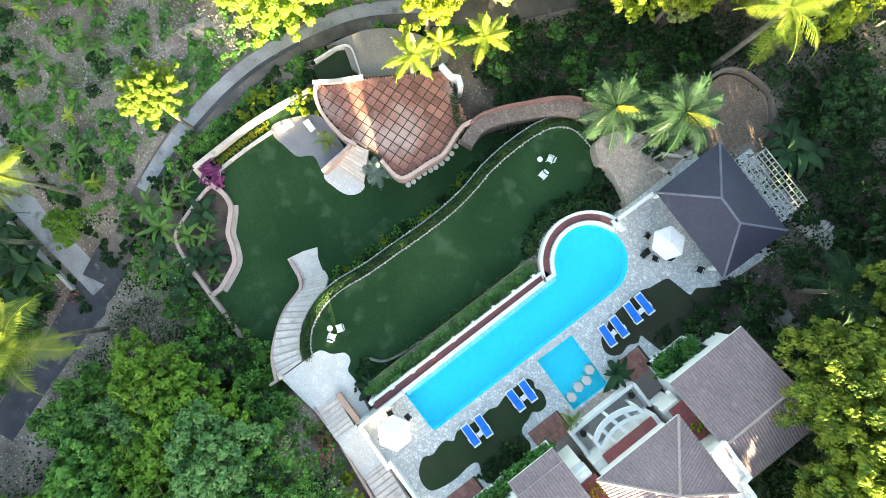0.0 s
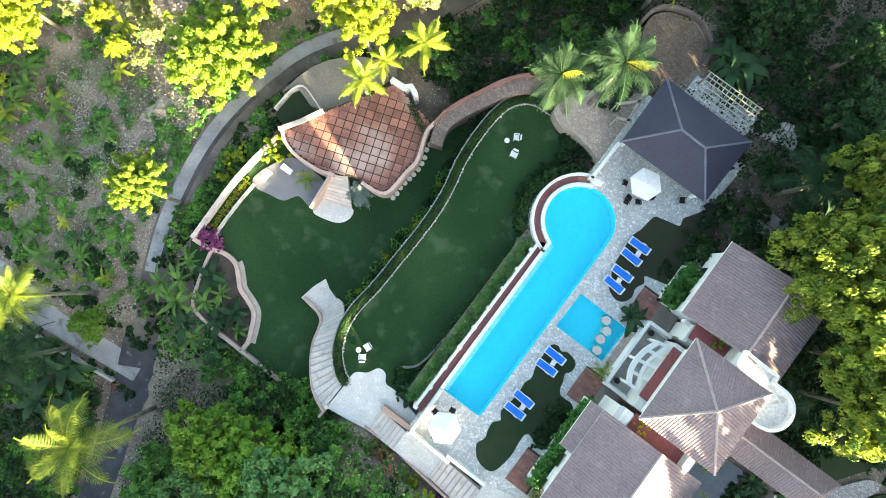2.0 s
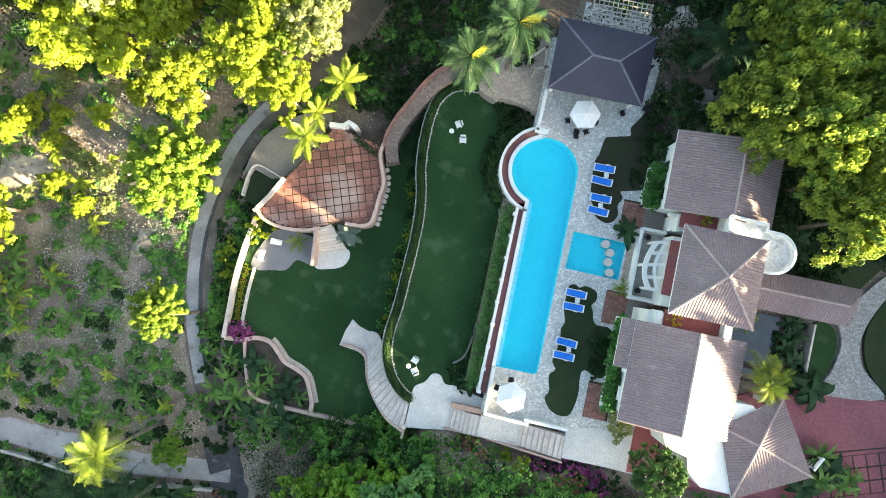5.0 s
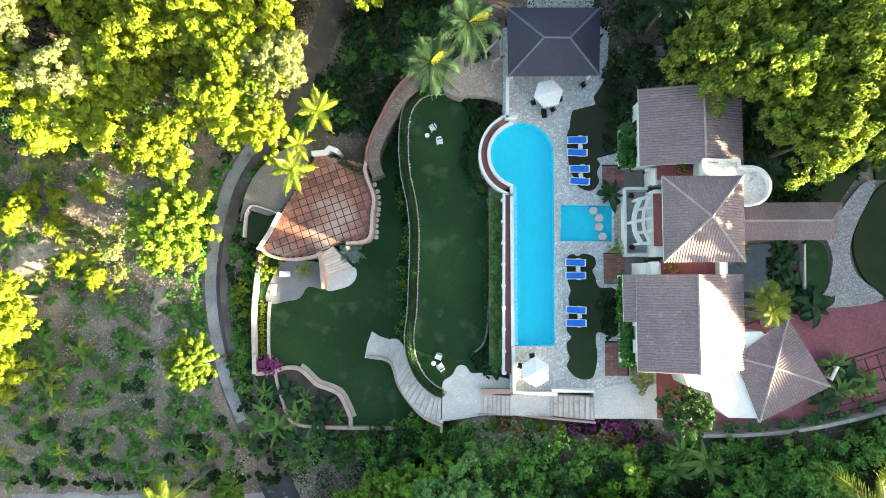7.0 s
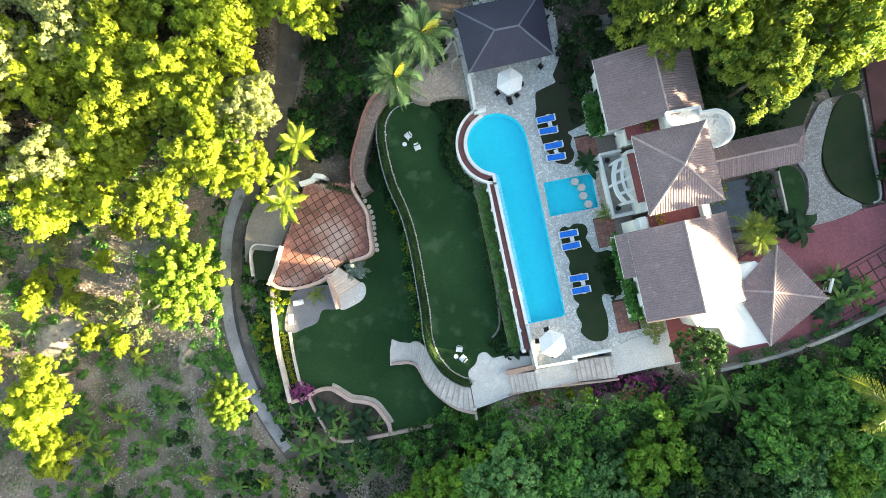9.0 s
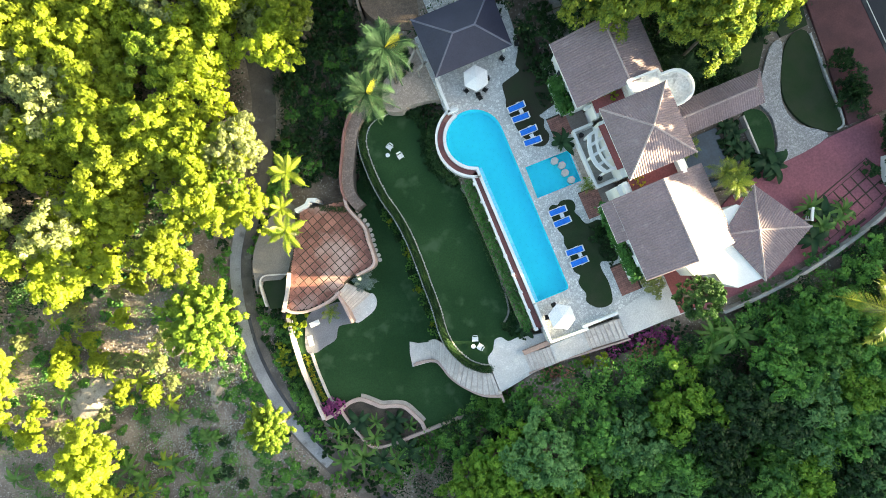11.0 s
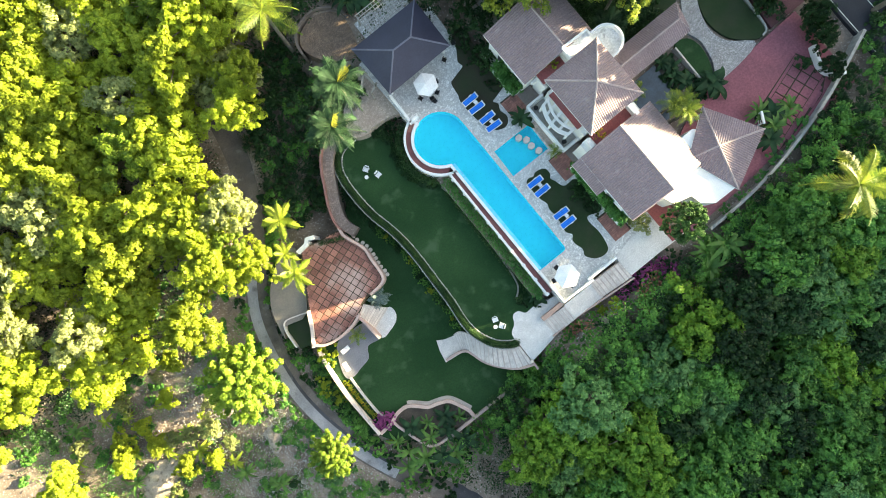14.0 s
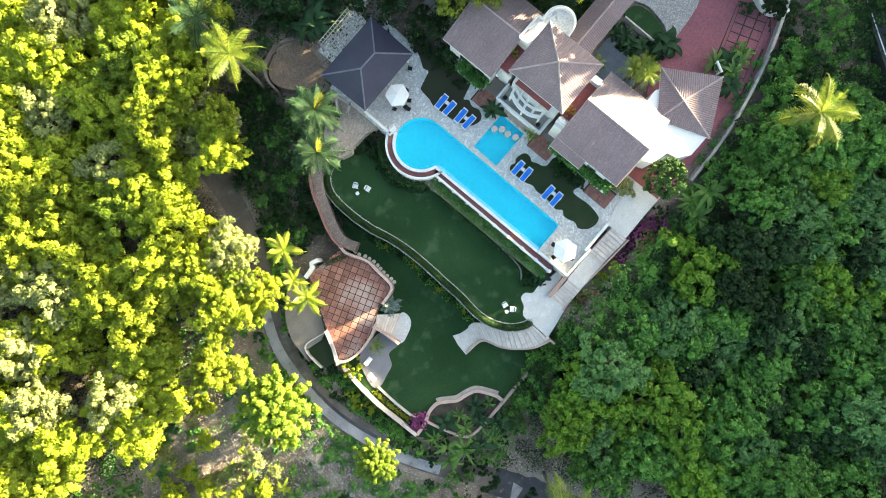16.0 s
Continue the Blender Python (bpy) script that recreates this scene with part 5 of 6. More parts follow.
def umbrella_tree(x, y, foot, top, scale):
    """A slim tree whose bare leaning stem carries a tufted crown."""
    me, cen = CROWNS["tuft"][0]
    g, cb = ground_z(*foot), top - 1.8 * scale
    t = thing("tree", "slim leaning tree with a sunlit tufted crown", "tree", pose(foot[0], foot[1], g))
    part("crown", me, None, t, m=Matrix.LocRotScale((x - foot[0], y - foot[1], cb - g), None, (scale, scale, scale)))
    bm = bmesh.new()
    at = lambda f: Vector(((x - foot[0]) * f * f, (y - foot[1]) * f * f, (cb - g + 0.5) * f))
    for i in range(6):
        cyl(bm, at(i / 6) - Vector((0, 0, 0.3 if i == 0 else 0.02)), at((i + 1) / 6), 0.2 - 0.016 * i, 0.184 - 0.016 * i, 8)
    for c in cen[::3]:
        cyl(bm, at(1.0) - Vector((0, 0, 0.1)), Vector((x - foot[0], y - foot[1], cb - g)) + Vector(c) * scale * 0.93, 0.06, 0.02, 5)
    part("trunk", bm, M_PALMBARK, t)
    return t


def tree(kind, x, y, top, scale=1.0, base=None, tall=1.0):
    """A tree whose crown reaches up to the height top."""
    i = prng.randrange(len(CROWNS[kind]))
    me, cen = CROWNS[kind][i]
    h = max(c[2] for c in cen) * scale * tall
    g = ground_z(x, y) if base is None else base
    cb = max(top - h, g + 0.5)
    depth = round((cb - g) / (scale * tall))
    key = (kind, i, depth)
    if key not in TRUNKS:
        TRUNKS[key] = trunk_mesh("trunk", cen, max(c[2] for c in cen), 0.24 if depth < 6 else 0.32, depth)
    t = thing("tree", LABELS[kind], "tree", Matrix.LocRotScale((x, y, cb), Euler((0, 0, prng.random() * 6.28)), (scale, scale, scale * tall * prng.uniform(0.9, 1.1))))
    part("crown", me, None, t)
    part("trunk", TRUNKS[key], None, t)
    return t


SHRUB = {"shrub": "leafy green garden shrub", "dark_shrub": "dark green rounded shrub", "sun_shrub": "sunlit yellow-green leafy garden shrub", "vine": "dense green climbing vine on a planter",
         "magenta": "magenta bougainvillea in flower", "coral": "shrub with coral pink flowers", "yellow": "bright yellow flowering plant"}


def shrub(kind, x, y, z, s=1.0, sz=None):
    me, cen = CROWNS[kind][prng.randrange(len(CROWNS[kind]))]
    t = tagged(new("shrub", me), SHRUB[kind], "shrub")
    t.matrix_basis = Matrix.LocRotScale((x, y, z - 0.1), Euler((0, 0, prng.random() * 6.28)), (s, s, sz or s))
    return t


THICK = {}


def thicket(key, kind, x, y, z, s):
    """Remembers a bush of a thicket, all of which become one mass later."""
    THICK.setdefault((key, kind), []).append((x, y, z, s))


def frond_mesh(name, length, width, droop, material, seed, n=46, leaf=0.52):
    """A feather frond: an arching midrib with two rows of slender leaflets."""
    rng = np.random.default_rng(seed)
    s = np.linspace(0, 1, n)
    mid = np.stack([length * np.sin(s * 1.25) / math.sin(1.25) * 0.98, 0 * s, length * (0.34 * s - droop * s * s)], 1)
    V, F = [], []

    def quad(a, b, c, d):
        k = len(V)
        V.extend((a, b, c, d))
        F.append((k, k + 1, k + 2, k + 3))
    for i in range(n - 1):
        w = 0.05 * (1 - s[i]) + 0.012
        quad(mid[i] + (0, w, 0), mid[i] - (0, w, 0), mid[i + 1] - (0, w * 0.9, 0), mid[i + 1] + (0, w * 0.9, 0))
    for i in range(2, n):
        ln = width * (math.sin(min(1, s[i] * 1.15 + 0.12) * math.pi) ** 0.6 + 0.12) * (0.85 + 0.3 * rng.random())
        for sd in (-1, 1):
            tip = mid[i] + np.array([ln * 0.55, sd * ln, -ln * (0.25 + 0.3 * rng.random())])
            d = length / n * leaf
            half = (mid[i] + tip) / 2 + np.array([0, 0, ln * 0.06])
            quad(mid[i] - (d * 0.5, 0, 0), mid[i] + (d * 0.5, 0, 0), half + (d * 0.6, 0, 0), half - (d * 0.6, 0, 0))
            quad(half - (d * 0.6, 0, 0), half + (d * 0.6, 0, 0), tip + (d * 0.15, 0, 0), tip - (d * 0.15, 0, 0))
    return raw_mesh(name, np.array(V), np.array(F), material)


def blade_mesh(name, length, width, material, droop=0.45, rise=0.8):
    """A broad leaf with a folded midrib, as of a banana plant."""
    n = 9
    s = np.linspace(0, 1, n)
    V, F = [], []
    for q in s:
        w = width * math.sin(min(1.0, 0.08 + q * 0.92) * math.pi) ** 0.55 if q < 1 else 0.02
        x, z = length * q, length * (rise * q - (rise * 0.55 + droop) * q * q)
        V += [(x, -w, z + w * 0.25), (x, 0, z), (x, w, z + w * 0.25)]
    for i in range(n - 1):
        for j in (0, 1):
            k = i * 3 + j
            F.append((k, k + 1, k + 4, k + 3))
    return raw_mesh(name, np.array(V), np.array(F), material)


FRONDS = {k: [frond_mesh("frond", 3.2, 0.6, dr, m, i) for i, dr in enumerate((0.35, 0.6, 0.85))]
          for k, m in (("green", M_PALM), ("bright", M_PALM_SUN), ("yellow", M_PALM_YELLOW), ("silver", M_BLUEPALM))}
FRONDS["young"] = [frond_mesh("frond", 2.5, 0.4, dr, M_PAPAYA, 5 + i, 30, 0.95) for i, dr in enumerate((0.3, 0.5, 0.7))]
BLADES = [blade_mesh("leaf", 1.9, 0.2, M_BANANA), blade_mesh("leaf", 2.0, 0.17, M_BANANA, 0.7), blade_mesh("leaf", 1.5, 0.19, M_BANANA, 0.3, 1.1)]
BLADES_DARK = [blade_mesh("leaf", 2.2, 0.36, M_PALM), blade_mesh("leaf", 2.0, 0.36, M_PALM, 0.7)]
BLADES_SUN = [blade_mesh("leaf", 1.7, 0.22, M_PAPAYA, 0.5, 0.5), blade_mesh("leaf", 1.55, 0.2, M_PAPAYA, 0.35, 0.9)]


def palm(kind, x, y, top, size=1.0, n=15, lean=(0, 0), accent=0, base=None, label=None):
    """A palm with its crown's heart at the height top."""
    g = ground_z(x, y) if base is None else base
    t = thing("palm_tree", label or {"green": "tall palm with drooping dark green fronds", "bright": "sunlit palm with yellow-green fronds",
                                     "silver": "low silvery blue fan palm"}[kind], "palm", pose(x, y, g))
    bm = bmesh.new()
    h = top - g
    k = max(3, int(h / 1.2))
    for i in range(k):
        a, b = i / k, (i + 1) / k
        pa, pb = ((lean[0] * (1 - s) ** 2, lean[1] * (1 - s) ** 2, h * s) for s in (a, b))
        cyl(bm, (pa[0], pa[1], pa[2] - (0.3 if i == 0 else 0.02)), pb, 0.2 * (1.15 - 0.4 * a) * size ** 0.5, 0.2 * (1.12 - 0.4 * b) * size ** 0.5, 8)
    part("trunk", bm, M_PALMBARK, t)
    for i in range(n):
        ring = i / n
        el = 48 - 72 * ring + prng.uniform(-10, 10)
        az = i * 137.5 + prng.uniform(-12, 12)
        me = FRONDS["yellow" if i < accent else kind][min(2, int(ring * 3))]
        sc = size * (0.8 + 0.35 * ring) * prng.uniform(0.9, 1.1)
        part("frond", me, None, t, m=Matrix.LocRotScale((0, 0, h), Euler((prng.uniform(-0.3, 0.3), radians(-el), radians(az)), "XYZ"), (sc, sc, sc)))
    return t


def leafy(kind, x, y, z, size=1.0, n=9, stem=0.8):
    """A clump of broad leaves from one stem: banana, ginger and the like."""
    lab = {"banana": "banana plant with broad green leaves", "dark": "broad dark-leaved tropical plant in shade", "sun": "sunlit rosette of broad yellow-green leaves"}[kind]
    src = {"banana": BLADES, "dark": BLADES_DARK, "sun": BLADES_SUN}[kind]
    t = thing("banana_plant" if kind != "sun" else "rosette_tree", lab, "plant", pose(x, y, z))
    part("stem", cyl(bmesh.new(), (0, 0, -0.2), (0, 0, stem * size), 0.12 * size, 0.07 * size, 7), M_PALMBARK if kind == "sun" else M_VINE, t)
    for i in range(n):
        el = prng.uniform(5, 45) - 10 * i / n
        s = size * prng.uniform(0.6, 1.2)
        part("leaf", src[i % len(src)], None, t, m=Matrix.LocRotScale((0, 0, stem * size), Euler((prng.uniform(-0.3, 0.3), radians(-el + 15), radians(i * 137.5 + prng.uniform(-15, 15)))), (s, s, s)))
    return t

# ---- woods south of the garden
def clear_of_roads(x, y, d):
    return line_gap(x, y, ROAD) > d and line_gap(x, y, FORK) > d


def scatter(x0, x1, y0, y1, gap, seed):
    r = random.Random(seed)
    y = y0
    row = 0
    while y < y1:
        x = x0 + (row % 2) * gap / 2
        while x < x1:
            yield x + r.uniform(-0.32, 0.32) * gap, y + r.uniform(-0.32, 0.32) * gap, r
            x += gap
        y += gap * 0.88
        row += 1


def south_edge(x):
    return -21.5 - 0.6 * math.sin(x * 0.4) + 2.2 * step(26, 48, x)


for x, y, r in scatter(-22, 62, -68, -18, 5.3, 3):
    if math.hypot(x, y) > 68 or y > south_edge(x) - 1.5 or not clear_of_roads(x, y, 4.9 if x < -6 else 3.6) or (x > 47 and y > -36 + (x - 50) * 1.4) or math.hypot(x - 24, y + 20.8) < 3.6 or math.hypot(x - 4.1, y + 23.2) < 3.0:
        continue
    if x < -12 and y > -24 or x < -15 or (x < -7 and line_gap(x, y, ROAD) < 6.0):
        continue
    tall = ground_z(x, y) + (5.0 if 1 < x < 17 and y > -36 else 6.3) + r.uniform(-1.2, 0.7 if x > 6 else 1.6)
    k = r.random()
    lime = 0.58 if x > 8 else 0.8
    tree("forest" if k < 0.46 else "lime" if k < lime else "grey" if k < lime + 0.13 else "deep" if x > 2 else "forest", x, y, tall, r.uniform(1.15, 1.5))
# ---- bright woods to the north-west
for x, y, r in scatter(-62, 4, 9, 70, 6.6, 5):
    if math.hypot(x, y) > 70 or not clear_of_roads(x, y, 4.0) or (y < 27 and x > -14 + (y - 14) * 0.4) or (y < 18 and x > -20) or (x < -30 and y < 14) or (x > -6 and y < 34):
        continue
    k = r.random()
    if math.hypot(x, y) > 68:
        k = 2.0
    tree("deep" if k > 1 else "sun" if k < 0.66 else "pale" if k < 0.86 else "feather", x, y, ground_z(x, y) + 8.2 + r.uniform(-0.8, 1.0), r.uniform(1.25, 1.6))
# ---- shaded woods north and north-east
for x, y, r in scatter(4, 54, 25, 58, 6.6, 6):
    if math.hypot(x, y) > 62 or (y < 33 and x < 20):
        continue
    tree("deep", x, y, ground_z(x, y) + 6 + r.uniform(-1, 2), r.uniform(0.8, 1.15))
for x, y, tp, s in ((23.8, 16.6, 12, 0.95), (28.5, 15.2, 13, 1.1), (33.0, 9.2, 12, 0.9), (31.4, 12.6, 11.5, 0.8), (26.6, 20.5, 13, 1.1), (34.5, 16, 15.5, 1.15), (33, 23, 15, 1.1), (39.5, 11, 13.5, 1.1), (42, 20, 15.5, 1.2), (65, 3, 14, 1.3), (65, -5, 16.5, 1.3), (47.6, -1.9, 2.4, 0.5), (47.9, 1.8, 2.4, 0.45), (49.6, -9.2, 3.0, 0.6), (48.2, -12.8, 2.6, 0.5), (50.2, -6.6, 3.4, 0.55), (52, 9.5, 8, 1.0), (57, -11, 17, 1.4), (24, 24.5, 11, 0.9)):
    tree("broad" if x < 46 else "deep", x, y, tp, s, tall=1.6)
for x, y, tp, s, k in ((-29.7, 2.7, -0.6, 1.75, "tuft"), (-29, 11.5, 3, 1.0, "sun"), (-5.6, 29.4, 5.0, 0.75, "sun"), (-8.6, 27.0, 5.0, 0.8, "sun"), (-6.0, 37.5, 6.5, 1.2, "sun"), (-10.5, 35.5, 6.0, 1.2, "sun"), (-24.2, -26.4, -4.0, 0.6, "lime"), (-16.69, 18.64, 4.5, 1.1, "pale"), (-18.92, 15.47, 3.6, 0.8, "feather"), (-18.37, 12.11, 3.4, 0.72, "sun"), (-22.67, 14.94, 4.6, 1.0, "sun"), (-48.6, -8.6, 0.5, 1.05, "sun"), (-47.4, -13.0, -0.6, 0.8, "sun"), (-47.2, -5.0, 0.0, 0.75, "sun"), (-57.38, 4.91, -1.0, 1.1, "sun")):
    tree(k, x, y, tp, s)
umbrella_tree(-22.9, -10.3, (-24.7, -11.6), 7.6, 0.85)
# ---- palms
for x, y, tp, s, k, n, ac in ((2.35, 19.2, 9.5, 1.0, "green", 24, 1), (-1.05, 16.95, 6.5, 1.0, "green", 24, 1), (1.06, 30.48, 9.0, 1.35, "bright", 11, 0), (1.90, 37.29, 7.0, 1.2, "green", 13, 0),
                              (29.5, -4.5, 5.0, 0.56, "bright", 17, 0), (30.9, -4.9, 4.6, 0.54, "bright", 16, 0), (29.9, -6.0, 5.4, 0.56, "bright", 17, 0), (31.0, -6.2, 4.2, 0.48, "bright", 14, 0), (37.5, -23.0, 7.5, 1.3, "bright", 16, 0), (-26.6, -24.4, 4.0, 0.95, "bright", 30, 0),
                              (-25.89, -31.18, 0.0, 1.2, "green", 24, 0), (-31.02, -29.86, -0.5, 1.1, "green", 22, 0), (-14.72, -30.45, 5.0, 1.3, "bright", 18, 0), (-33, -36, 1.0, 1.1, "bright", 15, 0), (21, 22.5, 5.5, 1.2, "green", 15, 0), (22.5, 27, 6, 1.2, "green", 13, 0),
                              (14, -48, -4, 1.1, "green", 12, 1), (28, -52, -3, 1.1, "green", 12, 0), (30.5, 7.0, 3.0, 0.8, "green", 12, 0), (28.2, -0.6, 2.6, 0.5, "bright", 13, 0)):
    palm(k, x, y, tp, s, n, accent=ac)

# ---------------------------------------------------------------- garden planting
def foliage(name, label, category, cen, rad, per, size, material, seed=1, kind=""):
    v, f = leaf_cloud(np.random.default_rng(seed), np.array(cen, float), np.array(rad, float), per, size)
    return tagged(new(name, raw_mesh(name, v, f, material)), label, category, kind=kind)


def along(line, gap):
    """Places at even steps on an open line."""
    out, left = [], 0.0
    for (xa, ya), (xb, yb) in zip(line, line[1:]):
        d = math.hypot(xb - xa, yb - ya)
        while left <= d:
            out.append((xa + (xb - xa) * left / max(d, 1e-6), ya + (yb - ya) * left / max(d, 1e-6)))
            left += gap
        left -= d
    return out


hp = along(HEDGE, 0.22)
foliage("hedge", "low clipped dark green hedge between white kerbs", "hedge", [(x, y, Z_MID + 0.12) for x, y in hp], [0.46] * len(hp), 110, 0.065, M_HEDGE, 2)
strip = [(x + prng.uniform(-0.35, 0.35), y) for x, y in along(offset(HEDGE[30:66], -1.15), 0.75)]
for i, (x, y) in enumerate(strip):
    shrub(("shrub", "dark_shrub", "sun_shrub")[0 if i % 3 else (2 if i % 2 else 1)], x, y, Z_LOW, prng.uniform(0.5, 0.75))
for x, y in along(offset(HEDGE[8:30], -1.1), 0.9):
    shrub("dark_shrub", x + prng.uniform(-0.3, 0.3), y, -3.6, prng.uniform(0.5, 0.8))
# planting between the kerb wall and the pool
CURB = smooth([(4.55, 5.42), (4.95, 3.44), (4.93, 0.75), (4.85, -2.23), (4.65, -5.78), (4.39, -8.73), (3.91, -10.02), (2.90, -10.85)], 5, False)
tagged(part("kerb_pool_bed", ribboned(CURB, 0.18, -5, Z_MID + 0.4), mat("mossy_stone", (0.24, 0.235, 0.21), (0.15, 0.155, 0.13), 1.2, 0.9, 0.015, 8)), "thin grey kerb wall of a planted bank", "kerb", kind="structure")
tagged(part("bank", ribboned([(5.3, 7), (5.35, 5), (5.3, -12)], 1.3, -5, -1.0), M_DIRT), "planted earth bank under the pool wall", "bank", kind="structure")
bank = [(5.35 + 0.45 * math.sin(i * 2.4), 5.6 - i * 0.19, -0.6 + 0.25 * math.sin(i * 1.7)) for i in range(95)]
foliage("ground_cover", "trailing green ground cover on the pool bank", "ground cover", bank, [0.4] * 95, 75, 0.085, M_VINE, 4, "stuff")
low = [(4.6 + 0.2 * math.sin(i * 3.1), 4.5 - i * 0.33, -1.7) for i in range(48)]
foliage("ground_cover", "dark low ground cover along the kerb wall", "ground cover", low, [0.3] * 48, 40, 0.08, M_HEDGE, 5, "stuff")
ring = [(CX + (CR + 1.75 + 0.25 * math.sin(i * 2.2)) * math.cos(radians(a)), CY + (CR + 1.75 + 0.25 * math.sin(i * 2.2)) * math.sin(radians(a)), -1.1) for i, a in enumerate(np.linspace(118, 225, 34))]
foliage("ground_cover", "dark green planting round the pool's curve", "ground cover", ring, [0.5] * 34, 80, 0.1, M_HEDGE, 6, "stuff")
for i, (x, y, z) in enumerate(ring[::3]):
    shrub("dark_shrub", x - 0.5, y, Z_MID, prng.uniform(0.55, 0.8))
for x, y in [(4.89, -11.62), (4.41, -12.49), (3.42, -11.33), (2.20, 16.00), (3.88, 15.98), (5.19, 15.97), (6.27, 15.60), (3.87, 14.53), (4.59, 15.13), (3.56, 13.62), (3.14, 12.42), (3.03, 15.14), (4.36, 15.86)]:
    shrub("dark_shrub", x, y, Z_MID + 0.1, prng.uniform(0.7, 1.0))
leafy("dark", 5.00, -11.91, Z_MID, 0.8, 10, 0.5)

# shrubs and flowers south of the stairs
for (x, y), k, s in zip([(0.75, -18.42), (2.04, -18.41), (3.38, -18.23), (4.72, -18.11), (6.01, -18.00), (7.29, -18.40), (8.63, -18.16), (9.97, -18.10), (11.53, -18.55), (12.98, -18.38), (14.43, -18.09), (15.88, -18.31), (17.33, -18.08), (18.77, -18.25), (20.21, -18.36), (17.02, -19.23), (15.28, -19.46), (6.87, -19.61), (12.39, -19.47), (4.83, -19.44), (8.91, -19.60), (2.79, -19.62), (18.74, -19.79), (14.11, -20.38)],
                        "shrub shrub shrub shrub coral coral shrub sun_shrub sun_shrub magenta magenta magenta magenta magenta dark_shrub coral coral shrub shrub shrub dark_shrub shrub magenta coral".split(),
                        (0.9, 0.9, 0.8, 0.9, 1.0, 1.0, 0.9, 1.0, 1.0, 0.9, 1.1, 1.1, 1.1, 1.0, 1.1, 1.2, 1.2, 1.1, 1.1, 1.1, 1.1, 1.1, 1.2, 1.2)):
    zz = ground_z(x, y) + 0.2
    if k in ("coral", "magenta"):
        shrub("dark_shrub" if k == "magenta" else "shrub", x, y, zz, s * 0.95)
    shrub(k, x, y, zz + 0.12, s * 1.05)
for x, y, k, s in ((12.9, -17.9, "magenta", 0.8), (15.2, -18.6, "magenta", 1.1), (18.0, -18.9, "magenta", 1.2), (20.2, -18.9, "magenta", 0.9), (15.1, -20.4, "coral", 1.3), (16.9, -20.4, "magenta", 1.0), (13.9, -20.7, "coral", 1.1), (6.5, -18.2, "coral", 1.0), (5.3, -18.0, "coral", 0.9)):
    if k == "coral":
        shrub("shrub", x, y, -1.9, s * 0.95, s * 1.1)
    shrub(k, x, y, -1.8, s, s * 1.1)
for i in range(130):
    x = -9 + (i * 0.4425)
    thicket("south", ("green", "dark", "green")[i % 3], x, south_edge(x) + prng.uniform(-2.5, 1.9), ground_z(x, south_edge(x)) + prng.uniform(0.4, 2.2), prng.uniform(0.8, 1.5))
for x, y in [(28.42, -18.45), (31.16, -18.22), (33.90, -17.88), (36.64, -17.33), (39.37, -16.78), (41.84, -16.01)]:
    shrub("vine", x, y, 0.3, 1.2, 0.7)
tree("bush", 22.4, -15.3, 7.2, 0.98, tall=1.65)
tree("pale", 19.57, -12.88, 1.8, 0.42, 0.0)
for x, y, z, sz in ((4.1, -23.2, -0.2, 1.25), (25.4, -20.8, 1.2, 1.5), (23.3, -20.0, 0.9, 1.2), (22.3, -21.8, 0.8, 1.2), (13.2, -24.3, -0.3, 1.1)):
    leafy("banana", x, y, ground_z(x, y), sz, 15, (z - ground_z(x, y)) / sz)

# planted bed behind the serpentine wall
BED = SERP + [(-11.2, -19.3), (-16.2, -19.0), (-17.3, -18.3), (-18.35, -15.6), (-18.9, -13.5)]
tagged(part("bed_soil", slabbed(BED[12:], -6.5, Z_LOW + 0.03), mat("dark_bed_soil", (0.1, 0.08, 0.065), (0.06, 0.05, 0.04), 0.8, 0.95, 0.03, 12, dirt=((0.28, 0.26, 0.24), 0.9, 0.62))), "dark soil of a planted garden bed", "bed", kind="structure")
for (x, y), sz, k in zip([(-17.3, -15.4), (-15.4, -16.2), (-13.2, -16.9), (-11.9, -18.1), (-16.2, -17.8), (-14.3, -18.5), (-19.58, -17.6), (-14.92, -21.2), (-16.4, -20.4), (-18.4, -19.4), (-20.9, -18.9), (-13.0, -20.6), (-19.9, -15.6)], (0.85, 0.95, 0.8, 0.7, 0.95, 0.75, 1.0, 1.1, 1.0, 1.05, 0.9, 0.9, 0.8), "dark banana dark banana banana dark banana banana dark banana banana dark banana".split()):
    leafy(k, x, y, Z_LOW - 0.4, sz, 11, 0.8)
for x, y in [(-14.15, -15.61), (-12.58, -17.6), (-15.0, -17.3), (-16.64, -16.6), (-11.45, -18.8), (-17.9, -16.9), (-13.6, -19.0), (-12.4, -16.4)]:
    shrub("dark_shrub", x, y, Z_LOW - 0.2, prng.uniform(0.45, 0.7))
for x, y in [(-19.35, -12.13), (-20.36, -12.26), (-18.72, -12.75), (-19.85, -12.88)]:
    shrub("magenta", x, y, Z_LOW + 0.3, 0.95)
for i, (x, y) in enumerate(smooth([(-20.37, -5.79), (-20.48, -7.17), (-20.47, -8.74), (-20.39, -10.30), (-20.19, -11.42)], 3, False)):
    shrub("yellow" if i % 2 else "sun_shrub", x, y, Z_LOW + 0.05, 0.55 if i % 2 else 0.5)
shrub("sun_shrub", -19.88, -1.52, Z_LOW + 0.3, 1.5)
shrub("shrub", -20.63, -2.14, Z_LOW + 0.2, 1.0)
palm("bright", -15.37, -2.04, Z_LOW + 1.3, 0.42, 11, base=Z_LOW, label="small pale garden palm")
palm("silver", -10.18, -0.08, Z_LOW + 1.5, 0.5, 16, base=Z_LOW)
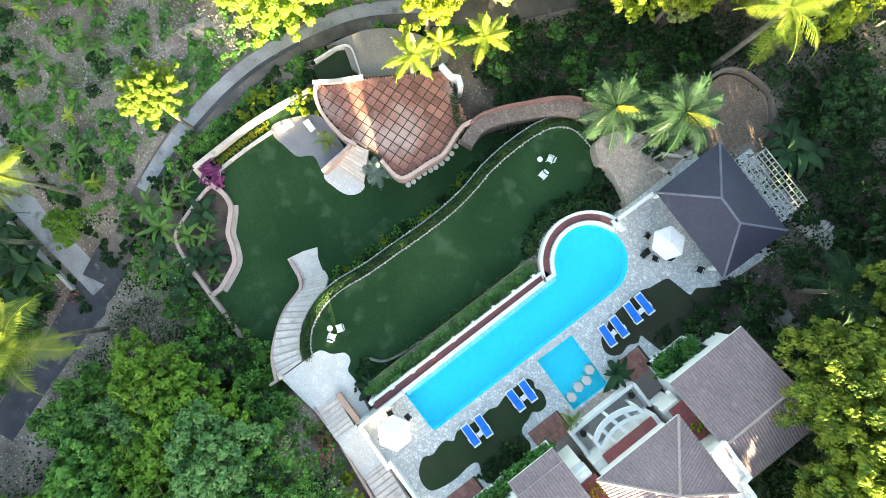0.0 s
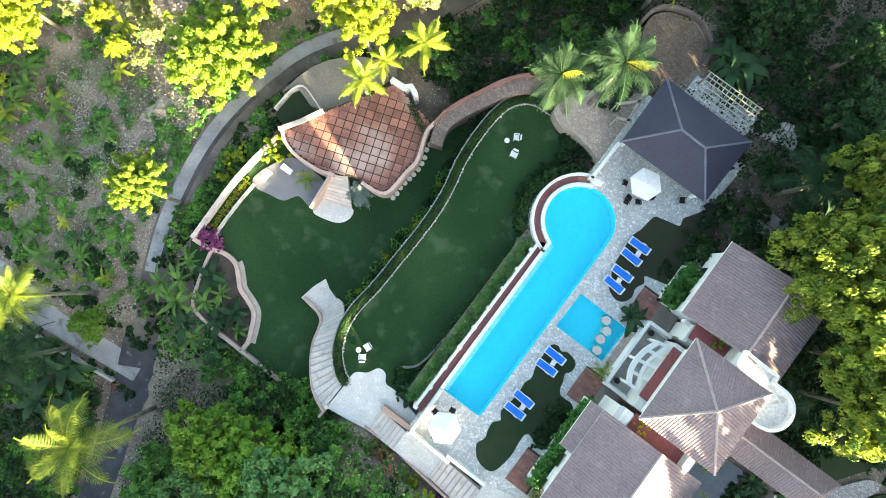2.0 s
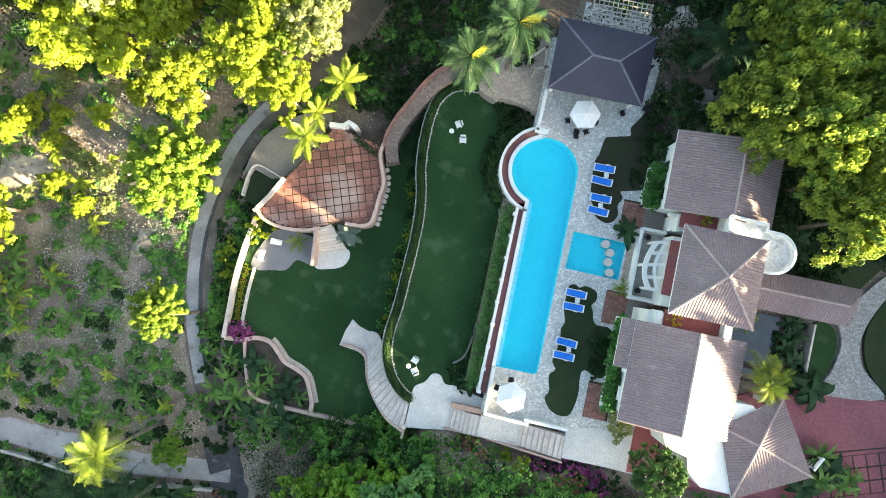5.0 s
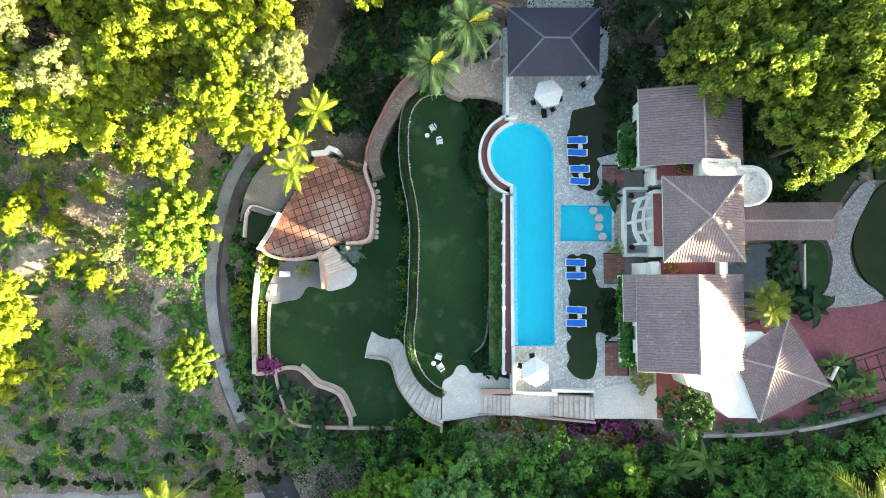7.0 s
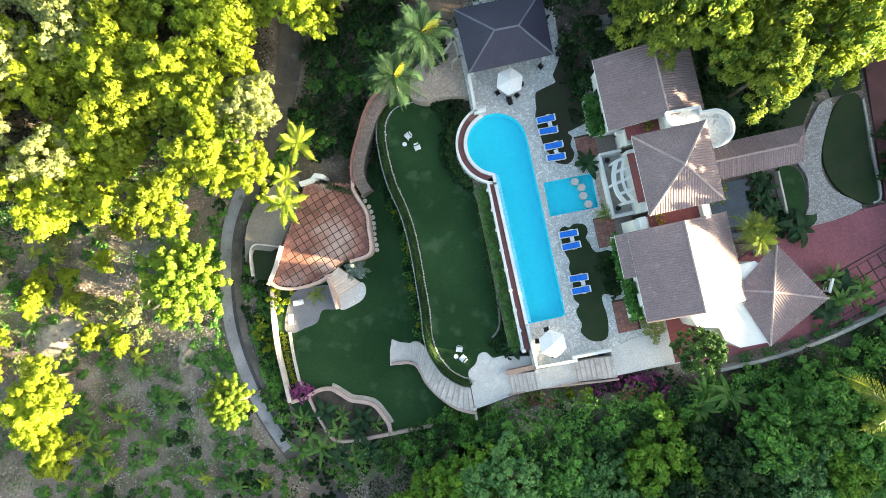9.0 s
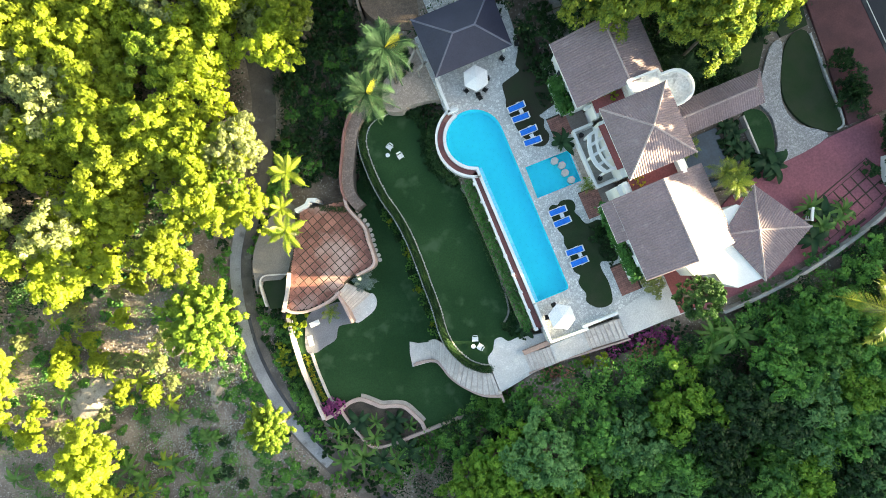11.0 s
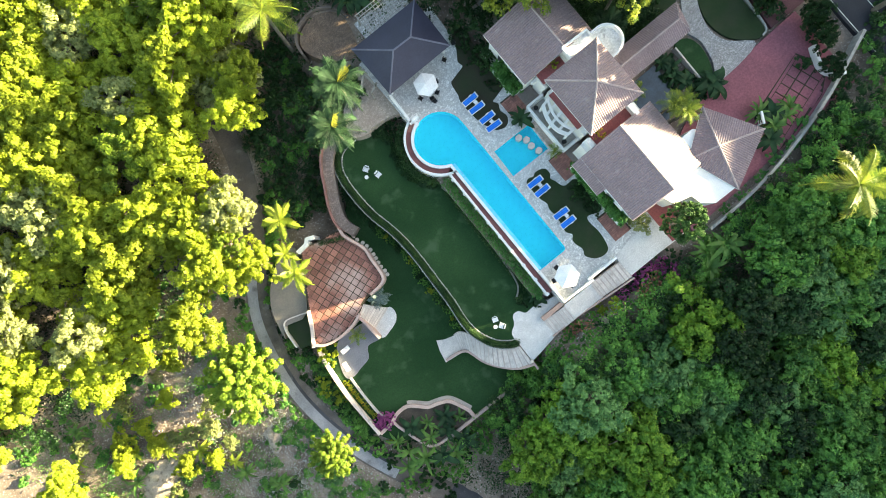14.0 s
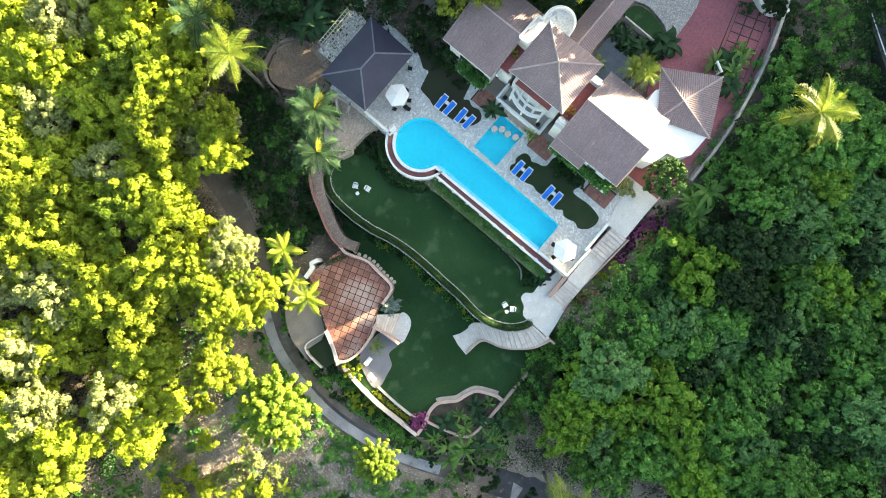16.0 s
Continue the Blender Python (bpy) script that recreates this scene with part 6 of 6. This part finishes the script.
for (x, y), k, s in zip([(-22.83, -3.73), (-22.94, -5.32), (-22.66, -6.91), (-23.09, -8.49), (-22.24, -9.76), (-23.06, -11.02), (-20.14, -15.29), (-22.69, -15.42), (-23.48, -13.54), (-22.03, -17.30), (-20.12, -16.98), (-24.01, -12.28), (-21.33, -22.28), (-19.42, -23.20), (-22.62, -21.04), (-20.08, -21.03), (-17.85, -22.27), (-16.88, -24.12), (-14.37, -22.25), (-13.11, -21.63), (-11.22, -21.31), (-9.33, -21.00), (-6.18, -20.49), (-3.67, -20.67), (-1.79, -20.66), (-11.84, -23.17), (-8.38, -22.23)],
                        "sun_shrub sun_shrub sun_shrub shrub shrub shrub sun_shrub shrub shrub dark_shrub dark_shrub shrub shrub dark_shrub shrub dark_shrub shrub shrub dark_shrub dark_shrub shrub shrub dark_shrub shrub dark_shrub shrub shrub".split(),
                        (1.2, 1.3, 1.2, 1.2, 1.1, 1.0, 1.1, 1.2, 1.0, 1.3, 1.3, 1.0, 1.3, 1.4, 1.2, 1.4, 1.5, 1.5, 1.4, 1.2, 1.3, 1.3, 1.0, 1.3, 1.3, 1.6, 1.7)):
    shrub(k, x, y, ground_z(x, y) + 0.2, s)
# sunlit young palms beside the patio
for (x, y), tp, s in zip([(-12.71, 14.04), (-15.36, 8.07), (-15.10, 10.94)], (1.6, 1.2, 0.2), (0.98, 1.02, 0.72)):
    palm("young", x, y, tp, s, 11, base=-4.0, label="young sunlit palm with arching yellow-green fronds")
foliage("hedge", "square clipped dark hedge on the patio", "hedge", [(x, y, Z_PATIO + 0.3) for x, y in along([(-11.46, 9.82), (-8.99, 8.57)], 0.25)], [0.42] * len(along([(-11.46, 9.82), (-8.99, 8.57)], 0.25)), 50, 0.08, M_HEDGE, 8)

# dark planting north of the patio, behind the path and round the shelter
for x, y, r in scatter(-15, 6, 11, 34, 1.8, 21):
    if not clear_of_roads(x, y, 2.6) or inside(x, y, PATIO) or (y < 13.5 and x < -9) or x > -7.5 + (y - 12) * 0.55 + (6 if y > 23 else 0) or math.hypot(x - 5.4, y - 28.0) < 4.6:
        continue
    thicket("north", "dark" if r.random() < 0.75 else "green", x, y, ground_z(x, y) + r.uniform(0.2, 1.2), r.uniform(0.9, 1.5))
for x, y, r in scatter(-4, 9, 18.5, 25, 2.2, 23):
    if x < 5.5 and y > 19:
        thicket("north", "dark", x, y, -0.6, r.uniform(0.8, 1.3))
for x, y, r in scatter(17.6, 30, 14.5, 32, 2.3, 22):
    if not (x < 20 and 24.5 < y < 30):
        thicket("house", "dark", x, y, r.uniform(-0.4, 0.8), r.uniform(0.9, 1.7))
for (x, y), s in zip([(17.22, 16.62), (16.91, 14.60), (17.73, 12.85), (16.85, 10.84), (17.99, 18.36), (18.62, 15.16), (15.88, 21.89), (16.59, 23.34)], (1.0, 1.0, 1.1, 0.9, 1.0, 1.0, 0.6, 0.7)):
    shrub("dark_shrub", x, y, 0.0, s)
leafy("dark", 16.73, 5.44, 0.0, 0.75, 13, 0.5)
palm("bright", 17.35, -0.01, 0.9, 0.36, 13, base=0.0, label="small yellowish palm beside the small pool")
for x, y in [(16.54, -4.79), (16.08, -5.91), (16.97, -6.08), (16.40, -7.20), (16.83, -8.15), (17.21, -5.08)]:
    shrub("dark_shrub", x, y, 0.05, prng.uniform(0.85, 1.1))
for x, y in [(17.28, -2.93), (17.32, -4.04), (17.24, -5.47), (17.16, -6.67), (17.41, -8.21), (17.66, -9.52), (17.92, -10.61), (18.72, 10.26), (17.62, 11.11), (17.37, 9.31), (17.91, 8.30), (17.55, -3.38), (17.36, -4.75), (17.39, -6.12), (17.53, -7.49), (17.84, -8.86), (18.03, -10.06), (17.69, -11.04), (18.35, 11.67), (18.06, 10.54), (18.15, 9.42), (18.41, 8.57), (17.71, 9.87)]:
    shrub("vine", x + 0.4, y, 1.4, 0.8, 1.5)
vr = random.Random(29)
for x0, x1, y0, y1, z, n in ((17.5, 18.85, 8.2, 12.1, 1.75, 90), (17.35, 18.2, -11.4, -7.1, 1.7, 80), (17.3, 17.75, -7.1, -2.9, 1.5, 50)):
    vc = [(vr.uniform(x0, x1), vr.uniform(y0, y1), z + vr.uniform(-0.35, 0.3)) for _ in range(n)]
    foliage("vine", "thick mat of green vine over a white planter", "vine", vc, [0.36] * n, 85, 0.075, M_VINE, 30 + n)
foliage("vine", "green vine spilling along the roof edge", "vine", [(x, y, 2.3 - 0.5 * (i % 3)) for i, (x, y) in enumerate(along([(17.6, -2.8), (17.6, -11.5)], 0.3))], [0.4] * len(along([(17.6, -2.8), (17.6, -11.5)], 0.3)), 60, 0.09, M_VINE, 9)
shrub("yellow", 21.31, -1.93, 4.3, 1.0, 2.2)
shrub("sun_shrub", 22.37, 7.47, 4.2, 0.7)
for x, y in [(9.80, 29.37), (11.18, 29.54), (12.17, 30.02), (10.91, 28.78)]:
    leafy("dark", x, y, -0.3, 1.15, 9, 1.2)
for x, y, k in ((38.4, -11.6, "banana"), (39.6, -12.7, "dark"), (40.6, -14.0, "banana"), (38.9, -14.0, "banana"), (37.5, -14.9, "dark"), (41.6, -13.3, "banana"), (36.89, -5.99, "dark"), (36.36, -5.15, "dark")):
    leafy(k, x, y, -0.3, 0.9, 13, 0.9)
for x, y, r in scatter(28.5, 37, -6.3, 0.2, 1.7, 24):
    if x > 33.2 and x < 36:
        thicket("house", "dark", x, y, -0.4, r.uniform(0.6, 0.9))
for x, y, r in scatter(28.5, 42, 4.6, 12, 2.2, 25):
    if not (x > 38 and y < 8):
        thicket("house", "dark", x, y, -0.4, r.uniform(0.8, 1.4))

sh2 = random.Random(83)
shade = [(sh2.uniform(27.2, 44), sh2.uniform(4.7, 15.5)) for _ in range(900)]
shade = [(x, y, sh2.uniform(-0.3, 0.2)) for x, y in shade if not (x > 37 and y < 9.5)]
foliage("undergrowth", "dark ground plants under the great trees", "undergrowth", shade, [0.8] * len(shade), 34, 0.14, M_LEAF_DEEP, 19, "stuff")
for i in range(34):
    thicket("garden", "green" if i % 3 else "dark", -22.5 + sh2.uniform(-0.6, 0.5), -14.5 + i * 0.45, ground_z(-22.5, -14.5 + i * 0.45), sh2.uniform(0.55, 0.95))
tagged(part("lawn", slabbed([(-22.1, 1.2), (-21.95, 4.0), (-21.3, 4.95), (-18.6, 4.1), (-20.4, 0.7)], -8, -4.55), M_LAWN_DARK), "dark grass pocket inside a low wall", "lawn", kind="structure")

for x, y, r in scatter(-3, 23, -23.5, -18.6, 1.25, 91):
    thicket("south", "green" if r.random() < 0.7 else "grey", x, y, min(ground_z(x, y) + 0.5, -2.2), r.uniform(0.45, 0.85))

# scrub on the open slope to the west
for x, y, r in scatter(-62, -22.5, -34, 22, 2.1, 31):
    patchy = noise.noise((x * 0.11, y * 0.11, 3.0))
    if not clear_of_roads(x, y, 2.2) or r.random() < 0.42 - 0.7 * patchy or (x > -24 and y > -20):
        continue
    g, k = ground_z(x, y), r.random()
    if k < 0.05:
        leafy("banana", x, y, g, r.uniform(0.7, 1.1), 11, 0.6)
    elif k < 0.15:
        leafy("sun", x, y, g, r.uniform(0.5, 0.8), 10, 0.9)
    else:
        for _ in range(3):
            thicket("slope", "green" if r.random() < 0.6 else "grey", x + r.uniform(-0.9, 0.9), y + r.uniform(-0.9, 0.9), g - 0.05, r.uniform(0.25, 0.75))
for x, y, r in scatter(-33, -24.5, -22, -6, 1.25, 33):
    if clear_of_roads(x, y, 2.0) and abs(x + 28.5) < 3.2 + r.uniform(-2, 1):
        thicket("slope", "grey" if r.random() < 0.6 else "green", x, y, ground_z(x, y) - 0.1, r.uniform(0.4, 0.75))
for x, y in along(offset(ROAD[14:46], -2.1), 1.1) + along(offset(ROAD[8:46], 2.1), 1.1):
    if not inside(x, y, PATIO):
        thicket("slope", "dark" if prng.random() < (0.9 if y < -13 and x < -24 else 0.35) else "green", x + prng.uniform(-0.5, 0.5), y, ground_z(x, y) - 0.1, prng.uniform(0.5, 0.95))
for x, y, r in scatter(6.5, 27, 28, 40, 2.1, 34):
    if math.hypot(x - 5.4, y - 28.0) < 5.0:
        continue
    thicket("north", "dark", x, y, ground_z(x, y) + r.uniform(0, 1.0), r.uniform(0.9, 1.6))
for (x, y), s in zip([(48.08, -1.19), (46.97, -2.38), (49.28, -0.42), (47.96, -3.73), (50.21, -7.69), (49.82, -10.05), (52.46, -7.58), (46.28, -10.50)], (1.3, 1.4, 1.3, 1.2, 1.3, 1.2, 1.2, 0.9)):
    thicket("house", "dark", x, y, 0.2, s)
wr = random.Random(41)
lit = [(wr.uniform(-62, -23), wr.uniform(-34, 24)) for _ in range(2600)]
lit = [(x, y, ground_z(x, y) + 0.05) for x, y in lit if clear_of_roads(x, y, 2.0)]
foliage("litter", "low weeds and dry leaf litter on the slope", "undergrowth", [p for p in lit if noise.noise((p[0] * 0.16, p[1] * 0.16, 7.0)) > -0.12], [0.8] * len([p for p in lit if noise.noise((p[0] * 0.16, p[1] * 0.16, 7.0)) > -0.12]), 22, 0.085, M_LEAF_FOREST, 12, "stuff")
dry = [(wr.uniform(-62, -23), wr.uniform(-34, 24)) for _ in range(1100)]
dry = [(x, y, ground_z(x, y) + 0.03) for x, y in dry if clear_of_roads(x, y, 2.0)]
foliage("litter", "pale dry leaves and twigs on bare earth", "litter", dry, [1.1] * len(dry), 26, 0.09, M_LEAF_DRY, 13, "stuff")
flo = [(wr.uniform(-4, 48), wr.uniform(4.8, 52)) for _ in range(3000)]
flo = [(x, y, ground_z(x, y) + wr.uniform(0.05, 0.5)) for x, y in flo if math.hypot(x - 5.4, y - 28.0) > 3.9 and (y > 24 or (x > 23.5 and y > 13) or (x > 28.5 and y > 4.8 and not (x > 37 and y < 9)))]
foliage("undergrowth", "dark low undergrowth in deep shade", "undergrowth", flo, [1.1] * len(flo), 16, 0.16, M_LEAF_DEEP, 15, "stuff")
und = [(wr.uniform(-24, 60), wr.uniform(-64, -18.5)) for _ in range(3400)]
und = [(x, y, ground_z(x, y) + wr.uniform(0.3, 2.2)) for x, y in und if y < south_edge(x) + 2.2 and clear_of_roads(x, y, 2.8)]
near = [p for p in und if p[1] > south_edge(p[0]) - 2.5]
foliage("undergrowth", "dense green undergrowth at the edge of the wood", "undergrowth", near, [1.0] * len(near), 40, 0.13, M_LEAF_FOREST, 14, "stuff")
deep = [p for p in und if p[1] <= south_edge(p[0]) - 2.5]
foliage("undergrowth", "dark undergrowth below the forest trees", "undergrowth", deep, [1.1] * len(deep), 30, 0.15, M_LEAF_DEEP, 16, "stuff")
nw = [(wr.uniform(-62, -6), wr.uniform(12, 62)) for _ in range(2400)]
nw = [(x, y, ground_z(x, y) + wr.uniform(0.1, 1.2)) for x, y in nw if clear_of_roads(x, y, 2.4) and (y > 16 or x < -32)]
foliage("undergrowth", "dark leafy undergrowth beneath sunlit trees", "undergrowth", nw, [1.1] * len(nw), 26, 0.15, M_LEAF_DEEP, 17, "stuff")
tagged(part("wall_landing_post", boxed(-0.54, -0.18, -17.99, -17.63, -5, -1.5, 0.03), M_PALE_STONE), "square pale gate post on a stair wall", "post", kind="structure")
tagged(part("wall_landing_end", ribboned([(-0.33, -18.08), (-0.39, -19.14)], 0.25, -6, -2.1), M_PINK), "short pinkish wall beside a stair", "wall", kind="structure")
for d in (2.6, -2.6):
    for x, y in along(offset(FORK, d), 1.0):
        thicket("slope", "dark", x + prng.uniform(-0.4, 0.4), y + prng.uniform(-0.4, 0.4), ground_z(x, y) - 0.2, prng.uniform(0.4, 0.8))
for x, y in [(-45.61, -13.71), (-45.11, -11.62), (-41.00, -11.76), (-41.55, -17.40), (-38.84, -15.02), (-37.05, -14.33), (-37.08, -19.46), (-33.74, -24.87), (-29.59, -22.22), (-36.81, -23.85), (-31.23, -25.01), (-44.83, -17.26), (-35.35, -10.70), (-40.12, -19.67)]:
    leafy("banana", x, y, ground_z(x, y), prng.uniform(0.8, 1.1), 10, 0.7)


for x, y, r in scatter(-56, -33, -2, 15, 3.3, 71):
    if r.random() < 0.62 and math.hypot(x + 48.8, y) > 3.4 and math.hypot(x + 29.7, y - 2.7) > 6:
        tree("pale" if r.random() < 0.4 else "sun", x, y, ground_z(x, y) + r.uniform(1.4, 2.8), r.uniform(0.28, 0.5))


def earth_mound(x, y, a, b, h, turn):
    """A low uneven heap of spilled earth."""
    r = random.Random(int(x * 7 + y))
    co, si = math.cos(radians(turn)), math.sin(radians(turn))
    V, F, n, m = [], [], 26, 9
    for j in range(m + 1):
        for i in range(n):
            q, w = j / m, i / n * 2 * math.pi
            e = q * (1 + 0.16 * math.sin(3 * w + x) + 0.1 * math.sin(7 * w))
            u, v = a * e * math.cos(w), b * e * math.sin(w)
            px, py = x + u * co - v * si, y + u * si + v * co
            V.append((px, py, ground_z(px, py) + h * (1 - q ** 1.7) - 0.12 * q + r.uniform(-0.06, 0.06) * (1 if j else 0)))
    for j in range(m):
        for i in range(n):
            F.append((j * n + i, j * n + (i + 1) % n, (j + 1) * n + (i + 1) % n, (j + 1) * n + i))
    tagged(new("earth_mound", raw_mesh("earth_mound", np.array(V), np.array(F), M_SAND)), "low heap of pale sandy earth on the slope", "mound", kind="structure")


earth_mound(-48.2, -0.4, 4.6, 2.4, 0.9, 12)
earth_mound(-32.8, -5.6, 2.0, 1.3, 0.6, 60)
for x, y in [(-1.18, -18.62), (-0.02, -19.35), (1.23, -19.17), (2.40, -19.78), (3.66, -19.54), (5.23, -19.27), (6.71, -19.73), (8.26, -19.58), (0.48, -20.43), (2.26, -20.98), (4.14, -20.68), (5.98, -20.75), (7.84, -20.57), (-1.31, -19.83)]:
    thicket("bank", "green", x, y, min(ground_z(x, y) + 0.6, -2.6), prng.uniform(0.6, 0.95))
for x, y in [(-44.50, 2.15), (-41.31, -0.58), (-38.52, -4.60), (-48.26, 4.50), (-40.35, -3.12), (-42.00, -11.24), (-45.13, -13.77)]:
    leafy("sun", x, y, ground_z(x, y), prng.uniform(0.75, 1.0), 11, 0.8)
shrub("coral", -19.25, -31.11, ground_z(-19.25, -31.11) + 0.2, 0.9)
for x, y, r in scatter(-46, -15.5, -52, -28.5, 1.7, 61):
    if clear_of_roads(x, y, 2.9) and y < -29.5 and x < -16.5 + (y + 30) * -0.2:
        thicket("lane", "dark" if r.random() < 0.7 else "green", x, y, ground_z(x, y), r.uniform(0.9, 1.5))
for x, y in [(-23.76, -31.70), (-24.22, -36.27), (-29.60, -38.58), (-20.46, -34.66), (-28.27, -31.76)]:
    leafy("dark", x, y, ground_z(x, y) + 0.6, prng.uniform(0.9, 1.2), 11, 1.2)
for x, y in [(33.9, -2.3), (34.6, -1.0), (33.9, 0.0), (34.8, -3.4)]:
    leafy("dark", x, y, -0.3, prng.uniform(0.6, 0.85), 9, 0.5)
for x, y, r in scatter(40, 64, -34, -10, 1.9, 63):
    if y < -18.4 + (x - 40) * 0.42 and x - y < 86:
        thicket("lane", "dark" if r.random() < 0.6 else "green", x, y, ground_z(x, y) + 0.2, r.uniform(0.9, 1.4))
for x, y, r in scatter(-50, -24, -27, -9, 2.2, 67):
    if clear_of_roads(x, y, 2.3) and r.random() < 0.5:
        thicket("slope", "green" if r.random() < 0.55 else "dark", x, y, ground_z(x, y) - 0.1, r.uniform(0.6, 1.1))
# pale spoil in the middle of the slope
sr = random.Random(57)
spoil = []
for cx, cy, sd, n in ((-35, -13, 2.6, 150), (-40, -8, 2.2, 110), (-31, -5, 1.6, 60), (-37, 2, 2.4, 90)):
    spoil += [(sr.gauss(cx, sd), sr.gauss(cy, sd)) for _ in range(n)]
spoil = [(x, y, ground_z(x, y) + 0.02) for x, y in spoil if clear_of_roads(x, y, 2.2)]
foliage("spoil", "pale crumbled stone strewn over the slope", "rubble", spoil, [0.75] * len(spoil), 24, 0.06, M_WHITESTONE, 58, "stuff")
# rubble on the slope
rr = np.random.default_rng(77)
rc = np.stack([rr.uniform(-48, -24, 1500), rr.uniform(-25, 8, 1500)], 1)
rc = np.array([(x, y, ground_z(x, y) + 0.02) for x, y in rc if clear_of_roads(x, y, 2.1)])
rs = rr.uniform(0.03, 0.13, len(rc)) ** 1.2
octa = np.array([(1, 0, 0), (-0.8, 0.2, 0), (0.1, 0.9, 0), (-0.1, -1, 0), (0, 0.1, 0.7), (0, 0, -0.7)])
tri8 = np.array([(0, 2, 4), (2, 1, 4), (1, 3, 4), (3, 0, 4), (2, 0, 5), (1, 2, 5), (3, 1, 5), (0, 3, 5)])
sp = rr.uniform(0, 6.28, len(rc))
rot2 = np.stack([np.cos(sp), -np.sin(sp), np.sin(sp), np.cos(sp)], 1).reshape(-1, 2, 2)
ov = np.repeat(octa[None], len(rc), 0) * (rs * 2.2)[:, None, None]
ov[:, :, :2] = np.einsum("nij,nkj->nki", rot2, ov[:, :, :2])
rv = (ov + rc[:, None]).reshape(-1, 3)
rf = (tri8[None] + (np.arange(len(rc)) * 6)[:, None, None]).reshape(-1, 3)
tagged(new("rubble", raw_mesh("rubble", rv, rf, M_WHITESTONE)), "scattered pale rubble stones on bare earth", "rubble", kind="stuff")
for (key, kind), bushes in THICK.items():
    br = np.random.default_rng(len(bushes))
    cen, rad = [], []
    for x, y, z, s in bushes:
        for _ in range(18):
            q, a = math.sqrt(br.random()), br.random() * 6.283
            lobes = 0.7 + 0.5 * abs(math.sin(a * 1.5 + x))
            cen.append((x + lobes * s * 0.85 * q * math.cos(a), y + lobes * s * 0.85 * q * math.sin(a), z + s * 0.8 * math.sqrt(1 - 0.9 * q * q) * (0.6 + 0.4 * br.random())))
            rad.append(s * (0.2 + 0.15 * br.random()))
    foliage("thicket", "dense %s thicket of leafy bushes" % {"dark": "dark green", "green": "mid green", "grey": "grey-green"}[kind], "thicket", cen, rad, 34, 0.13,
            {"dark": M_LEAF_DEEP, "green": M_LEAF_FOREST, "grey": M_LEAF_GREY}[kind], 50 + len(bushes), "stuff")

# ---------------------------------------------------------------- laid pieces
def lay(parent, name, poly, size, gap, turn, z, material, origin=(0, 0), depth=2, thick=0.05, ratio=1.0):
    """Square pieces on a turned grid inside an outline; those at the edge are cut down in halves and quarters."""
    cache = {}

    def piece(sx, sy):
        key = (round(sx, 3), round(sy, 3))
        if key not in cache:
            cache[key] = mesh_of(name, box(bmesh.new(), -sx / 2, sx / 2, -sy / 2, sy / 2, -thick, 0.0), material)
        return cache[key]
    ct, sn = math.cos(radians(turn)), math.sin(radians(turn))
    xs = [ct * (x - origin[0]) + sn * (y - origin[1]) for x, y in poly]
    ys = [-sn * (x - origin[0]) + ct * (y - origin[1]) for x, y in poly]

    def put(u, v, su, sv, level, gu):
        cor = [(u + a * su / 2, v + b * sv / 2) for a in (-1, 0, 1) for b in (-1, 0, 1)]
        n_in = sum(inside(origin[0] + ct * a - sn * b, origin[1] + sn * a + ct * b, poly) for a, b in cor)
        if n_in == 9:
            x, y = origin[0] + ct * u - sn * v, origin[1] + sn * u + ct * v
            part(name, piece(su - gu, sv - gu), None, parent, m=pose(x, y, z, 0, 0, turn))
        elif n_in and level < depth:
            for a in (-0.25, 0.25):
                for b in (-0.25, 0.25):
                    put(u + a * su, v + b * sv, su / 2, sv / 2, level + 1, 0.004)
    i = math.floor(min(xs) / size)
    while i * size < max(xs) + size:
        j = math.floor(min(ys) / (size * ratio))
        while j * size * ratio < max(ys) + size:
            put(i * size, j * size * ratio, size, size * ratio, 0, gap)
            j += 1
        i += 1


lay(patio, "tile", PATIO, 0.84, 0.1, 19, Z_PATIO + 0.03, M_TERRA, (-12, 3), 2)
for b, x0, x1, y0, y1 in BANDS:
    lay(b, "brick", [(x0, y0), (x1, y0), (x1, y1), (x0, y1)], 0.44, 0.02, 0, 0.04, M_BRICK, (x0 + 0.22, y0 + 0.11), 0, ratio=0.5)
drive = bpy.data.objects["forecourt"]
COURT = [(38.6, -11.6), (46.8, -9.1), (48.6, -12.6), (46, -14.8), (40, -16.4), (37.2, -16.8)]
drv = tagged(part("joint_bed", slabbed(COURT, -0.3, -0.085), M_JOINT), "dark grass joints between red pavers", "paving", kind="structure")
lay(drv, "paver", COURT, 1.25, 0.16, 18, -0.05, M_DRIVE, (38, -13), 2)

kr = random.Random(5)
STONES = []
for i in range(5):
    bm = bmesh.new()
    cyl(bm, (0, 0, -0.1), (0, 0, 0.06), 0.1, 0.065, 6)
    bmesh.ops.transform(bm, verts=bm.verts, matrix=Matrix.Diagonal((1.5 - 0.12 * i, 0.85 + 0.08 * i, 1, 1)))
    STONES.append(mesh_of("kerb_stone", bm, M_WHITESTONE))
for kb, d, top in KERBS:
    ln = offset(HEDGE, d)
    for x, y in along(ln, 0.33):
        if kr.random() < 0.82:
            part("kerb_stone", STONES[kr.randrange(5)], None, kb, m=Matrix.LocRotScale((x + kr.uniform(-0.04, 0.04), y + kr.uniform(-0.04, 0.04), top), Euler((0, 0, kr.random() * 6.3)), Vector((1, 1, 1)) * kr.uniform(0.6, 1.15)))
